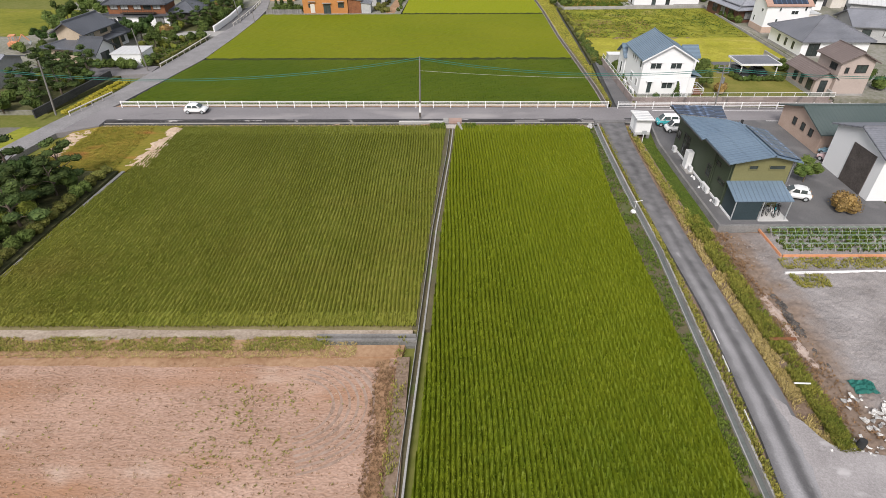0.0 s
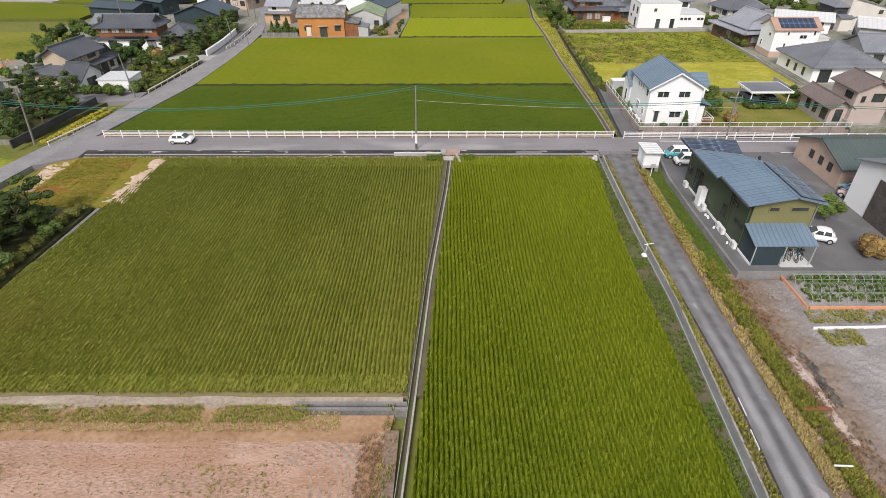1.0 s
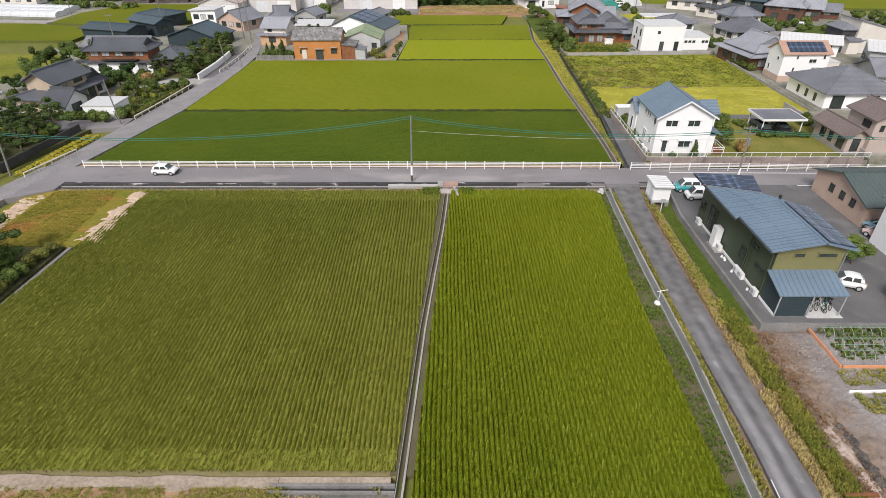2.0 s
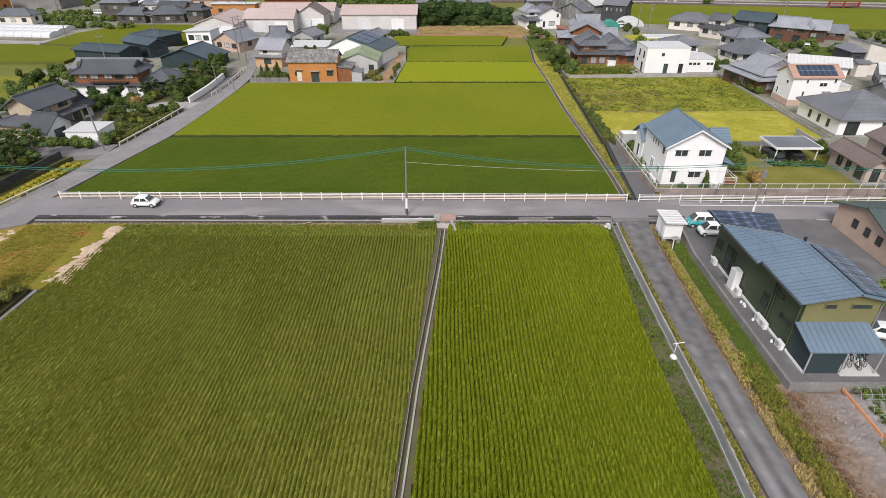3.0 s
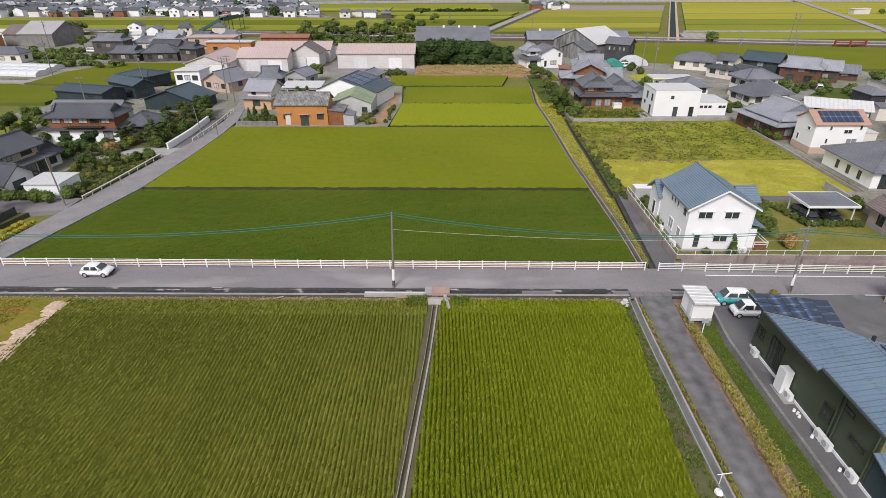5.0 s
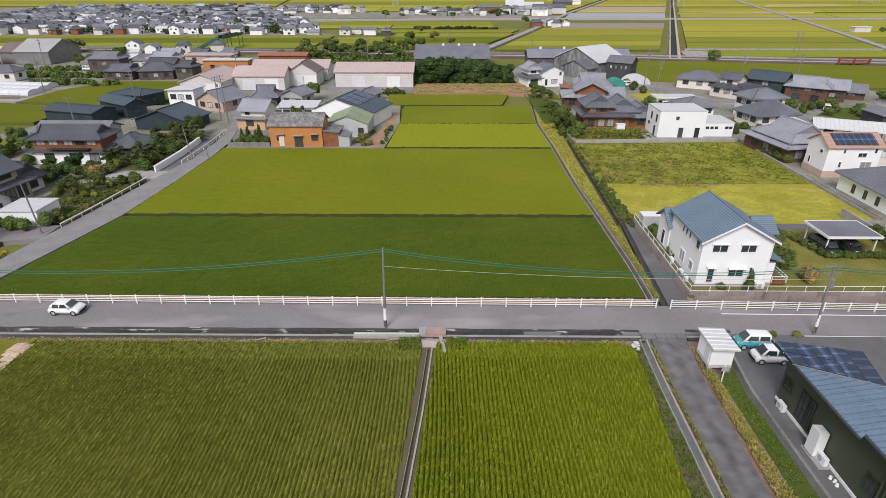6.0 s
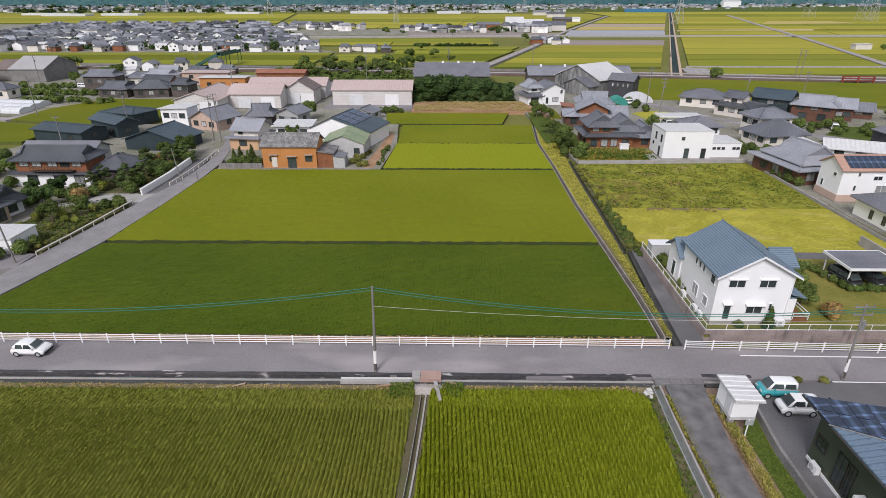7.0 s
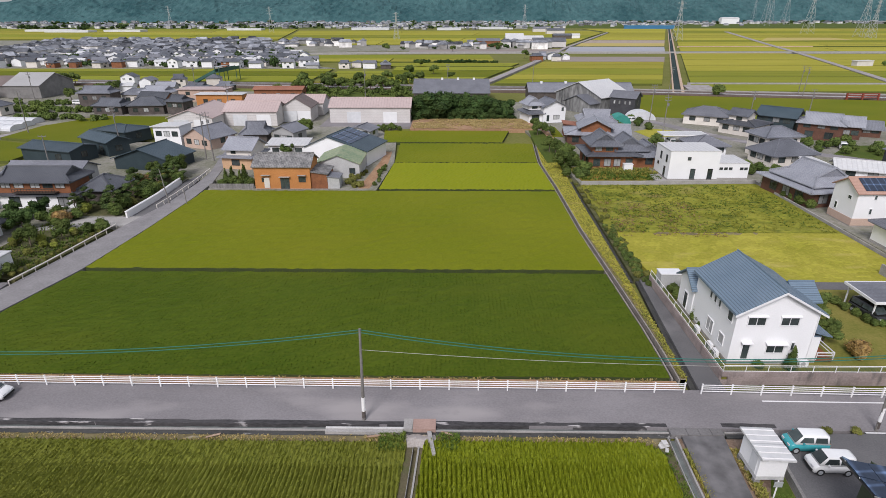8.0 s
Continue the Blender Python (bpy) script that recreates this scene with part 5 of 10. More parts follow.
tufts("weeds", rect(420, -16, -9, 14.5, 22.5, -0.12, 75, 0.5), 0.10, 0.2, 0.04, 6, M["weed"], "patch of olive weeds in the stubble field", "weeds", 75)
tufts("dry_grass", scatter(8500, [(8, 23.3), (20, 23.6), (40, 23.9), (66, 24.9)], [(8, 24.4), (20, 25.2), (40, 25.6), (46, 25.0), (66, 25.3)], 17, 66, -0.05, 26, 0.6), 0.26, 0.34, 0.04, 4, M["straw"], "dry straw-coloured grass along the lane", "grass", 26)
tufts("weeds", scatter(4200, [(8, 24.2), (20, 24.8), (40, 24.6), (66, 25.0)], [(8, 25.2), (20, 26.0), (41, 26.2), (48, 25.8), (66, 25.8)], 17, 44, -0.02, 27, 0.35), 0.40, 0.38, 0.055, 7, M["lush_weed"], "leafy green weeds along the lane", "weeds", 27)
tufts("dead_stalks", scatter(1800, [(17, 25.2), (41, 25.6)], [(17, 26.4), (41, 27.4)], 18, 41, 0.0, 76, 0.4), 0.28, 0.3, 0.035, 5, M["rust_stalk"], "rusty dead stalks on the bank below the plot", "weeds", 76)
tufts("weeds", scatter(2200, [(0, 18.9), (14, 19.3), (24, 19.9), (38, 20.7), (66, 21.4)], [(0, 19.1), (14, 19.7), (24, 20.7), (38, 21.1), (66, 21.9)], 8, 66, -0.05, 28), 0.32, 0.25, 0.05, 5, M["weed"], "short weeds between ditch and lane", "weeds", 28)
tufts("weeds", scatter(5200, [(0, 17.4), (17, 18.0), (26.5, 18.35), (40, 18.4), (47, 18.6), (66, 19.6)], [(0, 18.0), (14, 18.6), (24, 19.2), (38, 20.0), (49, 20.1), (66, 20.7)], 6, 66, -0.08, 29, 0.7), 0.2, 0.22, 0.04, 5, M["green_weed"], "low weeds between paddy and ditch", "weeds", 29)
tufts("weeds", scatter(1500, [(42, 24.2), (66, 25.0)], [(42, 25.6), (54, 25.2), (66, 25.6)], 42, 66, 0.0, 64, 0.4), 0.3, 0.35, 0.07, 5, M["weed"], "scattered yellow weeds along the lane", "weeds", 64)
tufts("meadow_grass", scatter(2600, [(54, -46.4), (66.8, -45.8)], [(54, -38), (66.8, -38.2)], 54.2, 66.6, 0.08, 31), 0.09, 0.3, 0.06, 5, M["fallow"], "yellow-green meadow grass", "grass", 31)
tufts("meadow_grass", rect(7500, 28.6, 61.2, 109.4, 133.5, 0.27, 32, 0.25), 0.16, 0.4, 0.06, 5, M["meadow_green"], "tall fallow meadow grass", "grass", 32)
tufts("meadow_grass", rect(3600, 29, 61.2, 95.4, 109.3, 0.27, 33, 0.3), 0.06, 0.32, 0.05, 4, M["meadow"], "yellow meadow grass", "grass", 33)
tufts("weeds", rect(2600, 28.8, 60.5, 109.5, 133.2, 0.27, 91, 0.16), 0.22, 0.4, 0.07, 6, M["green_weed"], "dark green weed clumps in a fallow meadow", "weeds", 91)
tufts("dead_stalks", rect(1500, 28.8, 44, 107.8, 124, 0.27, 92, 0.2), 0.16, 0.36, 0.06, 5, M["rust_stalk"], "brown dead weeds in a fallow meadow", "weeds", 92)
tufts("grass", scatter(3600, [(y, x + 1.0) for y, x in DIKE], STRIP_R, 74.6, 168, 0.16, 34), 0.14, 0.25, 0.06, 5, M["weed"], "yellow-green grass along a ditch", "grass", 34)
tufts("weeds", rect(1700, -46, 23, 73.6, 74.5, 0.1, 35, 0.5), 0.13, 0.22, 0.04, 5, M["straw"], "dry weeds behind the guard rail", "weeds", 35)
tufts("weeds", rect(420, -1.3, 0.6, 65.6, 67.5, 0.05, 80, 0.8), 0.24, 0.28, 0.05, 6, M["green_weed"], "green weeds where the paddies meet the road", "weeds", 80)
tufts("weeds", rect(420, 3.0, 4.8, 65.7, 67.4, 0.05, 81, 0.8), 0.24, 0.28, 0.05, 6, M["green_weed"], "green weeds beside a fallen beam", "weeds", 81)
tufts("dead_stalks", rect(2200, -46, 20, 66.6, 67.3, -0.05, 36, 0.4), 0.12, 0.22, 0.04, 4, M["straw"], "dead grass along the roadside ditch", "weeds", 36)
tufts("weeds", rect(900, 25.6, 28.0, 17.5, 41, 0.08, 37, 0.6), 0.14, 0.25, 0.05, 5, M["rust_stalk"], "sparse dry weeds on bare dirt", "weeds", 37)
tufts("weeds", rect(1500, 30.5, 46, 35.2, 36.8, 0.1, 38, 0.4), 0.14, 0.22, 0.045, 5, M["weed"], "low green weeds beside a plot", "weeds", 38)
tufts("weeds", rect(420, 30.4, 33.4, 32.6, 34.4, 0.1, 78, 0.4), 0.16, 0.24, 0.045, 6, M["weed"], "patch of olive weeds on gravel", "weeds", 78)
tufts("weeds", rect(900, 28.6, 46, 140.5, 145, 0.28, 39, 0.3), 0.5, 0.5, 0.1, 6, M["weed"], "overgrown weeds before a house", "weeds", 39)
tufts("grass", scatter(3800, [(42, 25.6), (62, 25.9)], [(42, 27.0), (60, 27.05), (62, 27.2)], 42.2, 62, -0.13, 79, 0.5), 0.16, 0.2, 0.045, 5, M["green_weed"], "short green grass on a bank below the yard", "grass", 79)
slab("grass_patch", [(25.0, 150), (31.5, 152), (32.5, 166), (30, 184), (25.5, 186), (24.9, 169.5)], -0.6, 0.29, M["lawn"], "green grassy verge at the end of the paddies", "grass")
slab("dirt_path", [(-12.9, 131.0), (-10.8, 131.0), (-9.2, 150), (-9.4, 160), (-10.8, 160), (-11.2, 150)], -0.6, 0.22, M["rust_dirt"], "tan dirt path between sheds and paddy", "path")
slab("house_lot", [(-190, 196), (-104, 207), (-92, 213), (-40, 246), (-60, 262), (-190, 286)], -0.6, 0.12, M["lot"], "packed earth yards among sheds and houses", "yard")
slab("house_lot", [(-175, 182), (-112, 180), (-105, 196), (-112, 208), (-175, 200)], -0.6, 0.16, M["lot"], "ground under plastic tunnels", "yard")
slab("house_lot", [(76, 75), (140, 74), (140, 150), (130, 150), (90, 112), (80, 110)], -0.6, 0.3, M["lot"], "packed earth yards of a hamlet", "yard")


# ---- far plain ----
def field(outline, material="far_rice_green", z=0.55, label="ripening rice paddy on the far plain"):
    """A standing crop: its closed top, and round its edge stems darkened in colour for shade."""
    bm = bmesh.new()
    solid(bm, [[(x, y, q) for x, y in outline] for q in (-0.5, z)])
    me = finish("paddy_field", bm, M[material])
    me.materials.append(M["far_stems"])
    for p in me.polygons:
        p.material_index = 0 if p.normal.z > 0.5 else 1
    return one("paddy_field", me, None, label, "rice field", "", "structure")


def canal_x(y):
    return 95 + (y - 264) * 0.3625


def bands(edges, left, right, gap, materials, cuts=(), z=0.55):
    """Long fields one behind another between two lines x = f(y), some of them cut crosswise."""
    for i, (y0, y1) in enumerate(zip(edges, edges[1:])):
        m = materials[i % len(materials)]
        fs = [0.0] + [c for c in cuts if (i + int(c * 10)) % 2] + [1.0]
        for f0, f1 in zip(fs, fs[1:]):
            a, b = y0 + gap * 0.25, y1 - gap * 0.25
            q = [(left(y) + (right(y) - left(y)) * f + s, y) for f, y, s in ((f0, a, 0.4), (f1, a, -0.4), (f1, b, -0.4), (f0, b, 0.4))]
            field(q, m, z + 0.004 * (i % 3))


GREENS = ("far_rice_green", "far_rice", "far_rice_green", "far_rice", "far_rice")
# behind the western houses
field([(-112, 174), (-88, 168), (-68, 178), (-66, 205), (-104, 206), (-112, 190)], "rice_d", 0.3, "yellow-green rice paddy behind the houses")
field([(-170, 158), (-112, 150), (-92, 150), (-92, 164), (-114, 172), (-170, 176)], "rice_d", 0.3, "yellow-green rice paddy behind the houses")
slab("farm_road", [(-170, 180), (-113, 173.5), (-104, 190), (-106, 191), (-115, 177), (-170, 184)], -0.5, 0.25, M["gravel"], "pale farm track between paddies", "road")


def farm_road_x(y):
    return float(np.interp(y, (286, 396, 564, 972), (17, 55, 108, 253)))


# between the railway and the far village
bands((298, 322, 346, 360), lambda y: -330, lambda y: -62, 2.5, ("far_rice_green", "rice_d", "far_rice_green"), (0.45, 0.7), 0.4)
bands((300, 318, 336, 350), lambda y: -58, lambda y: -30, 2.0, ("far_rice_green",), (), 0.4)
bands((292, 318, 352, 374), lambda y: -28, lambda y: farm_road_x(y) - 5, 2.5, ("far_rice_green", "rice_d", "far_rice_green"), (), 0.45)
bands((378, 392, 400), lambda y: -58, lambda y: farm_road_x(y) - 8, 1.6, ("far_rice_green",), (), 0.45)
bands((409, 436, 470), lambda y: -105, lambda y: 34, 2.0, ("far_rice", "far_rice_green"), (0.5,))
# between the farm road and the canal
bands((290, 306, 330, 362, 390, 410), lambda y: farm_road_x(y) + 5, lambda y: canal_x(y) - 5, 2.0, GREENS)
slab("film_field", [(74, 414), (canal_x(414) - 5, 414), (canal_x(456) - 5, 456), (84, 456)], -0.5, 0.3, M["grey_soil"], "field of dull pinkish-grey tilled soil", "field")
slab("film_field", [(100, 520), (canal_x(520) - 5, 520), (canal_x(582) - 6, 582), (116, 582)], -0.5, 0.3, M["film"], "field strips under pale lilac-grey film", "field")
slab("bare_field", [(-30, 500), (92, 500), (100, 545), (-30, 535)], -0.5, 0.28, M["grey_soil"], "bare brown-grey field beside the road", "field")
field([(canal_x(586) - 90, 586), (canal_x(586) - 6, 586), (canal_x(640) - 6, 640), (canal_x(640) - 92, 640)], "far_gold")
slab("bare_field", [(canal_x(644) - 92, 644), (canal_x(644) - 6, 644), (canal_x(712) - 6, 712), (canal_x(712) - 92, 712)], -0.5, 0.3, M["dirt_pale"], "bare tan field strip", "field")
bands((716, 790, 860, 960, 1060, 1180), lambda y: farm_road_x(y) + 6, lambda y: canal_x(y) - 6, 5.0, ("far_rice",))
bands((610, 690, 760, 850, 950, 1060), lambda y: -170 - 0.2 * (y - 610), lambda y: farm_road_x(y) - 6, 4.0, ("far_rice", "far_rice", "far_rice_green"), (0.35, 0.6))
bands((720, 790, 870, 960, 1060, 1150), lambda y: -800 - 0.4 * (y - 720), lambda y: -176 - 0.2 * (y - 610), 5.0, ("far_rice", "far_rice_green", "far_rice"), (0.25, 0.55, 0.8))
slab("far_road", [(-330, 470), (-180, 473), (0, 496), (180, 499), (520, 507), (520, 516), (180, 508), (0, 505), (-180, 481), (-330, 476)], -0.5, 0.7, M["concrete"], "pale straight road across the plain", "road")
ribbon("far_road", [(286, 15.4), (396, 53), (564, 107), (972, 252)], [(286, 19.4), (396, 57), (564, 110.5), (972, 255)], -0.5, 0.6, M["gravel"], "pale farm road across the plain", "road", 30)
slab("canal", [(94, 262), (96.8, 262), (canal_x(1170) + 2, 1170), (canal_x(1170) - 2, 1170)], -0.5, 0.05, M["water"], "straight dark canal across the plain", "canal")
for a, b, k in ((1.5, 2.7, "sand"), (-2.1, -1.4, "sand")):
    slab("canal_bank", [(95.4 + a, 262), (95.4 + b, 262), (canal_x(1170) + 1.2 * b, 1170), (canal_x(1170) + 1.2 * a, 1170)], -0.5, 0.5, M[k], "earth bank of the straight canal", "bank")
# right of the canal: long strips
bands((266, 290), lambda y: canal_x(y) + 7, lambda y: canal_x(y) + 330, 1.0, ("far_rice_green",), (0.3, 0.7), 0.4)
slab("grey_plot", [(103, 270), (115, 270), (118, 286), (107, 287)], -0.4, 0.46, M["gravel"], "small pale grey plot beside the canal", "ground")
slab("farm_path", [(canal_x(291) + 6, 291), (420, 291), (420, 293.4), (canal_x(293) + 6, 293.4)], -0.4, 0.7, M["concrete"], "pale straight farm path between paddies", "path")
bands((295, 322, 350, 384, 428, 484), lambda y: canal_x(y) + 7, lambda y: canal_x(y) + 340, 2.6, ("far_rice_green", "far_rice_green", "far_rice", "far_rice", "far_rice"), (0.42, 0.75), 0.5)
field([(canal_x(485) + 6, 485), (canal_x(485) + 90, 487), (canal_x(494) + 90, 496), (canal_x(494) + 6, 494)], "far_gold")
bands((515, 560, 576), lambda y: canal_x(y) + 7, lambda y: canal_x(y) + 380, 2.5, ("far_rice",), (0.35, 0.8))
slab("farm_path", [(canal_x(578) + 6, 578), (345, 586), (346, 590), (canal_x(582) + 6, 582)], -0.4, 0.75, M["sand"], "pale sandy farm path", "path")
bands((592, 626, 664, 712, 770, 850, 940, 1060, 1200), lambda y: canal_x(y) + 7, lambda y: canal_x(y) + 480, 3.4, ("far_rice", "far_rice", "far_rice_green", "far_rice"), (0.3, 0.62))
field([(352, 694), (474, 716), (480, 776), (402, 776)], "far_gold", 0.62, "golden ripe rice paddy on the far plain")
ribbon("far_road", [(236, 180), (300, 204.6), (366, 229), (480, 270), (613, 315), (1001, 451)], [(236, 184), (300, 208.8), (366, 233), (480, 274.5), (613, 320), (1001, 458)], -0.5, 0.95, M["gravel"], "pale diagonal farm road across the plain", "road", 22)
slab("town_ground", [(-420, 362), (-62, 366), (-104, 408), (-108, 474), (-150, 600), (-180, 690), (-520, 700)], -0.5, 0.15, M["lot"], "grey yards of a far village", "ground")
slab("town_ground", [(-110, 508), (60, 540), (110, 600), (-60, 606), (-160, 600)], -0.5, 0.18, M["lot"], "grey yards of a far hamlet", "ground")
slab("town_ground", [(-1500, 1160), (1500, 1330), (1700, 2200), (-1900, 1980)], -0.5, 0.2, M["lawn"], "green ground of a town under the hills", "ground")
# railway
slab("railway", [(-170, 289), (60, 262), (200, 238), (420, 200), (420, 210), (200, 250), (60, 272), (-170, 298)], -0.5, 0.45, M["rail"], "dark ballast bed of a single railway track", "railway")
for o in (3.5, 4.6):
    slab("rail", [(-170, 289 + o), (60, 262 + o), (200, 238 + o), (420, 200 + o), (420, 200.15 + o), (200, 238.15 + o), (60, 262.15 + o), (-170, 289.15 + o)], 0.4, 0.6, M["steel"], "rusty steel rail", "rail")
slab("railway_wall", [(60, 272.3), (200, 250.3), (420, 210.3), (420, 211), (200, 251), (60, 273)], -0.5, 0.9, M["concrete"], "low white concrete wall along the railway", "wall")
slab("railway_wall", [(-170, 298.3), (60, 272.3), (60, 273), (-170, 299)], -0.5, 1.1, M["concrete_mid"], "low grey concrete wall along the railway", "wall")
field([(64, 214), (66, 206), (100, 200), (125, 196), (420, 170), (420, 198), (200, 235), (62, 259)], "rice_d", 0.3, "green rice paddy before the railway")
slab("bare_plot", [(-7, 185), (27, 185), (28, 192), (26, 201), (-7, 200)], -0.5, 0.6, M["rust_dirt"], "reddish bare bank before a grove", "ground")
slab("concrete_yard", [(-53, 240), (-33, 216), (-33, 190), (-7.2, 190), (-7.2, 212), (-40, 246)], -0.5, 0.3, M["asphalt"], "grey paved yard of warehouses", "yard")
slab("hamlet_road", [(52, 203), (63, 196), (67, 186), (71.5, 178.6), (78, 167), (82, 160.4), (90, 154), (100, 143), (103, 146), (93, 156.6), (85, 162), (80.6, 168.6), (75.4, 178.4), (70, 188), (66, 198), (55, 207)], -0.5, 0.34, M["asphalt"], "pale grey road through the hamlet", "road")
slab("scrubland", [(-68, 250), (18, 244), (16, 268), (-68, 279)], -0.5, 0.2, M["lawn"], "overgrown green scrubland before the railway", "ground")
slab("scrubland", [(-72, 282), (-6, 274), (-6, 300), (-64, 300)], -0.5, 0.22, M["fallow"], "overgrown scrubland behind the railway", "ground")


# ---- hills ----
def hills(name, y, depth, height, seed, label):
    """Wooded hills: broad spurs, and tree crowns as small lumps."""
    nx, ny = 760, 72
    xs, ys = np.linspace(-2100, 2300, nx), np.linspace(0, 1, ny) ** 1.7
    P, F = [], []
    for v in ys:
        for x in xs:
            prof = 0.62 + 0.28 * noise.noise((x / 620, seed, 0)) + 0.16 * noise.noise((x / 210, v * 3, seed))
            spur = 26 * noise.noise((x / 120, v * 7, seed + 2)) * min(1, v * 8)
            lump = (7 * noise.noise((x / 22, v * 60, seed)) + 5 * noise.noise((x / 9, v * 130, seed + 5))) * min(1, 0.4 + v * 10)
            left = min(1.0, max(0.0, (x + 1760 - 260 * v) / 320))
            P.append((x, y + depth * v + 0.08 * x, (height * prof * math.sin(v * math.pi / 2) ** 0.75) * left + spur + lump - 4))
    i = np.arange(nx - 1)
    F = np.concatenate([np.stack([j * nx + i, j * nx + i + 1, j * nx + nx + i + 1, j * nx + nx + i], 1) for j in range(ny - 1)])
    me = bpy.data.meshes.new(name)
    me.from_pydata(P, [], F.tolist())
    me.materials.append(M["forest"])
    return one(name, me, None, label, "hill", "", "structure")


hills("hill", 1900, 1000, 330, 4, "wooded hills behind the plain, coloured blue-green for haze")


# ---- the white house on its raised lot ----
h = house("house", "white two-storey stucco house with a blue-grey metal roof")
volume(h, 29.2, 36.4, 76.3, 84.4, 0.55, 5.45, "gy", 2.0, 0.42, "white", "blue", 0.12, [
    ("S", 31.0, 5.1, 1.5, 0.85), ("S", 33.9, 5.1, 1.5, 0.85), ("S", 33.2, 2.3, 1.5, 0.95), ("S", 30.6, 1.95, 0.6, 1.6), ("S", 34.7, 2.5, 0.25, 0.75),
    ("W", 77.3, 5.0, 0.8, 0.9), ("W", 79.4, 5.1, 0.4, 0.7), ("W", 80.3, 5.1, 0.4, 0.7), ("W", 81.2, 5.1, 0.4, 0.7), ("W", 78.0, 2.2, 0.9, 1.0, "curtain"), ("W", 80.4, 2.2, 1.2, 1.3, "curtain")], "trim", 0.35, ridge=32.73)
volume(h, 29.1, 33.5, 84.45, 87.8, 0.55, 3.6, "gx", 1.2, 0.45, "white", "blue", 0.1, [("W", 86.0, 1.9, 0.8, 1.8)], "trim", 0.35)
volume(h, 36.45, 38.2, 79.6, 82.8, 0.55, 4.85, "gx", 1.0, 0.35, "white", "blue", 0.1, [], "trim", 0.35)
volume(h, 36.45, 37.3, 76.6, 79.5, 0.55, 2.7, "flat", 0, 0.0, "white", "blue", 0, [], "trim", 0.35)
bm = bmesh.new()
solid(bm, [[(36.45, y, 4.0), (38.0, y, 3.55), (38.0, y, 3.43), (36.45, y, 3.88)] for y in (76.2, 79.5)])
part("porch_roof", bm, R["blue"], h, "blue-grey lean-to porch roof")
bm = bmesh.new()
box(bm, 37.35, 39.0, 76.6, 79.4, 0.7, 0.85)
for x in (37.5, 38.8):
    for y in (76.7, 79.2):
        box(bm, x - 0.05, x + 0.05, y - 0.05, y + 0.05, 0.5, 0.7)
part("deck", bm, M["timber"], h, "red-brown timber deck")
for y0, y1, x0, x1 in ((76.6, 76.66, 37.4, 39.0), (79.34, 79.4, 37.4, 39.0), (76.66, 79.34, 38.94, 39.0)):
    bm = bmesh.new()
    box(bm, x0, x1, y0, y1, 1.55, 1.63), box(bm, x0, x1, y0, y1, 1.25, 1.3), box(bm, x0, x0 + 0.06, y0, y0 + 0.06, 0.85, 1.55), box(bm, x1 - 0.06, x1, y1 - 0.06, y1, 0.85, 1.55)
    part("deck_railing", bm, M["trim"], h, "white deck railing")
for x, w, z in ((30.5, 0.95, 3.05), (33.2, 1.9, 2.95), (31.0, 1.8, 5.66), (33.9, 1.8, 5.66)):
    bm = bmesh.new()
    solid(bm, [[(x + s * w / 2, 76.3, z), (x + s * w / 2, 75.85 if z < 4 else 76.1, z - 0.1), (x + s * w / 2, 75.85 if z < 4 else 76.1, z - 0.17), (x + s * w / 2, 76.3, z - 0.1)] for s in (-1, 1)])
    part("canopy", bm, M["trim"], h, "small white canopy over a window")
for (xa, za), (xb, zb) in (((28.78, 5.80), (32.73, 8.08)), ((36.82, 5.80), (32.73, 8.08))):
    bm = bmesh.new()
    solid(bm, [[(x, y, z - 0.16), (x, y, z + 0.04)] + [(x, y + 0.06, z + 0.04), (x, y + 0.06, z - 0.16)] for x, z, y in ((xa, za, 75.8), (xb, zb, 75.8))])
    part("bargeboard", bm, M["trim"], h, "white bargeboard along the gable")
bm = bmesh.new()
rod(bm, (36.2, 76.24, 0.6), (36.3, 76.24, 6.0), 0.045)
part("downpipe", bm, M["trim"], h)


def outdoor_unit(x, y, z, turn=0.0, label="white air conditioner outdoor unit beside a wall"):
    e = thing("outdoor_unit", label, "air conditioner", "outdoor units", pose(x, y, z, 0, 0, turn))
    bm = bmesh.new()
    box(bm, -0.4, 0.4, -0.15, 0.15, 0.06, 0.66)
    part("case", bm, M["trim"], e)
    bm = bmesh.new()
    rod(bm, (-0.1, -0.152, 0.36), (-0.1, -0.17, 0.36), 0.23, 0.23, 12)
    part("fan_grille", bm, M["grey_wall"], e, "round grey fan grille")
    for s in (-0.3, 0.3):
        bm = bmesh.new()
        box(bm, s - 0.05, s + 0.05, -0.18, 0.18, 0, 0.06)
        part("foot", bm, M["concrete"], e)


for x, y, a in ((35.0, 75.95, 0), (35.9, 75.95, 0), (28.75, 78.8, -90), (28.75, 77.6, -90), (28.75, 81.7, -90)):
    outdoor_unit(x, y, 0.55, a)
e = thing("storage_shed", "pale grey metal garden storage box behind the house", "shed", at=pose(29.6, 92.0, 0.55))
bm = bmesh.new()
box(bm, -1.2, 1.2, -0.7, 0.7, 0, 1.7)
part("body", bm, M["grey_wall"], e)
bm = bmesh.new()
box(bm, -1.28, 1.28, -0.78, 0.78, 1.7, 1.8)
part("lid", bm, M["trim"], e, "white lid")
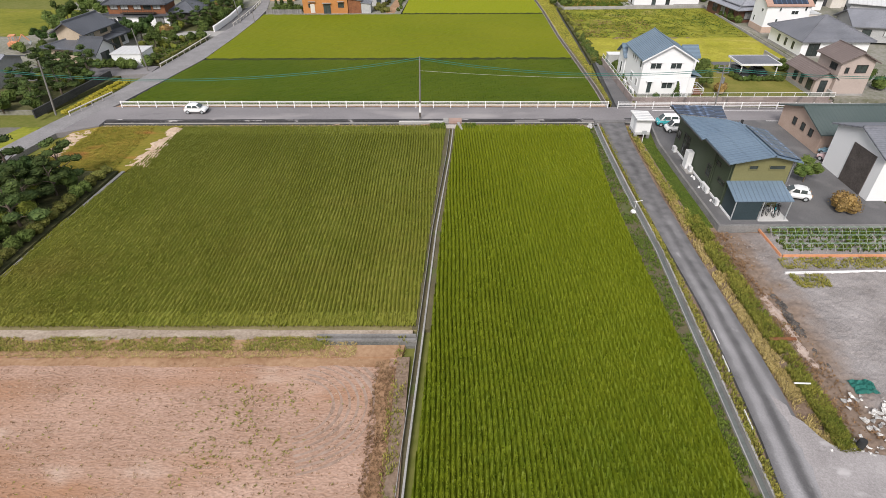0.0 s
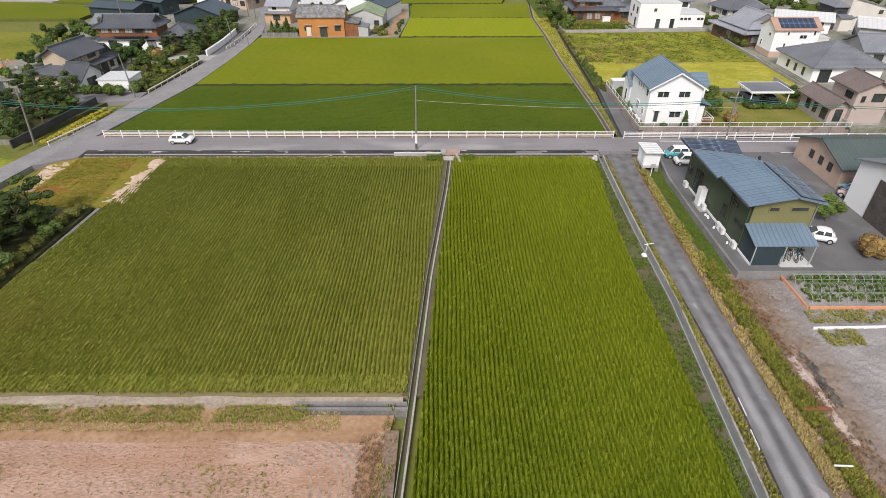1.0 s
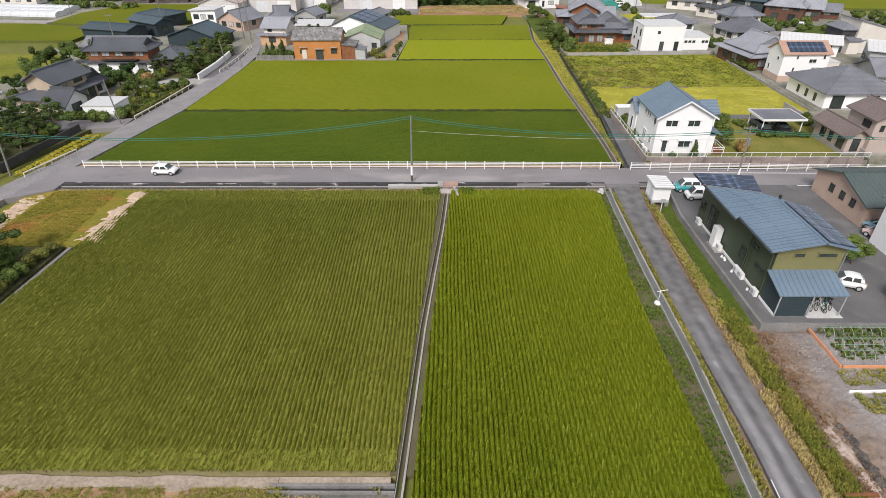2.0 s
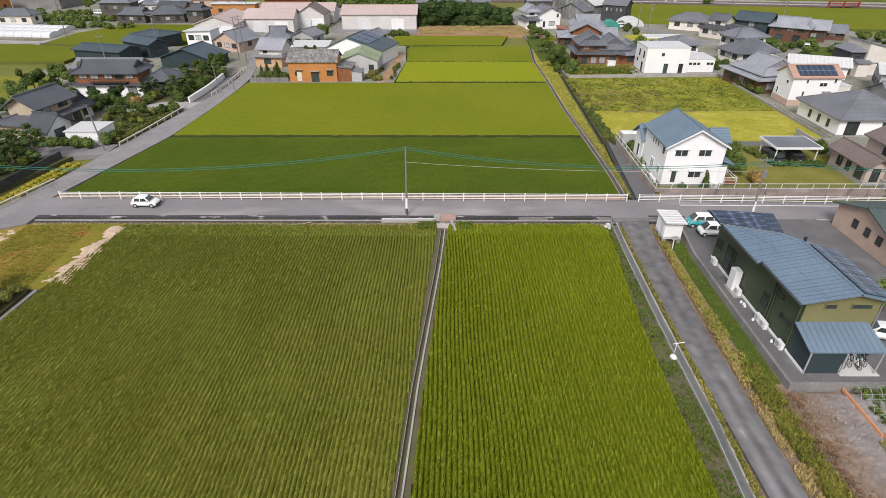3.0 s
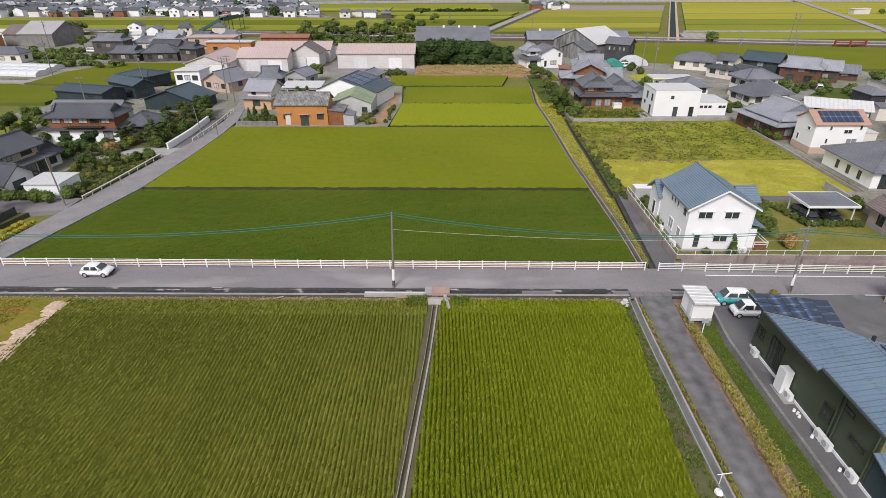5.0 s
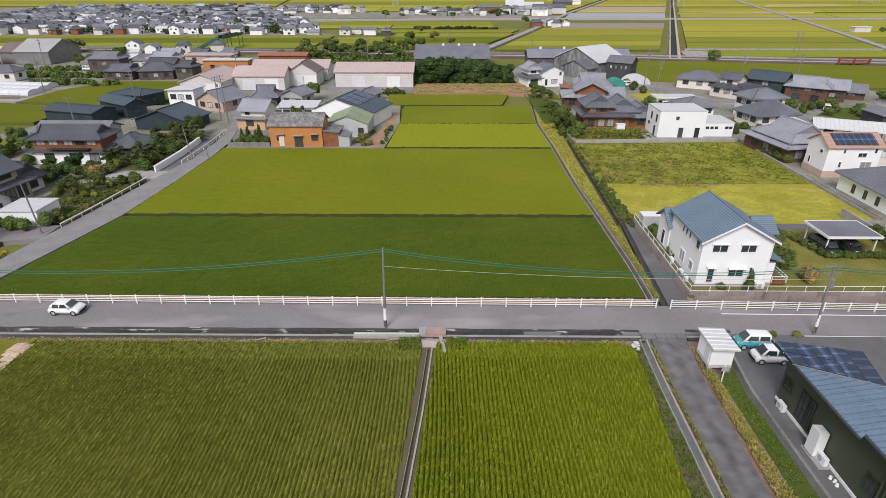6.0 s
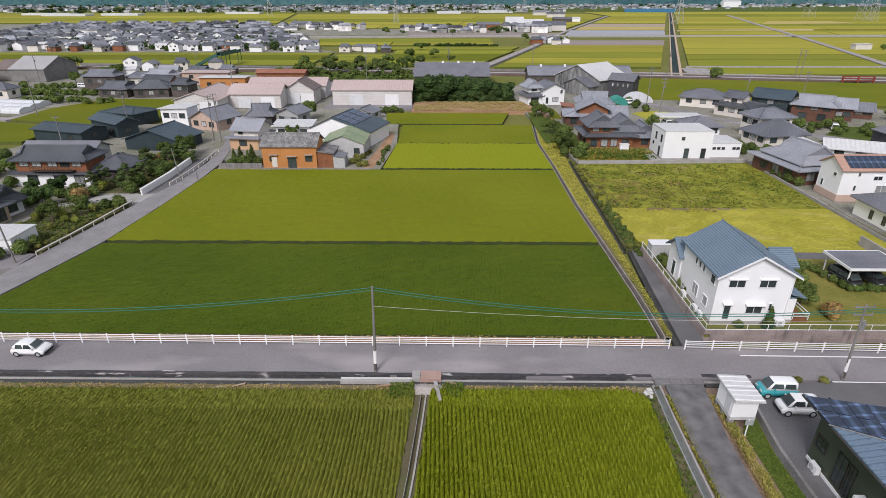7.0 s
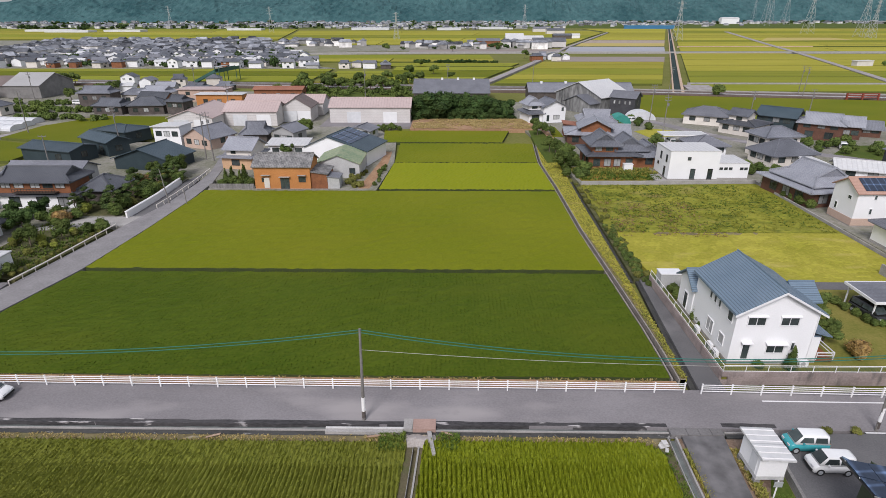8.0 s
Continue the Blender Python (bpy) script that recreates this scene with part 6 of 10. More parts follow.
# retaining wall with block courses and a white mesh fence on top
bw = thing("retaining_wall", "stained grey concrete block retaining wall", "wall")
bw["kind"] = "structure"
blk = bmesh.new()
box(blk, 0, 1.89, 0, 0.2, 0, 0.43)
blk = finish("block", blk, patched(mat("stained_block", (0.23, 0.18, 0.165), (0.36, 0.30, 0.28), 0.9, 0.5, 6, 0.3, piece=0.12), (0.11, 0.10, 0.095), 0.9, 0.55, 0.75, (1, 1, 0.3), 6))
for k in range(3):
    for i in range(15):
        ob = part("block", blk, None, bw)
        ob.matrix_basis = pose(27.8 + 1.9 * i + 0.6 * (k % 2), 74.15, -0.15 + 0.44 * k)
    for i in range(10):
        ob = part("block", blk, None, bw)
        ob.matrix_basis = pose(27.98 + 0.01 * i, 74.4 + 1.9 * i, -0.15 + 0.44 * k, 0, 0, 90)


def mesh_fence(pts, z, hgt, label, net="teal"):
    """Posts, two rails and wire infill along a line of (x, y)."""
    e = thing("fence", label, "fence")
    for (x0, y0), (x1, y1) in zip(pts, pts[1:]):
        L = math.hypot(x1 - x0, y1 - y0)
        k = max(1, round(L / 2.0))
        for i in range(k + 1):
            t = i / k
            bm = bmesh.new()
            x, y = x0 + (x1 - x0) * t, y0 + (y1 - y0) * t
            rod(bm, (x, y, z), (x, y, z + hgt), 0.035)
            part("post", bm, M["pipe"], e)
        for zz in (0.08, hgt):
            bm = bmesh.new()
            rod(bm, (x0, y0, z + zz), (x1, y1, z + zz), 0.03)
            part("top_rail" if zz > 0.5 else "bottom_rail", bm, M["pipe"], e)
        bm = bmesh.new()
        for zz in (0.2, 0.32, 0.44, 0.56):
            rod(bm, (x0, y0, z + zz), (x1, y1, z + zz), 0.008, 0.008, 3)
        for i in range(int(L / 0.13)):
            t = i * 0.13 / L
            x, y = x0 + (x1 - x0) * t, y0 + (y1 - y0) * t
            rod(bm, (x, y, z + 0.08), (x, y, z + hgt), 0.008, 0.008, 3)
        part("wire_infill", bm, M["footbridge_green"], e, "green wire mesh")
    return e


mesh_fence([(28.0, 93.4), (27.9, 74.25), (57.0, 74.25)], 1.16, 0.66, "white-railed mesh fence with green wire on a retaining wall")

# ---- houses of the hamlet to the east ----
h = house("house", "beige two-storey house with a brown slate roof")
volume(h, 57.3, 62.0, 75.8, 81.2, 0.8, 4.95, "gy", 1.15, 0.5, "dusty_wall", "brown", 0.15, [("S", 60.3, 4.7, 1.5, 1.0), ("W", 77.4, 4.7, 1.4, 0.8), ("S", 58.3, 4.5, 0.4, 0.7)], "bronze", 0.3)
volume(h, 54.9, 57.25, 76.4, 83.6, 0.8, 2.55, "gy", 0.8, 0.6, "dusty_wall", "brown", 0.15, [("S", 56.1, 2.0, 0.9, 1.6), ("W", 77.6, 2.0, 1.2, 1.5), ("W", 79.8, 2.0, 0.7, 1.2), ("W", 81.6, 2.0, 0.9, 1.2)], "bronze", 0.3)
h = house("house", "white bungalow with a grey slate hip roof")
volume(h, 62.4, 74.0, 94.4, 105.5, 0.8, 2.9, "hip", 2.6, 0.6, "white", "slate", 0.16, [("W", 97, 2.2, 0.5, 1.1), ("W", 99.5, 2.2, 0.5, 1.1), ("W", 102, 2.2, 0.5, 1.1), ("S", 64.5, 2.1, 1.8, 2.0), ("S", 70, 2.1, 1.8, 1.8)], "bronze", 0.3)
h = house("house", "cream two-storey house with a salmon roof carrying solar panels")
volume(h, 64.4, 73.0, 112.4, 117.8, 0.5, 5.0, "gx", 1.5, 0.35, "white", "pink_tile", 0.12, [("S", 70.0, 4.2, 1.3, 0.6), ("S", 72.0, 5.0, 0.4, 0.9), ("S", 67.0, 4.8, 0.35, 0.6), ("S", 66.8, 2.6, 0.35, 0.8), ("W", 114, 4.4, 0.7, 0.5), ("W", 116.5, 2.4, 0.5, 1.0), ("S", 71.0, 2.2, 1.7, 1.6, "curtain")], "trim", 0.8)
bm = bmesh.new()
solid(bm, [[(x, 112.5, 5.78), (x, 114.8, 7.06), (x, 114.8, 7.14), (x, 112.5, 5.86)] for x in (65.4, 72.2)])
part("solar_panel", bm, R["solar"], h, "row of dark blue solar panels")
bm = bmesh.new()
box(bm, 64.33, 73.06, 112.33, 117.86, 0.4, 1.5)
part("base_band", bm, M["beige_wall"], h, "pinkish tiled base band")
volume(h, 73.05, 75.6, 113.0, 117.0, 0.5, 3.2, "flat", 0, 0.1, "cream", "white")
h = house("house", "low timber house with broad silvery tile roofs", at=pose(63.0, 120.6, 0, 0, 0, 9))
volume(h, 0, 10.4, 0, 11.6, 0.3, 2.7, "hip", 0.9, 0.9, "dark_timber", "pale_tile", 0.22, [("S", 2.4, 1.7, 1.6, 1.4, "curtain"), ("S", 6, 1.7, 1.6, 1.4), ("W", 2.5, 1.7, 1.6, 1.4), ("W", 5.5, 1.7, 1.6, 1.4, "curtain"), ("W", 8.6, 1.7, 1.6, 1.4)])
volume(h, 1.4, 9.0, 1.2, 10.2, 3.2, 0.8, "iri", 2.1, 0.9, "dark_timber", "pale_tile", 0.26)
h = house("house", "modern white house with a charcoal corner block")
volume(h, 93.0, 102.0, 135.6, 143.0, 0.3, 4.6, "sx", -2.2, 0.25, "cream", "slate", 0, [("S", 100.2, 4.2, 0.8, 0.7)])
volume(h, 90.0, 92.95, 136.2, 142.4, 0.3, 5.0, "hip", 0.9, 0.4, "dark_wall", "slate", 0, [("S", 91.4, 3.9, 0.9, 0.7)])
volume(h, 91.0, 93.6, 134.4, 136.15, 0.3, 2.7, "sy", 0.6, 0.3, "cream", "slate", 0)
h = house("house", "white cube-shaped modern house with a flat roof")
volume(h, 45.6, 55.0, 136.4, 144.0, 0.5, 5.4, "flat", 0, 0.05, "white", "white", 0, [("S", 49.2, 4.6, 0.5, 0.5), ("W", 138, 4.3, 0.6, 1.3), ("W", 141, 4.3, 0.6, 1.3), ("S", 50.2, 1.6, 0.8, 2.0), ("S", 53.5, 1.6, 0.8, 2.0), ("W", 138.5, 1.6, 0.7, 2.0), ("W", 142, 2.6, 0.6, 0.5)], "bronze", 0.2)
volume(h, 55.05, 61.2, 137.2, 144.0, 0.5, 2.9, "flat", 0, 0.05, "white", "white", 0, [("S", x, 2.5, 0.5, 0.35) for x in (55.9, 56.8, 57.7, 59.8, 60.6)], "bronze", 0.2)
slab("terrace", [(43.4, 136.0), (45.5, 136.0), (45.5, 141), (43.4, 140)], 0.2, 0.5, M["concrete"], "pale concrete terrace beside the white house", "terrace")
h = house("house", "orange-brown timber house with stacked dark tile roofs")
volume(h, 32.6, 42.4, 145.2, 153.6, 0.3, 2.8, "hip", 0.8, 0.9, "timber", "dark_tile", 0.22, [("S", x, 1.6, 1.3, 1.5, g) for x, g in ((34.2, "glass"), (36.4, "curtain"), (38.4, "curtain"), (40.8, "glass"))] + [("W", 147, 1.6, 1.4, 1.5), ("W", 150, 1.6, 1.4, 1.5)])
volume(h, 33.4, 38.6, 146.2, 152.8, 3.4, 1.8, "iri", 1.7, 0.8, "timber", "tile", 0.26, [("S", 34.6, 4.3, 1.3, 1.0, "curtain"), ("S", 36.8, 4.3, 1.3, 1.0)])
volume(h, 38.7, 44.4, 146.8, 154.2, 3.2, 0.9, "iri", 1.9, 0.8, "old_wood", "tile", 0.26)
volume(h, 42.45, 48.4, 146.0, 152.6, 0.3, 2.7, "iri", 1.8, 0.8, "timber", "tile", 0.24, [("S", 45.2, 1.7, 1.4, 1.3, "glass"), ("S", 47.3, 1.7, 0.8, 0.8)])
tk = thing("tank", "white plastic water tank before the timber house", "tank", at=pose(40.3, 144.0, 0.28))
bm = bmesh.new()
box(bm, -0.9, 0.9, -0.6, 0.6, 0, 1.3)
bmesh.ops.bevel(bm, geom=bm.edges[:], offset=0.08, segments=2, affect="EDGES")
part("body", bm, M["pipe"], tk)
bm = bmesh.new()
box(bm, -0.95, 0.95, -0.65, 0.65, 1.3, 1.4)
part("lid", bm, M["trim"], tk)
h = house("house", "timber house with layered grey tile gables", at=pose(32.4, 167.2, 0, 0, 0, -8))
volume(h, 0, 10.4, 0, 8.0, 0.3, 2.7, "hip", 0.9, 0.8, "dark_timber", "pale_tile", 0.24, [("S", 2, 1.7, 1.5, 1.3), ("S", 6, 1.7, 1.5, 1.3)])
volume(h, 3.2, 10.2, 1.0, 7.4, 3.2, 1.3, "gy", 1.7, 0.8, "timber", "pale_tile", 0.24)
volume(h, 10.45, 14.6, 1.5, 8.5, 0.3, 2.8, "gx", 1.4, 0.7, "cream", "pale_tile", 0.22, [("S", 12, 1.7, 1.5, 1.3)])
h = house("house", "two-storey house with pale grey tile roof", at=pose(37.6, 177.0, 0, 0, 0, -6))
volume(h, 0, 8.4, 0, 7.0, 0.3, 4.2, "iri", 2.0, 0.8, "old_wood", "pale_tile", 0.24, [("S", 3, 2.6, 1.5, 1.2), ("S", 6, 2.6, 1.5, 1.2)])
volume(h, -4.0, -0.05, 0.4, 5.0, 0.3, 2.6, "sx", -0.5, 0.4, "rust_wall", "rust", 0.0)
h = house("house", "white gabled house with grey tile roof", at=pose(30.4, 194.8, 0, 0, 0, 14))
volume(h, 0.6, 7.4, 0, 7.6, 0.4, 4.6, "gy", 1.6, 0.55, "white", "tile", 0.22, [("S", 4.6, 2.0, 1.8, 1.1, "curtain"), ("S", 2.0, 1.8, 0.6, 1.6), ("S", 6.4, 4.2, 0.5, 0.9), ("W", 3, 2.0, 1.2, 1.0)])
volume(h, -3.6, 0.55, 0.6, 8.0, 0.4, 2.8, "hip", 0.8, 0.7, "white", "tile", 0.22, [("S", -1.6, 1.9, 2.2, 1.5)])
volume(h, -3.2, 0.5, 1.8, 7.4, 4.0, 1.7, "iri", 1.4, 0.7, "white", "pale_tile", 0.22, [("S", -1.5, 4.9, 1.5, 1.0)])
h = house("hall", "large hall with a broad pale metal roof", "hall", at=pose(40.5, 229.0, 0, 0, 0, -52))
volume(h, 0, 19.0, 0, 15.0, 0.3, 4.6, "gy", 4.0, 0.45, "stained_wall", "white", 0)
volume(h, 8.0, 18.6, -5.0, -0.05, 0.3, 3.0, "gy", 2.2, 0.4, "stained_wall", "slate", 0)
h = house("long_shed", "long low shed with a dark corrugated roof", "shed")
volume(h, 33.0, 71.0, 241.5, 252.0, 0.2, 3.0, "gx", 2.4, 0.4, "old_wood", "slate", 0.3)
h = house("long_shed", "long low shed with a dark corrugated roof", "shed")
volume(h, -9.4, 18.4, 241.0, 260.0, 0.2, 2.6, "gx", 3.6, 0.4, "old_wood", "slate", 0.3)
for x in (1, 7, 13, 38, 47, 62):
    rv = thing("roof_vent", "small white ridge vent on a shed roof", "vent", "roof vents", pose(x, 250.5 if x < 30 else 246.75, 6.7 if x < 30 else 5.9))
    bm = bmesh.new()
    box(bm, -0.4, 0.4, -0.4, 0.4, -0.5, 0.5)
    part("case", bm, M["trim"], rv)
h = house("barn", "charcoal clad barn with two storeys", "barn", at=pose(54.4, 211.6, 0, 0, 0, -34))
volume(h, 0, 7.8, 0, 6.0, 0.3, 5.4, "gx", 1.5, 0.4, "dark_wall", "slate", 0.1, [("S", x, 4.2, 0.5, 1.0, "curtain") for x in (1.4, 3.0, 4.8, 6.2)] + [("E", 3, 4.0, 0.5, 1.6, "curtain")])
for args in (
    ("white bungalow with grey hip roof", 79.0, 196.6, 12.0, 8.6, -30, 2.8, "hip", 1.7, "cream", "slate"),
    ("cream house with dark tile roof and a low storey", 82.6, 182.6, 9.0, 9.0, -52, 2.7, "hip", 1.0, "cream", "dark_tile"),
    ("dark teal two-storey house with blue metal roof", 92.6, 184.6, 9.0, 8.0, -42, 4.6, "gx", 1.6, "navy_wall", "navy"),
    ("red-brown timber house with grey tile roof", 98.4, 175.6, 9.6, 6.4, -36, 4.3, "iri", 1.9, "dark_timber", "pale_tile"),
    ("timber house wing with silvery tile roof", 106.0, 177.6, 6.4, 6.0, -30, 3.4, "gx", 1.7, "dark_timber", "pale_tile"),
    ("low timber annex with grey tile roof", 112.4, 179.6, 6.4, 5.0, -24, 2.2, "gx", 1.4, "dark_timber", "tile"),
    ("cream two-storey house with grey hip roof", 76.4, 157.4, 8.2, 6.0, 8, 4.9, "hip", 1.4, "cream", "tile"),
    ("cream bungalow with grey hip roof", 74.6, 150.2, 10.0, 7.2, 12, 2.8, "hip", 2.1, "cream", "tile"),
    ("white two-storey house with blue-grey hip roof", 57.9, 150.4, 6.6, 6.4, 0, 4.4, "hip", 1.3, "white", "slate"),
    ("long white shed with a pale roof", 83.4, 136.4, 11.0, 5.0, -24, 2.7, "gx", 1.0, "white", "white"),
    ("grey bungalow beside the slope", 84.0, 107.5, 12.0, 8.0, -10, 3.0, "gx", 1.8, "grey_wall", "slate"),
    ("pale grey-blue workshop with a low pale roof", 93.6, 119.2, 15.0, 9.0, -28, 4.0, "gx", 0.9, "grey_wall", "white"),
):
    lab, cx, cy, w, d, turn, hh, rf, rise, wl, rl = args
    h = house("house", lab, at=pose(cx, cy, 0, 0, 0, turn))
    two = hh > 4
    z0 = 0.7 if cy < 130 else 0.3
    ws = [(sd, (w if sd == "S" else d) * f, z0 + (1.7 if not two else 3.6), 1.5, 1.1, gl) for sd in ("S", "W") for f, gl in ((-0.3, "glass"), (0.02, "curtain"), (0.3, "glass"))] + ([("S", w * f, z0 + 1.4, 1.7, 1.5, "glass") for f in (-0.22, 0.22)] if two else [])
    volume(h, -w / 2, w / 2, -d / 2, d / 2, z0, hh, rf, rise, 0.65, wl, rl, 0.2, ws)
h = house("house", "upper storey block of a cream house", at=pose(82.0, 183.4, 0, 0, 0, -52))
volume(h, -2.4, 2.4, -2.2, 2.2, 3.4, 1.7, "gx", 1.1, 0.6, "cream", "dark_tile", 0.2, [("S", 0.3, 4.3, 1.4, 0.9)])


def carport(x0, x1, y0, y1, z, hgt, roofing, label):
    e = thing("carport", label, "carport")
    bm = bmesh.new()
    box(bm, x0, x1, y0, y1, z + hgt, z + hgt + 0.12)
    part("roof", bm, R[roofing], e)
    for nm, q in (("edge_beam", (x0 - 0.1, x1 + 0.1, y0 - 0.12, y0, z + hgt - 0.12, z + hgt + 0.16)), ("edge_beam", (x0 - 0.1, x1 + 0.1, y1, y1 + 0.12, z + hgt - 0.12, z + hgt + 0.16)), ("edge_beam", (x0 - 0.12, x0, y0, y1, z + hgt - 0.12, z + hgt + 0.16)), ("edge_beam", (x1, x1 + 0.12, y0, y1, z + hgt - 0.12, z + hgt + 0.16))):
        bm = bmesh.new()
        box(bm, *q)
        part(nm, bm, M["trim"], e)
    for x in (x0 + 0.3, x1 - 0.3):
        for y in (y0 + 0.3, y1 - 0.3):
            bm = bmesh.new()
            box(bm, x - 0.06, x + 0.06, y - 0.06, y + 0.06, z, z + hgt)
            part("post", bm, M["trim"], e)


carport(47.2, 53.4, 83.6, 88.2, 0.6, 2.3, "slate", "carport with a grey flat roof and white edges")
carport(55.5, 66.0, 166.5, 171.0, 0.3, 2.5, "white", "long white carport in the hamlet")
carport(75.5, 78.0, 139.5, 145.5, 0.3, 2.4, "white", "small pale flat-roofed carport in a yard")
for x, y, sx, m_, lab in ((61.5, 203.0, 4.0, "plastic", "white curved storage tent"), (53.5, 196.5, 2.6, "teal_net", "green tarpaulin storage tent")):
    tn = thing("storage_tent", lab, "tent", at=pose(x, y, 0.3))
    bm = bmesh.new()
    solid(bm, [[(sx * math.cos(t), yy, 2.6 * math.sin(t)) for t in [math.pi * i / 10 for i in range(11)]] for yy in (-2.5, 2.5)])
    part("cover", bm, M[m_], tn)

# ---- green hall with the blue roof ----
h = house("hall", "olive-green clad hall with a steel-blue metal roof", "hall")
# the north end is cut off aslant, parallel to the plot's edge
X0, X1, Y0, Z0, XR, ZR = 28.75, 34.3, 44.95, 0.5, 31.92, 6.45
kW, kE = 0.195, 0.24
wz = lambda x: ZR - kW * (XR - x) if x < XR else ZR - kE * (x - XR)
FOOT = [(X0, Y0), (X1, Y0), (X1, 51.4), (XR - 0.2, 51.9), (X0, 59.2)]
bm = bmesh.new()
low, top = [bm.verts.new((x, y, Z0)) for x, y in FOOT], [bm.verts.new((x, y, wz(x) - 0.02)) for x, y in FOOT]
crest = bm.verts.new((XR, Y0, ZR - 0.02))
for a, b in ((1, 2), (2, 3), (3, 4), (4, 0)):
    bm.faces.new((low[a], low[b], top[b], top[a]))
bm.faces.new((low[0], low[1], top[1], crest, top[0]))
bm.faces.new((top[0], crest, top[3], top[4])), bm.faces.new((crest, top[1], top[2], top[3])), bm.faces.new(low)
part("wall", bm, M["olive_wall"], h)
bm = bmesh.new()
solid(bm, [[(X0 + 0.03, y, Z0), (X1 - 0.03, y, Z0), (X1 - 0.03, y, wz(X1) - 0.05), (XR, y, ZR - 0.1), (X0 + 0.03, y, wz(X0) - 0.05)] for y in (Y0 - 0.05, Y0 - 0.01)])
part("gable_wall", bm, M["olive_gold"], h, "olive-gold clad gable wall")


def sheet(pts, thick=0.12):
    bm = bmesh.new()
    solid(bm, [[(x, y, z) for x, y, z in pts], [(x, y, z + thick) for x, y, z in pts]])
    return bm


YS, xs, xn, xe = 44.2, 27.8, 27.4, 34.8
STEP = 50.2
P = lambda x, y: (x, y, wz(x) + 0.03)
part("roof", sheet([P(xs, YS), P(XR, YS), P(XR, 52.2), P(xs, STEP)]), R["blue_plain"], h)
part("roof", sheet([P(xn, STEP - 0.3), P(XR - 0.02, 52.22), P(xn, 59.7)], 0.1), R["blue_plain"], h)
part("roof", sheet([P(XR + 0.02, YS), P(xe, YS), P(xe, 51.6), P(XR + 0.02, 52.2)]), R["blue_plain"], h)
rib = bmesh.new()
box(rib, 0, 1.0, -0.022, 0.022, 0, 0.05)
rib = finish("roof_rib", rib, R["blue_plain"])
slope = math.degrees(math.atan(kW))
for i in range(50):
    y = YS + 0.2 + 0.31 * i
    xa = xs if y < STEP else xn
    xb = XR if y < 52.2 else XR + (xn - XR) * (y - 52.2) / 7.5
    if xb - xa > 0.3:
        ob = part("roof_rib", rib, None, h)
        ob.matrix_basis = pose(xa, y, wz(xa) + 0.12, 0, -slope, 0) @ Matrix.Diagonal(((xb - xa) / math.cos(radians(slope)), 1, 1, 1))
# solar panels: a rack along the slanting edge, and rows on the east slope
RACK = [Vector(p) for p in ((27.2, 56.7, 5.78), (31.2, 53.5, 6.5), (32.1, 57.1, 6.5), (27.3, 59.3, 5.78))]
on_rack = lambda u, v: (RACK[0] * (1 - u) + RACK[1] * u) * (1 - v) + (RACK[3] * (1 - u) + RACK[2] * u) * v
for v0, v1 in ((0.0, 0.485), (0.515, 1.0)):
    for f in range(5):
        part("solar_panel", sheet([on_rack(*q) for q in ((f / 5, v0), ((f + 0.97) / 5, v0), ((f + 0.97) / 5, v1), (f / 5, v1))], 0.05), R["solar"], h, "dark solar panel on a low rack")
for v in (0.0, 0.5, 1.0):
    bm = bmesh.new()
    rod(bm, on_rack(0, v) - Vector((0, 0, 0.06)), on_rack(1, v) - Vector((0, 0, 0.06)), 0.05)
    part("rack_rail", bm, M["steel"] if v else M["dark_steel"], h)
for u in (0.45, 0.97):
    bm = bmesh.new()
    rod(bm, on_rack(u, 0.97) - Vector((0, 0, 0.06)), (on_rack(u, 0.97).x, on_rack(u, 0.97).y, 0.45), 0.06)
    part("rack_leg", bm, M["steel"], h)
for k in range(5):
    y0 = 44.5 + 1.42 * k
    for x0, x1 in ((XR + 0.35, XR + 1.5), (XR + 1.55, xe - 0.08)):
        part("solar_panel", sheet([(x0, y0, wz(x0) + 0.22), (x1, y0, wz(x1) + 0.22), (x1, y0 + 1.34, wz(x1) + 0.22), (x0, y0 + 1.34, wz(x0) + 0.22)], 0.05), R["solar"], h, "dark solar panel on the east slope")
bm = bmesh.new()
rod(bm, (XR, YS, ZR + 0.15), (XR, 52.2, ZR + 0.15), 0.1)
part("ridge_cap", bm, R["blue_plain"], h)
bm = bmesh.new()
rod(bm, (XR + 0.1, 51.9, ZR + 0.1), (XR + 0.1, 51.9, ZR + 0.55), 0.13, 0.13, 10)
part("roof_vent", bm, M["rubber"], h, "black roof vent")
for x0, y0, y1 in ((xs, YS, STEP), (xn, STEP - 0.3, 59.7)):
    bm = bmesh.new()
    rod(bm, (x0 - 0.03, y0, wz(x0) - 0.02), (x0 - 0.03, y1, wz(x0) - 0.02), 0.07)
    part("gutter", bm, M["bronze"], h, "dark gutter along the eave")
for at, zc, w, wh in ((58.4, 2.5, 0.9, 0.9), (56.4, 2.2, 0.8, 2.3), (55.5, 2.2, 0.5, 2.3), (49.4, 2.4, 0.8, 1.2), (46.4, 2.7, 1.3, 0.35), (47.9, 4.0, 0.9, 0.3)):
    window(h, w, wh, pose(X0, at, zc, 0, 0, -90), "bronze")
for x, w in ((30.6, 0.8), (32.9, 1.5)):
    window(h, w, 0.38, pose(x, Y0 - 0.05, 5.05), "olive_gold", "glass", 0)
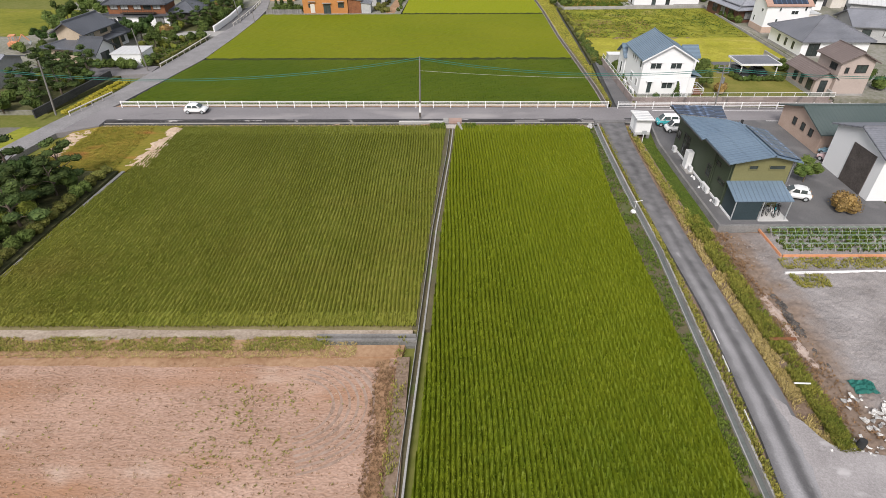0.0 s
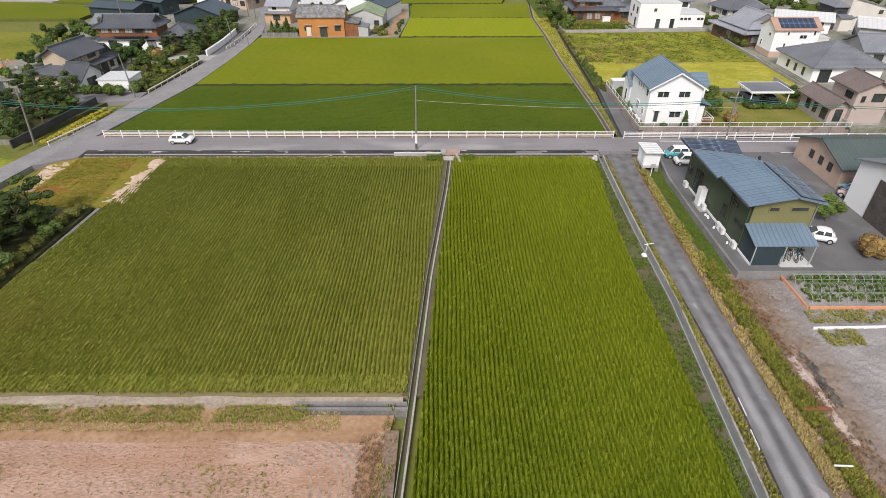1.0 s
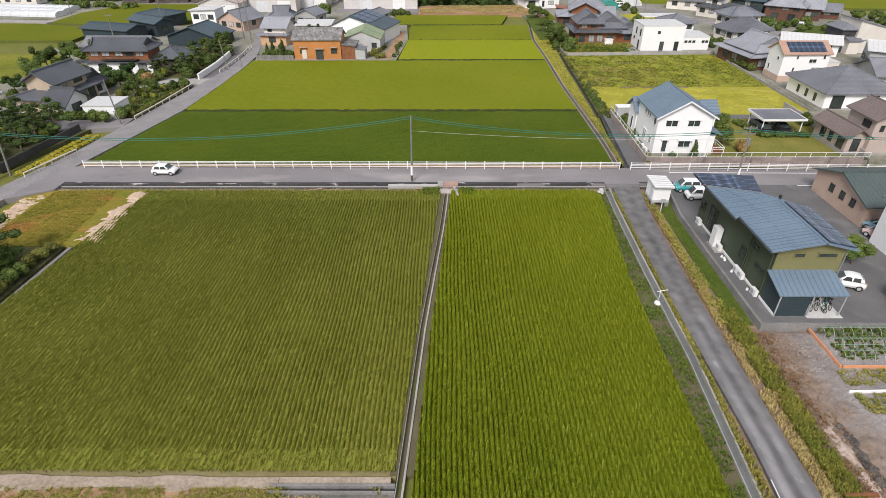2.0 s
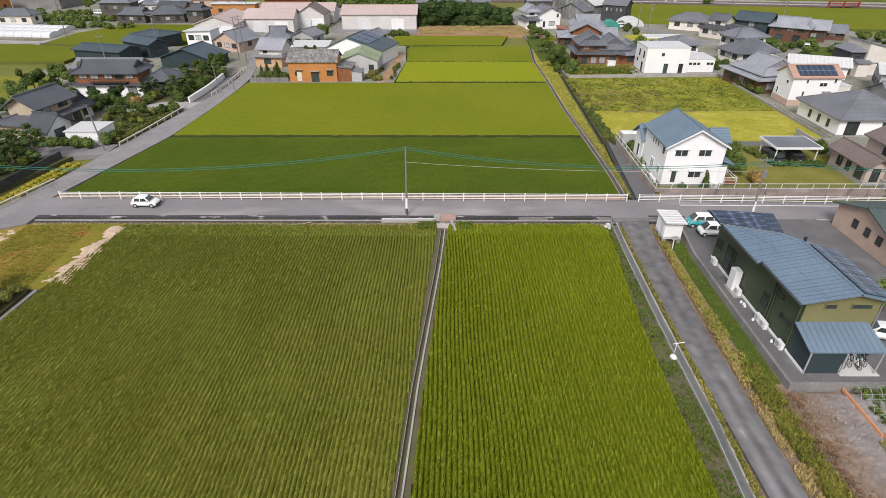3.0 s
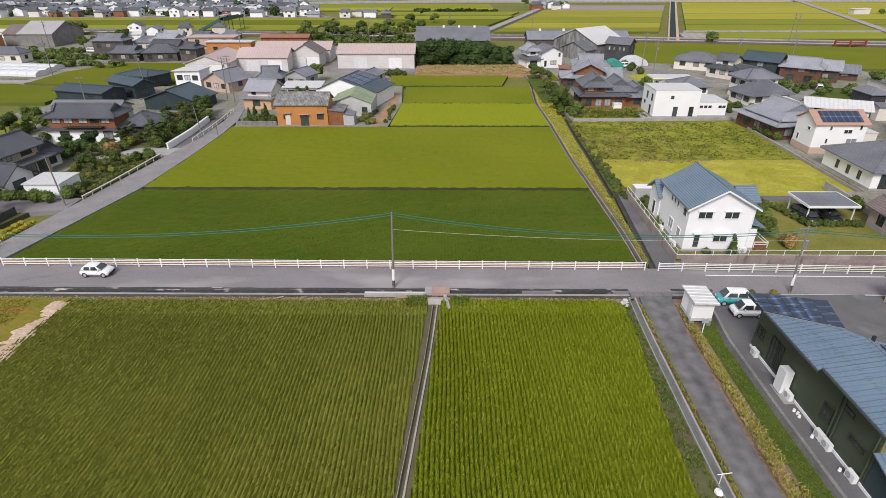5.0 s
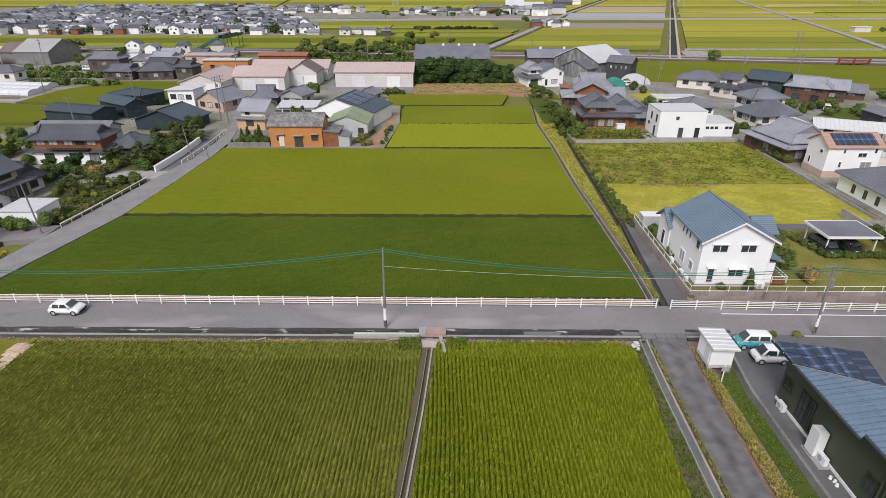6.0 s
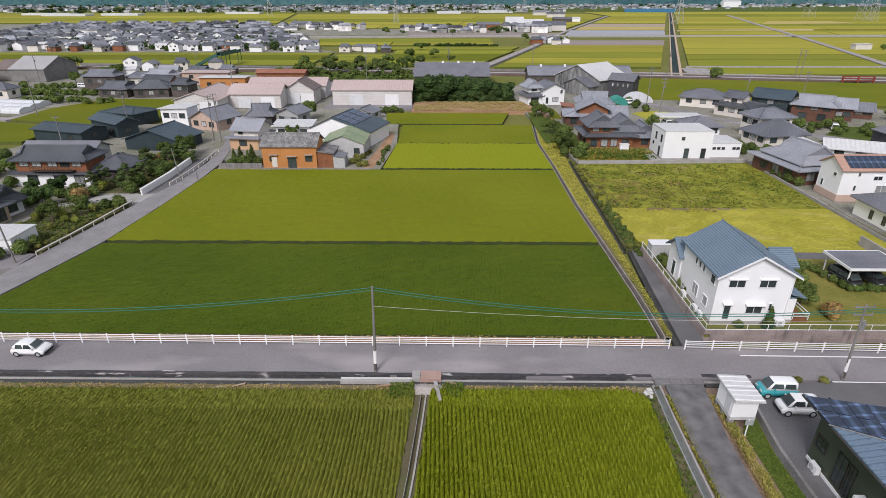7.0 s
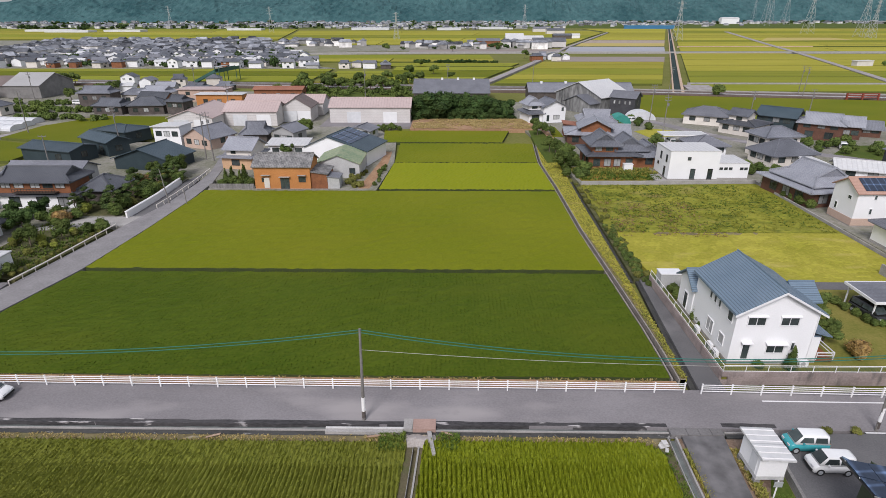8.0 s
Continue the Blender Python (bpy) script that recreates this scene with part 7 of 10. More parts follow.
for x, y in ((X0 - 0.07, 48.7), (X0 - 0.07, 48.35), (X0 - 0.07, 45.2), (X1 + 0.06, 44.85)):
    bm = bmesh.new()
    rod(bm, (x, y, 0.5), (x, y, wz(x) - 0.15), 0.06)
    part("downpipe", bm, M["olive_wall"] if x < 30 else M["dark_steel"], h)
bm = bmesh.new()
box(bm, X0 - 0.08, X0, 42.6, 59.2, 0.45, 0.72)
part("plinth", bm, M["pipe"], h, "white plinth strip")
part("lean_to_roof", sheet([(28.5, 42.45, 2.6), (34.2, 42.45, 2.6), (33.9, 44.9, 3.5), (28.4, 44.9, 3.5)], 0.1), R["blue_plain"], h, "steel-blue lean-to roof")
bm = bmesh.new()
box(bm, 28.85, 31.3, 42.6, 42.7, 0.5, 2.62)
solid(bm, [[(x, 42.6, 0.5), (x, 44.9, 0.5), (x, 44.9, 3.45), (x, 42.6, 2.62)] for x in (28.72, 28.82)])
part("lean_to_wall", bm, M["navy_wall"], h, "dark navy panel wall of the lean-to")
for x in (28.7, 31.4, 34.0):
    bm = bmesh.new()
    box(bm, x - 0.04, x + 0.04, 42.5, 42.58, 0.5, 2.6)
    part("post", bm, M["steel"], h)
slab("lean_to_floor", [(31.35, 42.3), (34.3, 42.3), (34.3, 44.9), (31.35, 44.9)], 0.4, 0.56, M["pale_concrete"], "pale concrete floor under the lean-to", "floor")


def bicycle(x, y, turn, frame_paint):
    e = thing("bicycle", "parked bicycle under a lean-to roof", "bicycle", "bicycles", pose(x, y, 0.56, 0, 0, turn))
    for s in (-0.5, 0.5):
        bm = bmesh.new()
        ring = 14
        for i in range(ring):
            a, b = 2 * math.pi * i / ring, 2 * math.pi * (i + 1) / ring
            rod(bm, (s + 0.32 * math.cos(a), 0, 0.33 + 0.32 * math.sin(a)), (s + 0.32 * math.cos(b), 0, 0.33 + 0.32 * math.sin(b)), 0.025, 0.025, 4)
        for i in range(5):
            a = math.pi * i / 5
            rod(bm, (s + 0.3 * math.cos(a), 0, 0.33 + 0.3 * math.sin(a)), (s - 0.3 * math.cos(a), 0, 0.33 - 0.3 * math.sin(a)), 0.008, 0.008, 3)
        part("wheel", bm, M["rubber"], e)
    bm = bmesh.new()
    for p, q in (((-0.5, 0, 0.33), (-0.15, 0, 0.75)), ((-0.15, 0, 0.75), (0.35, 0, 0.8)), ((-0.1, 0, 0.35), (0.38, 0, 0.72)), ((0.5, 0, 0.33), (0.36, 0, 0.95)), ((-0.5, 0, 0.33), (-0.1, 0, 0.35)), ((-0.1, 0, 0.35), (-0.2, 0, 0.9))):
        rod(bm, p, q, 0.022, 0.022, 5)
    part("bicycle_body", bm, M[frame_paint], e)
    bm = bmesh.new()
    box(bm, -0.32, -0.08, -0.07, 0.07, 0.9, 0.96)
    part("saddle", bm, M["rubber"], e)
    bm = bmesh.new()
    rod(bm, (0.34, -0.26, 0.98), (0.34, 0.26, 0.98), 0.018, 0.018, 5)
    part("handlebar", bm, M["steel"], e)


for i, p in enumerate(("steel", "car_dark", "steel", "car_white", "car_teal", "car_dark")):
    bicycle(31.8 + 0.42 * i, 43.5 + 0.15 * (i % 3), 62 + 9 * (i % 4), p)
for x, y, hh, w in ((28.35, 53.7, 2.1, 0.9),):
    tk = thing("water_heater", "tall white water heater tank beside the hall", "water heater", at=pose(x, y, 0.5))
    bm = bmesh.new()
    box(bm, -0.35, 0.3, -w / 2, w / 2, 0.08, hh)
    part("tank", bm, M["trim"], tk)
    bm = bmesh.new()
    box(bm, -0.4, 0.35, -w / 2 - 0.05, w / 2 + 0.05, 0, 0.08)
    part("base", bm, M["concrete"], tk)
for y in (57.9, 52.8, 48.9, 48.05, 45.5):
    outdoor_unit(28.4, y, 0.5, -90)

for x, y in ((28.2, 51.5), (28.3, 51.2), (28.25, 50.9), (28.15, 54.1), (28.2, 46.2), (28.05, 49.0)):
    bm = bmesh.new()
    rod(bm, (0, 0, 0), (0, 0, 0.2), 0.12, 0.09, 10)
    part("body", bm, M["pipe"], thing("bucket", "small white upturned bucket on the pad beside the hall", "bucket", "buckets", pose(x, y, 0.5)))


# ---- buildings east of the yard ----
h = house("warehouse", "beige clad warehouse with a dark green metal roof", "warehouse")
volume(h, 45.2, 62.0, 57.4, 66.4, 0.42, 2.6, "gx", 1.5, 0.5, "beige_wall", "teal", 0.15, [("W", 59.5, 2.2, 0.6, 0.8), ("W", 61.3, 2.2, 0.6, 0.8), ("W", 63.2, 2.2, 0.6, 0.8), ("S", 48, 2.6, 1.0, 0.6), ("S", 49.6, 2.6, 1.0, 0.6)])
outdoor_unit(47.3, 57.0, 0.42)
h = house("house", "white and dark brown modern house with a grey roof")
volume(h, 44.3, 54.6, 46.2, 54.4, 0.42, 5.0, "gx", 1.3, 0.5, "white", "slate", 0.15, [("W", 50.2, 2.6, 0.5, 1.2), ("S", 49, 2.2, 1.4, 1.2)])
bm = bmesh.new()
box(bm, 44.22, 44.3, 47.4, 51.0, 0.42, 4.9)
part("cladding", bm, M["old_wood"], h, "dark brown vertical cladding")

# ---- west side houses ----
h = house("barn", "orange clay-plastered barn with a mottled old tile roof", "barn")
volume(h, -31.6, -21.4, 130.6, 136.8, 0.1, 4.3, "gx", 1.5, 0.35, "orange_wall", "old_tile", 0.25, [("S", -26.1, 1.2, 1.5, 1.9), ("S", -22.9, 2.0, 1.2, 0.9), ("S", -30.0, 1.9, 0.5, 0.7)], "old_wood", 0.15)
bm = bmesh.new()
box(bm, -29.9, -28.9, 130.52, 130.6, 0.4, 2.3)
part("door", bm, M["cream"], h, "pale sliding door")
for x, w, z in ((-26.1, 2.0, 2.45), (-22.9, 1.5, 2.75), (-29.5, 1.6, 2.75)):
    bm = bmesh.new()
    box(bm, x - w / 2, x + w / 2, 130.1, 130.6, z, z + 0.08)
    part("canopy", bm, M["concrete"], h)
volume(h, -21.35, -18.4, 130.9, 136.4, 0.1, 2.7, "sx", -0.5, 0.25, "timber", "old_tile", 0)
volume(h, -18.35, -16.2, 130.9, 134.0, 0.1, 2.0, "sx", -0.3, 0.15, "grey_wall", "slate", 0)
h = house("house", "pale orange house with a silvery tile roof", at=pose(-43.0, 144.6, 0, 0, 0, -8))
volume(h, 0, 6.4, 0, 7.0, 0.2, 2.5, "hip", 0.7, 0.7, "tan_plaster", "pale_tile", 0.2, [("S", 3.0, 1.6, 1.6, 1.1)])
volume(h, 0.9, 6.3, 0.6, 6.4, 2.9, 1.5, "gx", 1.5, 0.7, "cream", "pale_tile", 0.22, [("S", 2.4, 3.7, 0.9, 0.7)])
h = house("store", "small dark store with a grey tile hip roof", "store", at=pose(-46.6, 167.6, 0, 0, 0, 4))
volume(h, 0, 5.6, 0, 5.0, 0.2, 2.9, "iri", 1.9, 0.8, "old_wood", "tile", 0.24)
h = house("shed", "weathered shed with a faded green metal roof", "shed")
volume(h, -22.0, -13.6, 138.0, 147.0, 0.1, 2.9, "gy", 1.6, 0.3, "grey_wall", "green", 0, [("S", -15, 1.6, 1.0, 1.0)])
h = house("workshop", "white workshop with a blue roof and solar panels", "workshop", at=pose(-27.4, 151.0, 0, 0, 0, -16))
volume(h, 0, 14.6, 0, 10.5, 0.1, 3.2, "gy", 2.5, 0.35, "white", "navy", 0.1, [], "bronze", 0, None, 5.6)
for k in range(3):
    x0, x1 = 6.2, 10.8
    zz = lambda x: 3.32 + 2.5 * (1 - (x - 5.6) / 9.0) + 0.2
    part("solar_panel", sheet([(x0, 0.6 + 3.3 * k, zz(x0)), (x1, 0.6 + 3.3 * k, zz(x1)), (x1, 3.5 + 3.3 * k, zz(x1)), (x0, 3.5 + 3.3 * k, zz(x0))], 0.06), R["solar"], h, "dark solar panel")
for args in (
    ("small grey shed of concrete blocks", "shed", -21.7, -15.4, 173.6, 181.0, 2.2, "gy", 1.2, "grey_wall", "slate", -18),
    ("long white shed beside the workshop", "shed", -36.5, -28.0, 154.6, 161.0, 2.6, "sy", 0.8, "white", "white", 0),
    ("small grey house with a gabled roof", "house", -39.0, -33.0, 168.0, 176.0, 3.0, "gy", 1.8, "grey_wall", "slate", -20),
    ("tan house with a grey slate roof", "house", -58.5, -50.2, 162.4, 174.0, 2.6, "gy", 3.0, "beige_wall", "slate", -24),
    ("plain white house shaped like a cube", "house", -67.4, -60.4, 165.6, 172.6, 4.4, "sx", 0.5, "white", "white", -8),
    ("navy clad house with a dark blue roof", "house", -88.6, -75.0, 149.0, 158.6, 2.8, "gx", 1.1, "navy_wall", "navy", -16),
    ("navy clad two-storey house with solar roof", "house", -81.6, -70.0, 157.0, 164.0, 3.2, "gx", 1.4, "navy_wall", "navy", -33),
    ("navy clad house with a shallow roof", "house", -83.6, -73.4, 168.4, 179.0, 2.9, "hip", 1.2, "navy_wall", "navy", -22),
    ("navy clad house with a steep gable", "house", -64.4, -52.0, 143.0, 155.0, 2.3, "gy", 2.9, "navy_wall", "navy", -10),
    ("long grey shed with a slate roof", "shed", -77.0, -63.5, 130.0, 138.6, 3.0, "gx", 1.8, "grey_wall", "slate"),
    ("grey house with a pale roof", "house", -78.0, -68.8, 80.6, 91.4, 3.0, "gx", 1.6, "grey_wall", "pale_tile"),
    ("old dark timber house with tiled roof", "house", -108.6, -99.0, 209.0, 218.0, 2.8, "iri", 2.4, "old_wood", "dark_tile", -6),
    ("old dark timber house with white panels", "house", -97.6, -87.0, 209.0, 218.0, 3.0, "hip", 2.8, "old_wood", "dark_tile", 8),
    ("dark timber store with layered roof", "house", -85.0, -79.0, 209.0, 216.0, 4.2, "iri", 2.0, "old_wood", "dark_tile", -12),
    ("brown timber house with a dark gable roof", "house", -99.0, -89.0, 218.0, 226.0, 3.6, "gx", 2.4, "timber", "dark_tile", -10),
    ("white house with a silvery tile roof", "house", -106.0, -95.0, 232.0, 242.0, 3.8, "iri", 2.4, "white", "pale_tile", -10),
    ("beige low shop with a pinkish roof", "shop", -94.0, -77.0, 236.6, 247.0, 4.2, "flat", 0, "beige_wall", "pink"),
    ("long shed with a rust-red roof", "shed", -69.0, -51.0, 243.6, 251.6, 3.4, "gx", 1.0, "timber", "rust"),
    ("dark timber house with a grey tiled roof", "house", -123.0, -112.0, 225.0, 234.0, 4.6, "iri", 2.4, "old_wood", "tile"),
    ("orange-walled shop behind houses", "shop", -84.0, -68.0, 228.0, 235.0, 3.6, "flat", 0, "orange_wall", "white"),
    ("cream house with a grey tiled roof", "house", -112.0, -102.0, 232.0, 240.0, 3.2, "hip", 2.2, "cream", "tile"),
    ("low shed with a brown roof", "shed", -170.0, -156.0, 214.0, 222.0, 3.0, "gx", 2.0, "old_wood", "slate"),
    ("cream house with grey roof in a yard", "house", -148.0, -136.0, 206.0, 214.0, 3.0, "hip", 2.2, "cream", "tile"),
    ("low orange building with a flat roof", "house", -182.0, -168.0, 236.0, 246.0, 4.4, "flat", 0, "orange_wall", "white"),
):
    lab, cat, x0, x1, y0, y1, hh, rf, rise, wl, rl, *turn = args
    y1, rise = y0 + 0.7 * (y1 - y0), rise * 0.7
    h = house({"shop": "shop_building"}.get(cat, cat), lab, cat, at=pose((x0 + x1) / 2, (y0 + y1) / 2, 0, 0, 0, turn[0] if turn else 0))
    x0, x1, y0, y1 = (x0 - x1) / 2, (x1 - x0) / 2, (y0 - y1) / 2, (y1 - y0) / 2
    ws = [("S", x0 + (x1 - x0) * f, 0.2 + (1.5 if hh < 4 else 2.9), 1.4, 1.1, g) for f, g in (((0.2, "glass"), (0.5, "curtain"), (0.8, "glass")) if wl != "navy_wall" else ((0.75, "glass"),))] + [("E", (y0 + y1) / 2, 1.8, 1.3, 1.1)]
    volume(h, x0, x1, y0, y1, 0.2, hh, rf, rise, 0.5, wl, rl, 0.18, ws)
h = house("hall", "grey concrete hall with a pale gabled roof", "hall")
volume(h, -162.5, -149.5, 244.0, 264.0, 0.2, 4.6, "gx", 3.6, 0.4, "concrete_mid", "slate_pale", 0.1)
volume(h, -170.5, -162.6, 247.0, 260.0, 0.2, 4.2, "gx", 2.8, 0.4, "concrete_mid", "brown", 0.1)
for lab, x0, x1, y0, y1, hh, rf, rise, rl in (
    ("white warehouse with a faded pink roof", -31.0, -7.6, 195.8, 206.0, 4.4, "gx", 1.9, "pink"),
    ("long white warehouse with a pinkish roof", -60.0, -35.6, 208.0, 217.0, 3.8, "gx", 1.8, "pink"),
    ("white gabled plant building with a pink roof", -72.0, -60.0, 182.4, 200.0, 3.6, "gy", 2.0, "pink"),
    ("long white plant building with a pink roof", -59.9, -45.0, 190.6, 200.0, 4.0, "gx", 2.0, "pink"),
    ("white gabled store with a brown-grey roof", -45.4, -36.8, 197.0, 206.0, 4.2, "gy", 2.6, "brown"),
):
    h = house("warehouse", lab, "warehouse")
    volume(h, x0, x1, y0, y1, 0.3, hh, rf, rise, 0.4, "siding", rl, 0.15)
    for k in range(2):
        bm = bmesh.new()
        cx = x0 + (x1 - x0) * (0.3 + 0.45 * k)
        box(bm, cx - 2, cx + 2, y0 - 0.08, y0, 0.3, 3.4)
        part("shutter_door", bm, M["trim"] if k else M["plastic"], h, "white roller door")
h = house("house", "two-storey red-brown timber house with dark tile roofs")
volume(h, -70.6, -57.6, 119.3, 125.6, 0.2, 2.3, "hip", 0.6, 0.6, "white", "dark_tile", 0.24, [("S", -59.5, 1.4, 1.6, 1.4, "curtain"), ("S", -63, 1.3, 1.6, 1.6), ("S", -67.5, 1.3, 1.6, 1.6)])
volume(h, -70.0, -58.0, 119.6, 124.8, 2.7, 2.2, "iri", 1.4, 0.7, "timber", "dark_tile", 0.28, [("S", x, 4.1, 1.5, 0.9, g) for x, g in ((-68.6, "curtain"), (-66.4, "curtain"), (-63.7, "curtain"), (-61.6, "glass"), (-59.6, "curtain"))])
volume(h, -57.5, -52.6, 121.4, 127.0, 0.2, 2.8, "hip", 1.4, 0.7, "old_wood", "dark_tile", 0.22)
bm = bmesh.new()
box(bm, -67, -60, 118.5, 119.6, 2.95, 3.05)
for i in range(15):
    box(bm, -67 + 0.5 * i, -66.95 + 0.5 * i, 118.55, 118.6, 3.05, 3.65)
box(bm, -67, -60, 118.55, 118.62, 3.65, 3.71)
part("balcony", bm, M["bronze"], h, "dark metal balcony")
h = house("house", "two-storey cream plaster house with layered dark tile roofs", at=pose(-64.4, 99.6, 0, 0, 0, 80))
volume(h, -5.2, 4.8, -3.4, 3.4, 0.2, 2.6, "hip", 0.8, 0.8, "tan_wall", "dark_tile", 0.24, [("S", x, 1.5, 1.5, 1.8, g) for x, g in ((-0.6, "glass"), (1.4, "curtain"), (3.4, "glass"))] + [("E", 0, 1.6, 1.4, 1.8), ("E", 2, 1.6, 1.4, 1.8, "curtain")])
volume(h, -3.0, 4.2, -2.5, 2.7, 3.2, 1.7, "gx", 1.4, 0.8, "tan_wall", "dark_tile", 0.28, [("S", -1.2, 4.1, 1.5, 0.9, "curtain"), ("S", 2.2, 4.1, 1.8, 0.9), ("E", 0, 4.1, 1.4, 0.9)])
volume(h, -6.4, -1.6, -6.6, -3.45, 0.2, 2.4, "gy", 1.6, 0.7, "white", "dark_tile", 0.24, [("S", -4, 1.4, 2.0, 1.4)])
volume(h, 4.85, 8.4, -2.0, 3.4, 0.2, 2.6, "iri", 1.7, 0.8, "white", "dark_tile", 0.24, [("S", 6.6, 1.5, 1.5, 1.5), ("E", 1, 1.6, 1.3, 1.4)])
h = house("garage", "low white flat-roofed garage in a garden", "garage")
volume(h, -56.2, -51.2, 92.0, 96.6, 0.2, 2.1, "flat", 0, 0.15, "white", "white", 0)
for k in range(3):
    gh = thing("greenhouse", "long plastic-covered greenhouse tunnel", "greenhouse", "greenhouse tunnels", pose(-126.0 - 0.8 * k, 186.0 + 5.2 * k, 0.2, 0, 0, -8))
    bm = bmesh.new()
    solid(bm, [[(x, 2.4 * math.cos(t), 1.45 * math.sin(t) ** 0.7) for t in [math.pi * i / 12 for i in range(13)]] for x in np.linspace(-22, 11, 12)])
    part("film_cover", bm, M["plastic"], gh)
    for i in range(12):
        bm = bmesh.new()
        pts = [(-22 + 3 * i, 2.43 * math.cos(t), 1.48 * math.sin(t) ** 0.7) for t in [math.pi * j / 10 for j in range(11)]]
        solid(bm, [[(x - 0.03, y, z), (x, y * 1.015, z * 1.015), (x + 0.03, y, z), (x, y * 0.985, z * 0.985)] for x, y, z in pts])
        part("hoop", bm, M["steel"], gh)

# ---- far village houses: prototypes, then copies ----
PROTO = []
for k, (w, d, hh, rf, rise, wl, rl) in enumerate(((11, 8, 5.2, "iri", 2.6, "cream", "dark_tile"), (12, 8, 3.2, "iri", 2.8, "old_wood", "tile"), (10, 7.5, 5.4, "gx", 2.2, "white", "slate"), (9, 8, 5.2, "hip", 2.0, "cream", "tile"), (14, 8, 3.4, "gx", 2.4, "grey_wall", "pale_tile"), (11, 9, 5.6, "gy", 2.2, "white", "dark_tile"), (13, 8, 4.2, "gx", 1.6, "white", "white"), (12, 8, 4.8, "iri", 2.4, "timber", "dark_tile"))):
    lab = {"cream": "cream", "old_wood": "dark timber", "white": "white", "grey_wall": "grey", "timber": "brown timber"}[wl] + " house with " + {"dark_tile": "a dark tile roof", "tile": "a grey tile roof", "slate": "a slate roof", "pale_tile": "a silvery tile roof", "white": "a pale metal roof"}[rl] + " in the far village"
    h = house("house", lab, "house", "far village houses")
    volume(h, -w / 2, w / 2, -d / 2, d / 2, -0.7, hh + 0.7, rf, rise, 0.6, wl, rl, 0, [("S", -w * 0.25, hh - 1.3, 1.8, 1.2, "curtain"), ("S", w * 0.22, hh - 1.3, 1.8, 1.2), ("S", 0, 1.3, 2.2, 1.6)])
    PROTO.append(h)
rng = random.Random(8)
spots = []


def village(n, x0, x1, y0, y1, gap, skew=0.0):
    tries = 0
    made = 0
    while made < n and tries < n * 40:
        tries += 1
        y = rng.uniform(y0, y1)
        x = rng.uniform(x0, x1) + skew * (y - y0)
        if all((x - a) ** 2 + (y - b) ** 2 > gap ** 2 for a, b in spots):
            spots.append((x, y))
            made += 1


village(200, -268, -72, 368, 478, 7.8, -0.35)
village(7, -60, -32, 366, 378, 8.5)
village(6, 60, 84, 424, 446, 9)
village(8, -140, -90, 256, 286, 13)
village(8, -260, -175, 200, 290, 16)
for i, (x, y) in enumerate(spots):
    m = pose(x, y, 0.15, 0, 0, rng.choice((0, 0, 90, 180)) + rng.uniform(-14, 14))
    k = i % len(PROTO)
    if i < len(PROTO):
        PROTO[k].matrix_basis = m
        ob = PROTO[k]
    else:
        ob = copy_thing(PROTO[k], m)
    q = rng.uniform(0.5, 0.74)
    ob.scale = (q, q, rng.uniform(0.5, 0.72))


# ---- towns too far to count: walls, roofs and trees between them ----
def town(label, seed, zones, wall_mat, roof_mat, big=0.04):
    g = random.Random(seed)
    W, WF, P, PF = [], [], [], []
    for n, x0, x1, y0, y1, slope, sz in zones:
        for _ in range(n):
            y = g.uniform(y0, y1)
            x = g.uniform(x0, x1) + slope * (y - y0)
            y += 0.08 * x if y0 > 1100 else 0
            w, d, hh, ri = g.uniform(6, 12) * sz, g.uniform(5, 8) * sz, g.choice((2.6, 2.9, 3.2, 4.8, 5.2)) * sz, g.uniform(1.3, 2.4) * sz
            if g.random() < big:
                w, d, ri = w * 2.6, d * 1.6, 1.0
            a = math.radians(g.choice((0, 0, 90)) + g.uniform(-16, 16))
            c, s = math.cos(a), math.sin(a)
            R2 = lambda u, v, z: (x + c * u - s * v, y + s * u + c * v, z)
            o = len(W)
            W += [R2(u, v, z) for z in (0, hh) for u, v in ((-w / 2, -d / 2), (w / 2, -d / 2), (w / 2, d / 2), (-w / 2, d / 2))]
            WF += [tuple(o + i for i in f) for f in ((0, 1, 5, 4), (1, 2, 6, 5), (2, 3, 7, 6), (3, 0, 4, 7))]
            o = len(P)
            e, r = 0.6, 0.0 if g.random() < 0.4 else d * 0.35
            P += [R2(u, v, hh - 0.2) for u, v in ((-w / 2 - e, -d / 2 - e), (w / 2 + e, -d / 2 - e), (w / 2 + e, d / 2 + e), (-w / 2 - e, d / 2 + e))] + [R2(-w / 2 - e + r, 0, hh + ri), R2(w / 2 + e - r, 0, hh + ri)]
            PF += [tuple(o + i for i in f) for f in ((0, 1, 5, 4), (1, 2, 5), (2, 3, 4, 5), (3, 0, 4), (3, 2, 1, 0))]
    for nm, v, f, m in (("walls", W, WF, wall_mat), ("roofs", P, PF, roof_mat)):
        me = bpy.data.meshes.new(nm)
        me.from_pydata(v, [], f)
        me.materials.append(m)
        one("town_" + nm, me, None, label.format(nm), "town", "", "stuff")


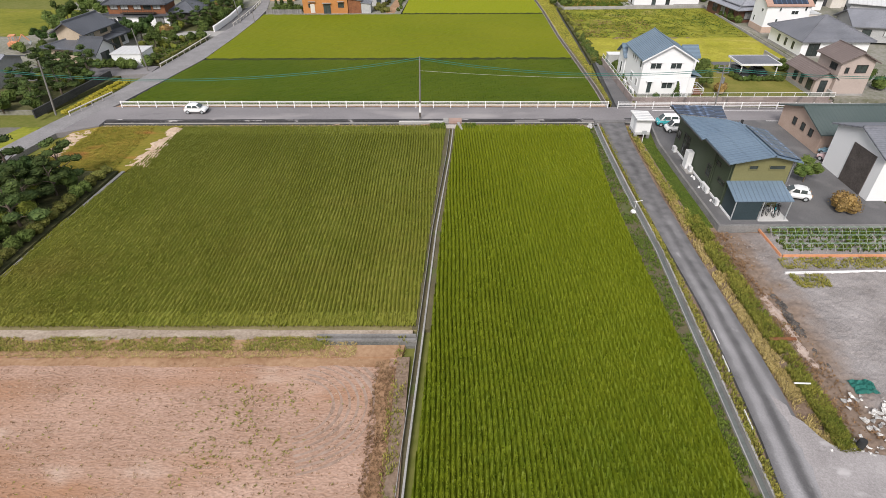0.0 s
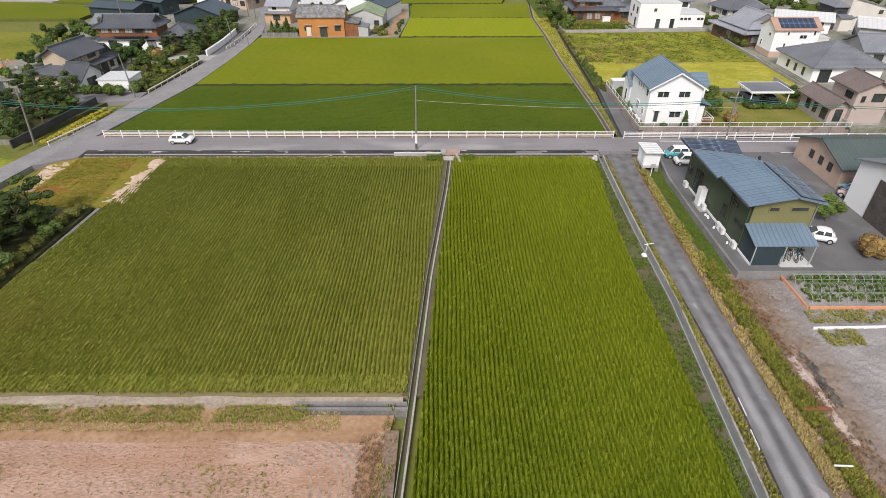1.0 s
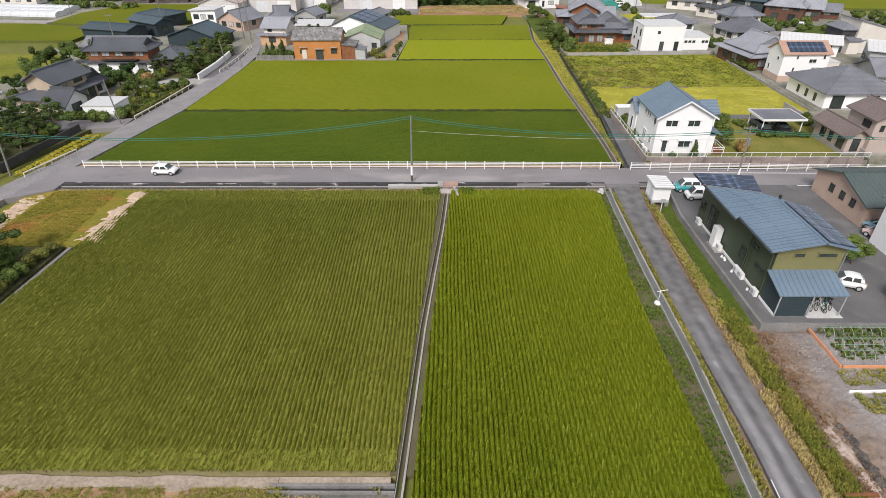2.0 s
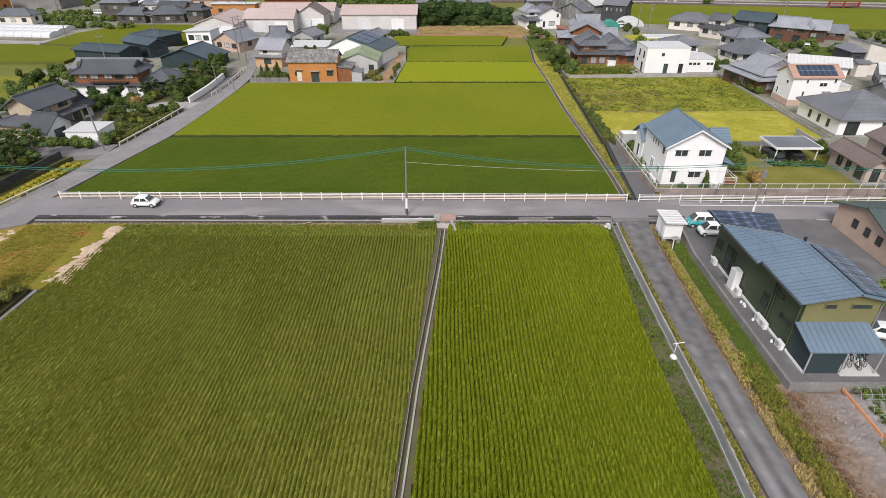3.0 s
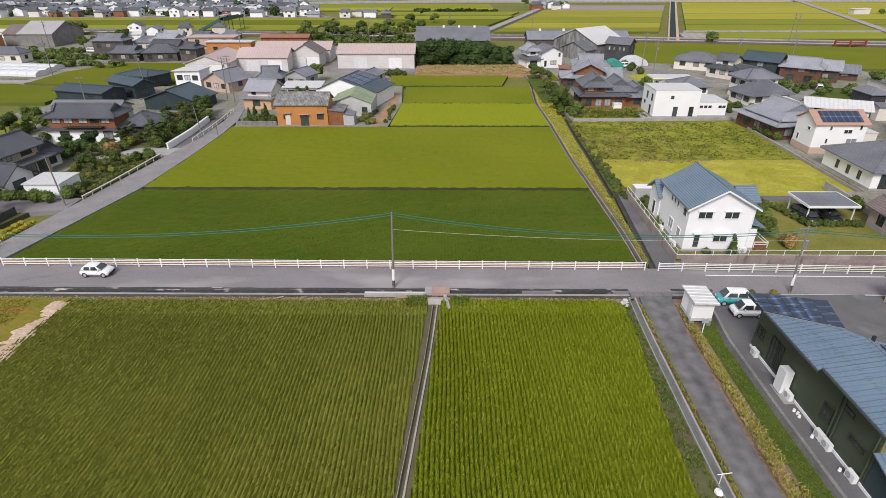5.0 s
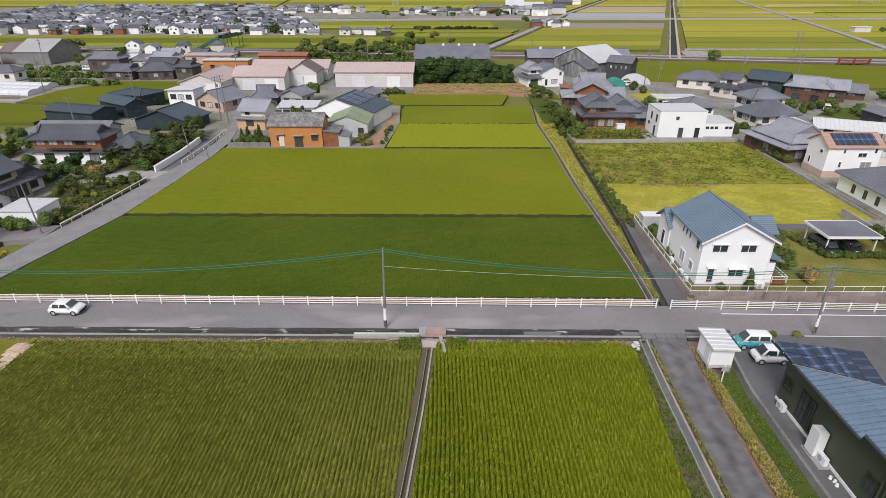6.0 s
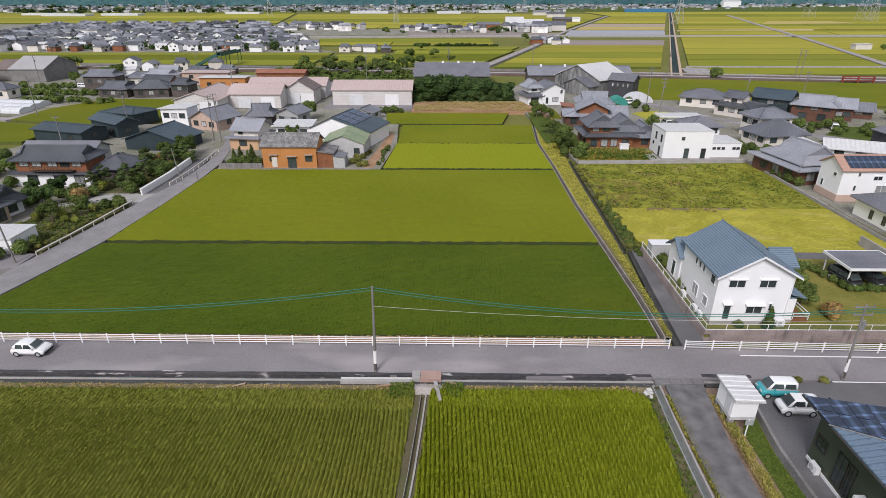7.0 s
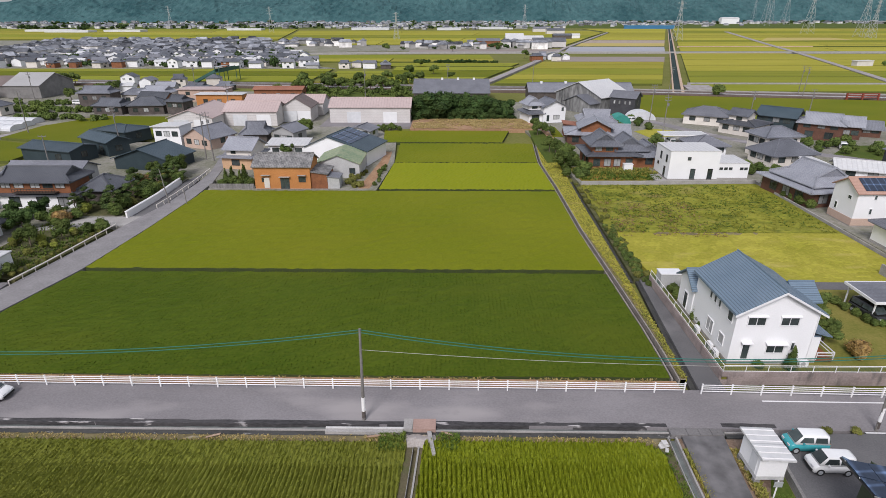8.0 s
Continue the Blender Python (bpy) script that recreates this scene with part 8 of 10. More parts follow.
far_wall = mat("far_house_walls", (0.34, 0.33, 0.32), (0.82, 0.80, 0.77), 0.8, 0.08, 0.3, 0, island=0.6)
far_roof = mat("far_house_roofs", (0.06, 0.065, 0.075), (0.27, 0.28, 0.305), 0.9, 0.06, 0.3, 0, island=0.7, spec=0.1)
town("{} of a crowded far village with dark tiles", 4, ((420, -345, -118, 465, 660, -0.38, 0.92), (26, -160, -78, 560, 640, 0.0, 1.0), (26, -40, 40, 545, 600, 0.0, 0.9), (16, 40, 112, 560, 640, 0.2, 1.1), (60, -330, -262, 372, 480, -0.35, 1.0)), far_wall, far_roof)
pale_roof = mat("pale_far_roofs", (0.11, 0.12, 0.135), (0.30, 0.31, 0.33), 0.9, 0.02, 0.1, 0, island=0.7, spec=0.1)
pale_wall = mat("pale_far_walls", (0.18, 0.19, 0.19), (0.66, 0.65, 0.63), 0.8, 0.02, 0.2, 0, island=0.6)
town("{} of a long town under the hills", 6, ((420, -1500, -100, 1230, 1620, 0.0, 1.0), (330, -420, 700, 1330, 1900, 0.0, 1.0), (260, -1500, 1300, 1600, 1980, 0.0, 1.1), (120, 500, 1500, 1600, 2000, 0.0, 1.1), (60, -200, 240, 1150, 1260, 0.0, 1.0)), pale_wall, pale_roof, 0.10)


def woods(label, seed, zones, size, leaves, material="leaf", low=2.0, high=5.0):
    g = np.random.default_rng(seed)
    blobs = []
    for n, x0, x1, y0, y1, slope in zones:
        for _ in range(n):
            y = g.uniform(y0, y1)
            x, r = g.uniform(x0, x1) + slope * (y - y0), g.uniform(low, high)
            y += 0.08 * x if y0 > 1100 else 0
            for k in range(3):
                blobs.append((x + g.normal(0, r * 0.6), y + g.normal(0, r * 0.6), r * g.uniform(0.5, 1.0), r * g.uniform(0.5, 0.9), r * g.uniform(0.5, 0.9), r * g.uniform(0.4, 0.7)))
    one("woods", crown_mesh("woods", blobs, size, leaves * len(blobs), M[material], g), None, label, "trees", "", "stuff")


woods("small dark trees between the roofs of a far village", 5, ((260, -290, -80, 370, 480, -0.35), (190, -345, -110, 470, 650, -0.38), (34, -40, 110, 540, 640, 0.1)), 1.0, 14, "grove", 1.2, 3.0)
woods("dark tree clumps round a town under the hills", 6, ((170, -1500, 200, 1180, 1560, 0.0), (260, -1600, 1500, 1560, 1980, 0.0), (60, -1400, -600, 1080, 1200, 0.0)), 4.0, 12, "grove", 2.0, 5.5)


def shed_at(x, y, w, d, hh, rf, rise, wl, rl, label, name="shed"):
    h = house(name, label, "shed")
    volume(h, x - w / 2, x + w / 2, y, y + d, 0.2, hh, rf, rise, 0.3, wl, rl, 0)


shed_at(66, 596, 17, 14, 6, "gx", 5, "white", "white", "white hall with a rounded pale roof")
shed_at(86, 624, 24, 12, 5, "gx", 3, "siding", "white", "long white storage hall on the plain")
shed_at(96, 575, 30, 12, 5, "gx", 3, "siding", "dark_tile", "long white farm building with dark roof")
shed_at(40, 585, 22, 10, 5, "gx", 2, "timber", "slate", "brown farm shed with a grey roof")
shed_at(150, 1000, 20, 12, 5, "gx", 3, "siding", "slate", "small far farm building on the plain")
shed_at(160, 905, 26, 14, 5, "gx", 3, "siding", "dark_tile", "far white farm building with dark roof")
shed_at(140, 745, 22, 10, 4, "gx", 2, "old_wood", "dark_tile", "far dark farm shed beside the road")
shed_at(158, 760, 12, 8, 4, "gx", 1.5, "white", "white", "far white farm shed beside the road")
shed_at(251, 380, 9.5, 5, 3.0, "sx", 0.3, "siding", "white", "small white hut beside the farm road")
shed_at(782, 1690, 48, 20, 14, "gx", 3, "white", "white", "large white hall under the hills")
slab("blue_hall", [(345, 1195), (445, 1200), (445, 1204), (345, 1199)], -0.5, 6.5, M["blue_sheet"], "long blue sheet wall across the plain", "wall")
slab("viaduct_deck", [(-100, 1940), (1700, 2080), (1700, 2088), (-100, 1948)], 7.5, 10.5, M["concrete"], "long concrete road viaduct under the hills", "viaduct")
for i in range(60):
    x = -95 + 30 * i
    slab("viaduct_pier", [(x, 1941 + 0.0778 * (x + 100)), (x + 3, 1941 + 0.0778 * (x + 100)), (x + 3, 1946 + 0.0778 * (x + 100)), (x, 1946 + 0.0778 * (x + 100))], -0.5, 7.5, M["concrete"], "concrete pier of a long viaduct", "pier")
for k, (x, y, w) in enumerate(((-640, 960, 70), (-560, 985, 60), (-700, 1000, 80), (-390, 1070, 60), (-180, 1130, 70), (60, 1180, 60), (-20, 1120, 44))):
    slab("glasshouse", [(x, y), (x + w, y), (x + w, y + 24), (x, y + 24)], -0.5, 3.6, M["plastic"], "long pale plastic greenhouse on the plain", "greenhouse")


# ---- guard rails along the main road ----
def guard_rail(x0, x1, y_at, label):
    e = thing("guard_rail", label, "guard rail")
    k = round((x1 - x0) / 2.5)
    pm = bmesh.new()
    box(pm, -0.05, 0.05, -0.05, 0.05, -0.3, 1.0), box(pm, -0.06, 0.06, -0.09, 0.06, 0.98, 1.02)
    pm = finish("post", pm, M["pipe"])
    for i in range(k + 1):
        x = x0 + (x1 - x0) * i / k
        ob = part("post", pm, None, e)
        ob.matrix_basis = pose(x, y_at(x), 0.3, 0, 0, 1.5 * math.sin(i * 3.1))
    bay = (x1 - x0) / k
    bm = bmesh.new()
    rod(bm, (0, 0, 0), (bay, y_at(x0 + bay) - y_at(x0), 0), 0.036, 0.036, 6)
    rm = finish("rail", bm, M["pipe"])
    for z in (0.35, 0.58, 0.78, 0.97):
        for i in range(k):
            a = x0 + bay * i
            part("rail", rm, None, e).matrix_basis = pose(a, y_at(a) - 0.08, z + 0.3)


guard_rail(-45.8, 23.9, lambda x: 72.95 - 0.0075 * (x + 45), "white painted steel pipe guard rail along the road")
guard_rail(25.3, 75.0, lambda x: 72.3 - 0.022 * (x - 25), "white painted steel pipe guard rail along the road")


def low_rail(pts, z, label):
    e = thing("low_guard_rail", label, "guard rail")
    for (x0, y0), (x1, y1) in zip(pts, pts[1:]):
        L = math.hypot(x1 - x0, y1 - y0)
        k = max(1, round(L / 2.2))
        bm = bmesh.new()
        rod(bm, (x0, y0, z + 0.6), (x1, y1, z + 0.6), 0.09, 0.09, 6)
        part("rail", bm, M["cream"], e)
        for i in range(k + 1):
            bm = bmesh.new()
            x, y = x0 + (x1 - x0) * i / k, y0 + (y1 - y0) * i / k
            rod(bm, (x, y, z - 0.1), (x, y, z + 0.6), 0.06)
            part("post", bm, M["cream"], e)


low_rail([(-48.0, 91.4), (-47.2, 97), (-45.9, 110.3)], 0.3, "weathered off-white guard rail along the narrow road")
low_rail([(-44.2, 119.2), (-44.0, 126), (-44.1, 133), (-44.6, 142)], 0.3, "weathered off-white guard rail along the narrow road")
low_rail([(-51.7, 70.0), (-49.5, 77.8)], 0.3, "weathered off-white guard rail beside a hedge")
# white garden wall
gw = thing("garden_wall", "long low white-painted garden wall beside the road", "wall")
bm = bmesh.new()
solid(bm, [[(x - 0.12, y, 0.1), (x + 0.12, y, 0.1), (x + 0.12, y, 1.3), (x - 0.12, y, 1.3)] for x, y in ((-46.7, 114.6), (-46.4, 124.0), (-46.9, 134.0))])
part("wall_body", bm, M["pipe"], gw)
bm = bmesh.new()
solid(bm, [[(x - 0.22, y, 1.305), (x + 0.22, y, 1.305), (x + 0.1, y, 1.42), (x - 0.1, y, 1.42)] for x, y in ((-46.7, 114.5), (-46.4, 124.0), (-46.9, 134.1))])
part("cap", bm, M["pipe"], gw)
slab("garden_wall_footing", [(-46.5, 114.6), (-45.0, 115.2), (-44.2, 119), (-44.1, 133), (-45.2, 142), (-46.6, 136), (-46.2, 124)], -0.6, 0.24, M["asphalt_dark"], "dark paved strip below the garden wall", "pavement")
# grey board fence before the barn's garden
fb = thing("board_fence", "weathered grey board fence beside the paddy", "fence")
bd_ = bmesh.new()
box(bd_, 0, 0.24, -0.02, 0.02, 0, 1.0)
bd_ = finish("board", bd_, mat("grey_boards", (0.16, 0.15, 0.14), (0.28, 0.27, 0.26), 0.9, 0.6, 8, 0.3, piece=0.25))
for i in range(32):
    ob = part("board", bd_, None, fb)
    ob.matrix_basis = pose(-40.2 + 0.26 * i, 130.75, 0.1)
# low walls round the meadow
for name_, pts, hh in (("low_wall", [(28.6, 133.4), (61.8, 134.9), (61.8, 135.2), (28.6, 133.7)], 0.9), ("low_wall", [(61.5, 94.2), (61.72, 94.2), (62.05, 134.85), (61.8, 134.85)], 0.65), ("low_wall", [(29.2, 94.5), (38.5, 93.6), (38.5, 93.75), (29.2, 94.65)], 1.1), ("low_wall", [(57.02, 75.4), (57.25, 75.4), (57.35, 96), (57.1, 96)], 1.6)):
    slab(name_, pts, -0.5, hh, M["concrete"], "low weathered concrete boundary wall", "wall")
slab("small_paddy", [(30.6, 176.4), (33.4, 176.6), (33.4, 189.4), (31.7, 189.6)], -0.4, 0.42, M["rice_d"], "small yellow-green paddy behind a bank", "rice field")
slab("dirt_path", [(28.6, 164), (30.8, 170), (30.5, 190), (28.8, 190), (29.3, 172)], -0.4, 0.36, M["rust_dirt"], "reddish dirt track", "path")
# dark block wall before the first garden
bwl = thing("garden_wall", "dark stained block garden wall", "wall")
for k in range(3):
    for i in range(9):
        bm = bmesh.new()
        box(bm, 0, 1.92, -0.1, 0.1, 0, 0.37)
        ob = part("block", bm, M["black_wall"], bwl)
        t = i / 9
        ob.matrix_basis = pose(-56.4 + 2.2 * t, 69.6 + 17.3 * t, 0.1 + 0.39 * k, 0, 0, 83)


# ---- poles and cables ----
def pole(x, y, top, label, lean=0.0, arms=0, band=False, r=0.14, z=0.2):
    e = thing("utility_pole", label, "utility pole", "utility poles", pose(x, y, z))
    bm = bmesh.new()
    rod(bm, (0, 0, -0.3), (lean, 0, top), r, r * 0.62, 10)
    part("shaft", bm, M["pole"], e)
    if band:
        bm = bmesh.new()
        rod(bm, (lean * 0.12, 0, 1.0), (lean * 0.27, 0, 2.3), r + 0.012, r * 0.93 + 0.012, 10)
        part("wrap", bm, M["pipe"], e, "white reflective wrap")
        bm = bmesh.new()
        rod(bm, (0.02 * lean, 0, 0.35), (lean * 0.11, 0, 0.99), r + 0.014, r + 0.012, 10)
        part("wrap", bm, M["old_wood"], e, "dark yellow-brown band")
    for k in range(arms):
        bm = bmesh.new()
        zz = top - 0.3 - 0.7 * k
        box(bm, lean - 0.8, lean + 0.8, -0.05, 0.05, zz, zz + 0.1)
        for s in (-0.7, 0, 0.7):
            rod(bm, (lean + s, 0, zz + 0.1), (lean + s, 0, zz + 0.35), 0.05, 0.03, 6)
        part("crossarm", bm, M["dark_steel"], e)
    if arms > 1:
        bm = bmesh.new()
        rod(bm, (lean * 0.9 + 0.28, 0, top - 2.3), (lean * 0.9 + 0.28, 0, top - 1.6), 0.2, 0.2, 10)
        part("transformer", bm, M["dark_steel"], e, "grey transformer can")
    return e


pole(-2.75, 68.75, 8.5, "concrete utility pole with a white wrap at the road's edge", 0.15, 0, True)
pole(37.0, 68.0, 7.5, "leaning concrete utility pole with crossarms", -0.35, 2, True, 0.12)
pole(-54.6, 71.3, 7.4, "tall pale utility pole beside a garden", 0.8)
pole(-49.4, 89.6, 7.0, "thin utility pole in a hedge", -0.5, 0, False, 0.12)
pole(-43.5, 122.0, 6.0, "thin leaning pole beside the road", -0.6, 0, False, 0.11)
pole(-40.3, 121.5, 2.6, "short white marker post", -0.1, 0, False, 0.08)
pole(-73.2, 161.0, 10.0, "utility pole with crossarms among houses", -0.3, 2)
pole(-49.5, 152.0, 10.0, "utility pole beside the road", 0.2, 2)
pole(-47.4, 151.0, 10.5, "utility pole beside the road", -0.3, 2)
pole(-75.0, 139.0, 8.0, "utility pole among houses", 0.2, 1)
for x, y in ((-109.2, 180.3), (57.0, 171.7), (62.0, 196.0), (83.5, 182.6), (101.0, 186.0), (87.1, 249.9), (140.2, 256.8), (138.3, 250.5), (-60.0, 195.0), (-27.0, 240.0), (3.0, 262.0), (40.0, 283.0), (-142, 230), (-98, 260)):
    pole(x, y, 11.0, "utility pole with crossarms in the hamlet", 0.1, 2)


def cable(points, r, material, label, sag, name="cable"):
    cu = bpy.data.curves.new(name, "CURVE")
    cu.dimensions, cu.bevel_depth, cu.bevel_resolution = "3D", r, 1
    for p, q in zip(points, points[1:]):
        sp = cu.splines.new("POLY")
        sp.points.add(24)
        for i in range(25):
            t = i / 24
            v = Vector(p).lerp(Vector(q), t)
            sp.points[i].co = (v.x, v.y, v.z - sag * 4 * t * (1 - t), 1)
    cu.materials.append(material)
    return tagged(new(name, cu), label, "cable")


LINES = (((-78.0, 73.0, 8.5), (-2.6, 68.75, 8.6), 3.4), ((-2.6, 68.75, 8.6), (37.15, 68.0, 7.3), 1.3), ((37.15, 68.0, 7.3), (90.0, 67.0, 8.0), 1.4))
pole(-78.0, 73.0, 8.6, "tall pale utility pole beside a house", 0.0)
for p, q, s in LINES:
    for o in (0.0, 0.24):
        cable([(p[0], p[1], p[2] - o), (q[0], q[1], q[2] - o)], 0.032, M["cable"], "teal sheathed overhead cable between poles", s)
cable([(-2.6, 68.7, 6.9), (37.1, 68.0, 6.2)], 0.014, M["wire"], "thin pale overhead wire", 0.5)


# ---- pylons ----
def pylon(x, y, hgt):
    e = thing("pylon", "tall grey lattice power pylon on the plain", "pylon", "pylons", pose(x, y, 0.2, 0, 0, 20))
    w0, w1 = hgt * 0.10, hgt * 0.018
    lv = [i / 8 for i in range(9)]
    wd = [w0 + (w1 - w0) * min(1, t / 0.72) for t in lv]
    for sx, sy in ((1, 1), (1, -1), (-1, -1), (-1, 1)):
        bm = bmesh.new()
        solid(bm, [[(sx * a + u, sy * a + v, t0 * hgt) for u, v in ((-0.12, -0.12), (0.12, -0.12), (0.12, 0.12), (-0.12, 0.12))] for t0, a in zip(lv, wd)])
        part("leg", bm, M["steel"], e)
    bm = bmesh.new()
    for (t0, a), (t1, b) in zip(zip(lv, wd), zip(lv[1:], wd[1:])):
        for p, q in (((1, 1), (1, -1)), ((1, -1), (-1, -1)), ((-1, -1), (-1, 1)), ((-1, 1), (1, 1))):
            rod(bm, (p[0] * a, p[1] * a, t0 * hgt), (q[0] * b, q[1] * b, t1 * hgt), 0.075, 0.075, 4)
            rod(bm, (q[0] * a, q[1] * a, t0 * hgt), (p[0] * b, p[1] * b, t1 * hgt), 0.075, 0.075, 4)
    part("bracing", bm, M["steel"], e)
    for t, s in ((0.72, 0.15), (0.83, 0.14), (0.93, 0.12)):
        bm = bmesh.new()
        for k in (-1, 1):
            rod(bm, (0, 0, t * hgt), (k * s * hgt, 0, t * hgt), 0.16, 0.08, 4)
            rod(bm, (0, 0, (t + 0.04) * hgt), (k * s * hgt, 0, t * hgt), 0.1, 0.07, 4)
        part("crossarm", bm, M["steel"], e)


for x, y, hh in ((263, 707, 47), (1000, 2000, 72), (752, 1452, 82), (900, 1710, 84), (870, 1580, 86), (541, 926, 64), (537, 803, 62), (526, 769, 44), (-566, 1233, 42), (-280, 966, 38), (-60, 731, 30), (155, 1242, 44)):
    pylon(x, y, hh)


# ---- footbridge over the railway ----
fbx, fby = -100.0, 296.0
fo = thing("footbridge", "green steel footbridge with stairs over the railway", "footbridge", at=pose(fbx, fby, 0.3, 0, 0, -6))
bm = bmesh.new()
box(bm, 0, 2.0, -8, 12, 5.0, 5.3), box(bm, -0.1, 0, -8, 12, 5.0, 6.4), box(bm, 2.0, 2.1, -8, 12, 5.0, 6.4)
part("deck", bm, M["footbridge_green"], fo)
bm = bmesh.new()
solid(bm, [[(0, y, 4.9), (0, y, 6.3), (-11, y, 1.2), (-11, y, 0)] for y in (-8, -6)])
part("stairs", bm, M["footbridge_green"], fo)
bm = bmesh.new()
box(bm, -0.3, 2.4, -8, 0, 7.3, 7.45)
part("canopy", bm, M["steel"], fo, "grey canopy roof")
for x, y in ((0.1, -7.8), (1.9, -7.8), (0.1, 0), (1.9, 0), (0.1, 11.8), (1.9, 11.8)):
    bm = bmesh.new()
    rod(bm, (x, y, -0.4), (x, y, 7.3 if y < 5 else 5.0), 0.16)
    part("column", bm, M["footbridge_green"], fo)


# ---- cars ----
def car(x, y, turn, L, W, Hh, paint, label, boxy=False, roof_paint=None, z=0.3):
    """A small car, its nose to +x: body, roof cab, panes, wheels with rims, lamps, bumpers."""
    e = thing("car", label, "car", "", pose(x, y, z, 0, 0, turn))
    a, b = -L / 2, L / 2
    if boxy:
        low = [(a, 0.3), (a, Hh * 0.58), (b * 0.74, Hh * 0.58), (b * 0.95, Hh * 0.50), (b, Hh * 0.36), (b, 0.28)]
        cab = [(a + 0.04, Hh * 0.56), (a + 0.12, Hh * 0.96), (a + 0.35, Hh), (b * 0.36, Hh), (b * 0.78, Hh * 0.56)]
    else:
        low = [(a + 0.02, 0.3), (a, Hh * 0.42), (a + 0.08, Hh * 0.58), (a + 0.35, Hh * 0.64), (b * 0.45, Hh * 0.64), (b * 0.72, Hh * 0.58), (b * 0.92, Hh * 0.48), (b, Hh * 0.36), (b - 0.02, 0.28)]
        cab = [(a + 0.14, Hh * 0.6), (a + 0.30, Hh * 0.8), (a + 0.55, Hh * 0.94), (a + 1.0, Hh), (b * -0.02, Hh), (b * 0.18, Hh * 0.93), (b * 0.60, Hh * 0.62)]
    def skin(profile, w0, w1):
        """The side profile drawn across the width, rounded off towards both sides."""
        bm = bmesh.new()
        zs, xs = [p[1] for p in profile], [p[0] for p in profile]
        lo, hi, mx = min(zs), max(zs), (min(xs) + max(xs)) / 2
        rings = []
        for u, kx, dz in ((-1, 0.93, 0.07), (-0.93, 0.965, 0.025), (-0.7, 0.99, 0.005), (0, 1.0, 0), (0.7, 0.99, 0.005), (0.93, 0.965, 0.025), (1, 0.93, 0.07)):
            rings.append([(mx + (px - mx) * kx, u * (w0 + (w1 - w0) * (pz - lo) / (hi - lo)), pz - dz * (pz > (lo + hi) / 2)) for px, pz in profile])
        solid(bm, rings)
        bmesh.ops.bevel(bm, geom=[q for q in bm.edges if len(q.link_faces) == 2 and q.calc_face_angle(0) > 0.5], offset=0.05, segments=2, affect="EDGES", profile=0.6)
        for f in bm.faces:
            f.smooth = True
        return bm
    part("body", skin(low, W / 2, W / 2 - 0.03), M[paint], e)
    part("cab", skin(cab, W / 2 - 0.05, W / 2 - 0.20), M[roof_paint or paint], e)
    zc0, zc1 = Hh * 0.64, Hh * 0.90
    lo, hi = cab[0][1], max(p[1] for p in cab)
    wy = lambda zz: (W / 2 - 0.05) + (-0.15) * (zz - lo) / (hi - lo)
    for s in (-1, 1):
        xs0, xs1 = a + (0.25 if boxy else 0.55), b * (0.50 if boxy else 0.30)
        for k in range(2):
            f0, f1 = xs0 + (xs1 - xs0) * (0.5 * k + 0.02), xs0 + (xs1 - xs0) * (0.5 * k + 0.47)
            bm = bmesh.new()
            tip = 0.16 if k else 0.05
            solid(bm, [[(f0, s * (wy(zc0) + o), zc0), (f1 + (0.12 if k else 0), s * (wy(zc0) + o), zc0), (f1 - tip, s * (wy(zc1) + o), zc1), (f0 + 0.05, s * (wy(zc1) + o), zc1)] for o in (-0.02, 0.012)])
            part("side_window", bm, M["glass"], e)
    p0, p1 = cab[-1], cab[-2]
    n_ = Vector((p0[1] - p1[1], 0, p0[0] - p1[0])).normalized() * -1
    n_ = n_ if n_.x > 0 else -n_
    for nm, (u, v) in (("windscreen", (p0, p1)), ("rear_window", (cab[0], cab[1 if boxy else 2]))):
        d = 0.02 if nm == "windscreen" else -0.02
        bm = bmesh.new()
        c = [(u[0] + (v[0] - u[0]) * t, u[1] + (v[1] - u[1]) * t) for t in (0.12, 0.88)]
        solid(bm, [[(c[0][0] + o, -wy(c[0][1]) * 0.86, c[0][1] + abs(o)), (c[0][0] + o, wy(c[0][1]) * 0.86, c[0][1] + abs(o)), (c[1][0] + o, wy(c[1][1]) * 0.84, c[1][1] + abs(o)), (c[1][0] + o, -wy(c[1][1]) * 0.84, c[1][1] + abs(o))] for o in (-d, d)])
        part(nm, bm, M["glass"], e)
    for sx in (a + L * 0.18, b - L * 0.18):
        for s in (-1, 1):
            bm = bmesh.new()
            rod(bm, (sx, s * (W / 2 - 0.17), 0.28), (sx, s * (W / 2 + 0.005), 0.28), 0.28, 0.28, 18)
            wh = part("wheel", bm, M["rubber"], e)
            bm = bmesh.new()
            rod(bm, (sx, s * (W / 2 - 0.02), 0.28), (sx, s * (W / 2 + 0.015), 0.28), 0.18, 0.16, 14)
            part("rim", bm, M["steel"], wh)
    for s in (-1, 1):
        bm = bmesh.new()
        box(bm, b - 0.16, b - 0.005, s * (W / 2 - 0.30) - 0.14, s * (W / 2 - 0.30) + 0.14, Hh * 0.38, Hh * 0.46)
        part("headlight", bm, M["plastic"], e)
        bm = bmesh.new()
        box(bm, a - 0.005, a + 0.08, s * (W / 2 - 0.18) - 0.07, s * (W / 2 - 0.18) + 0.07, Hh * 0.42, Hh * 0.58)
        part("tail_light", bm, M["rust_dirt"], e)
        bm = bmesh.new()
        box(bm, b * 0.36, b * 0.36 + 0.1, s * (W / 2 + 0.08) - 0.08, s * (W / 2 + 0.08) + 0.08, Hh * 0.62, Hh * 0.70)
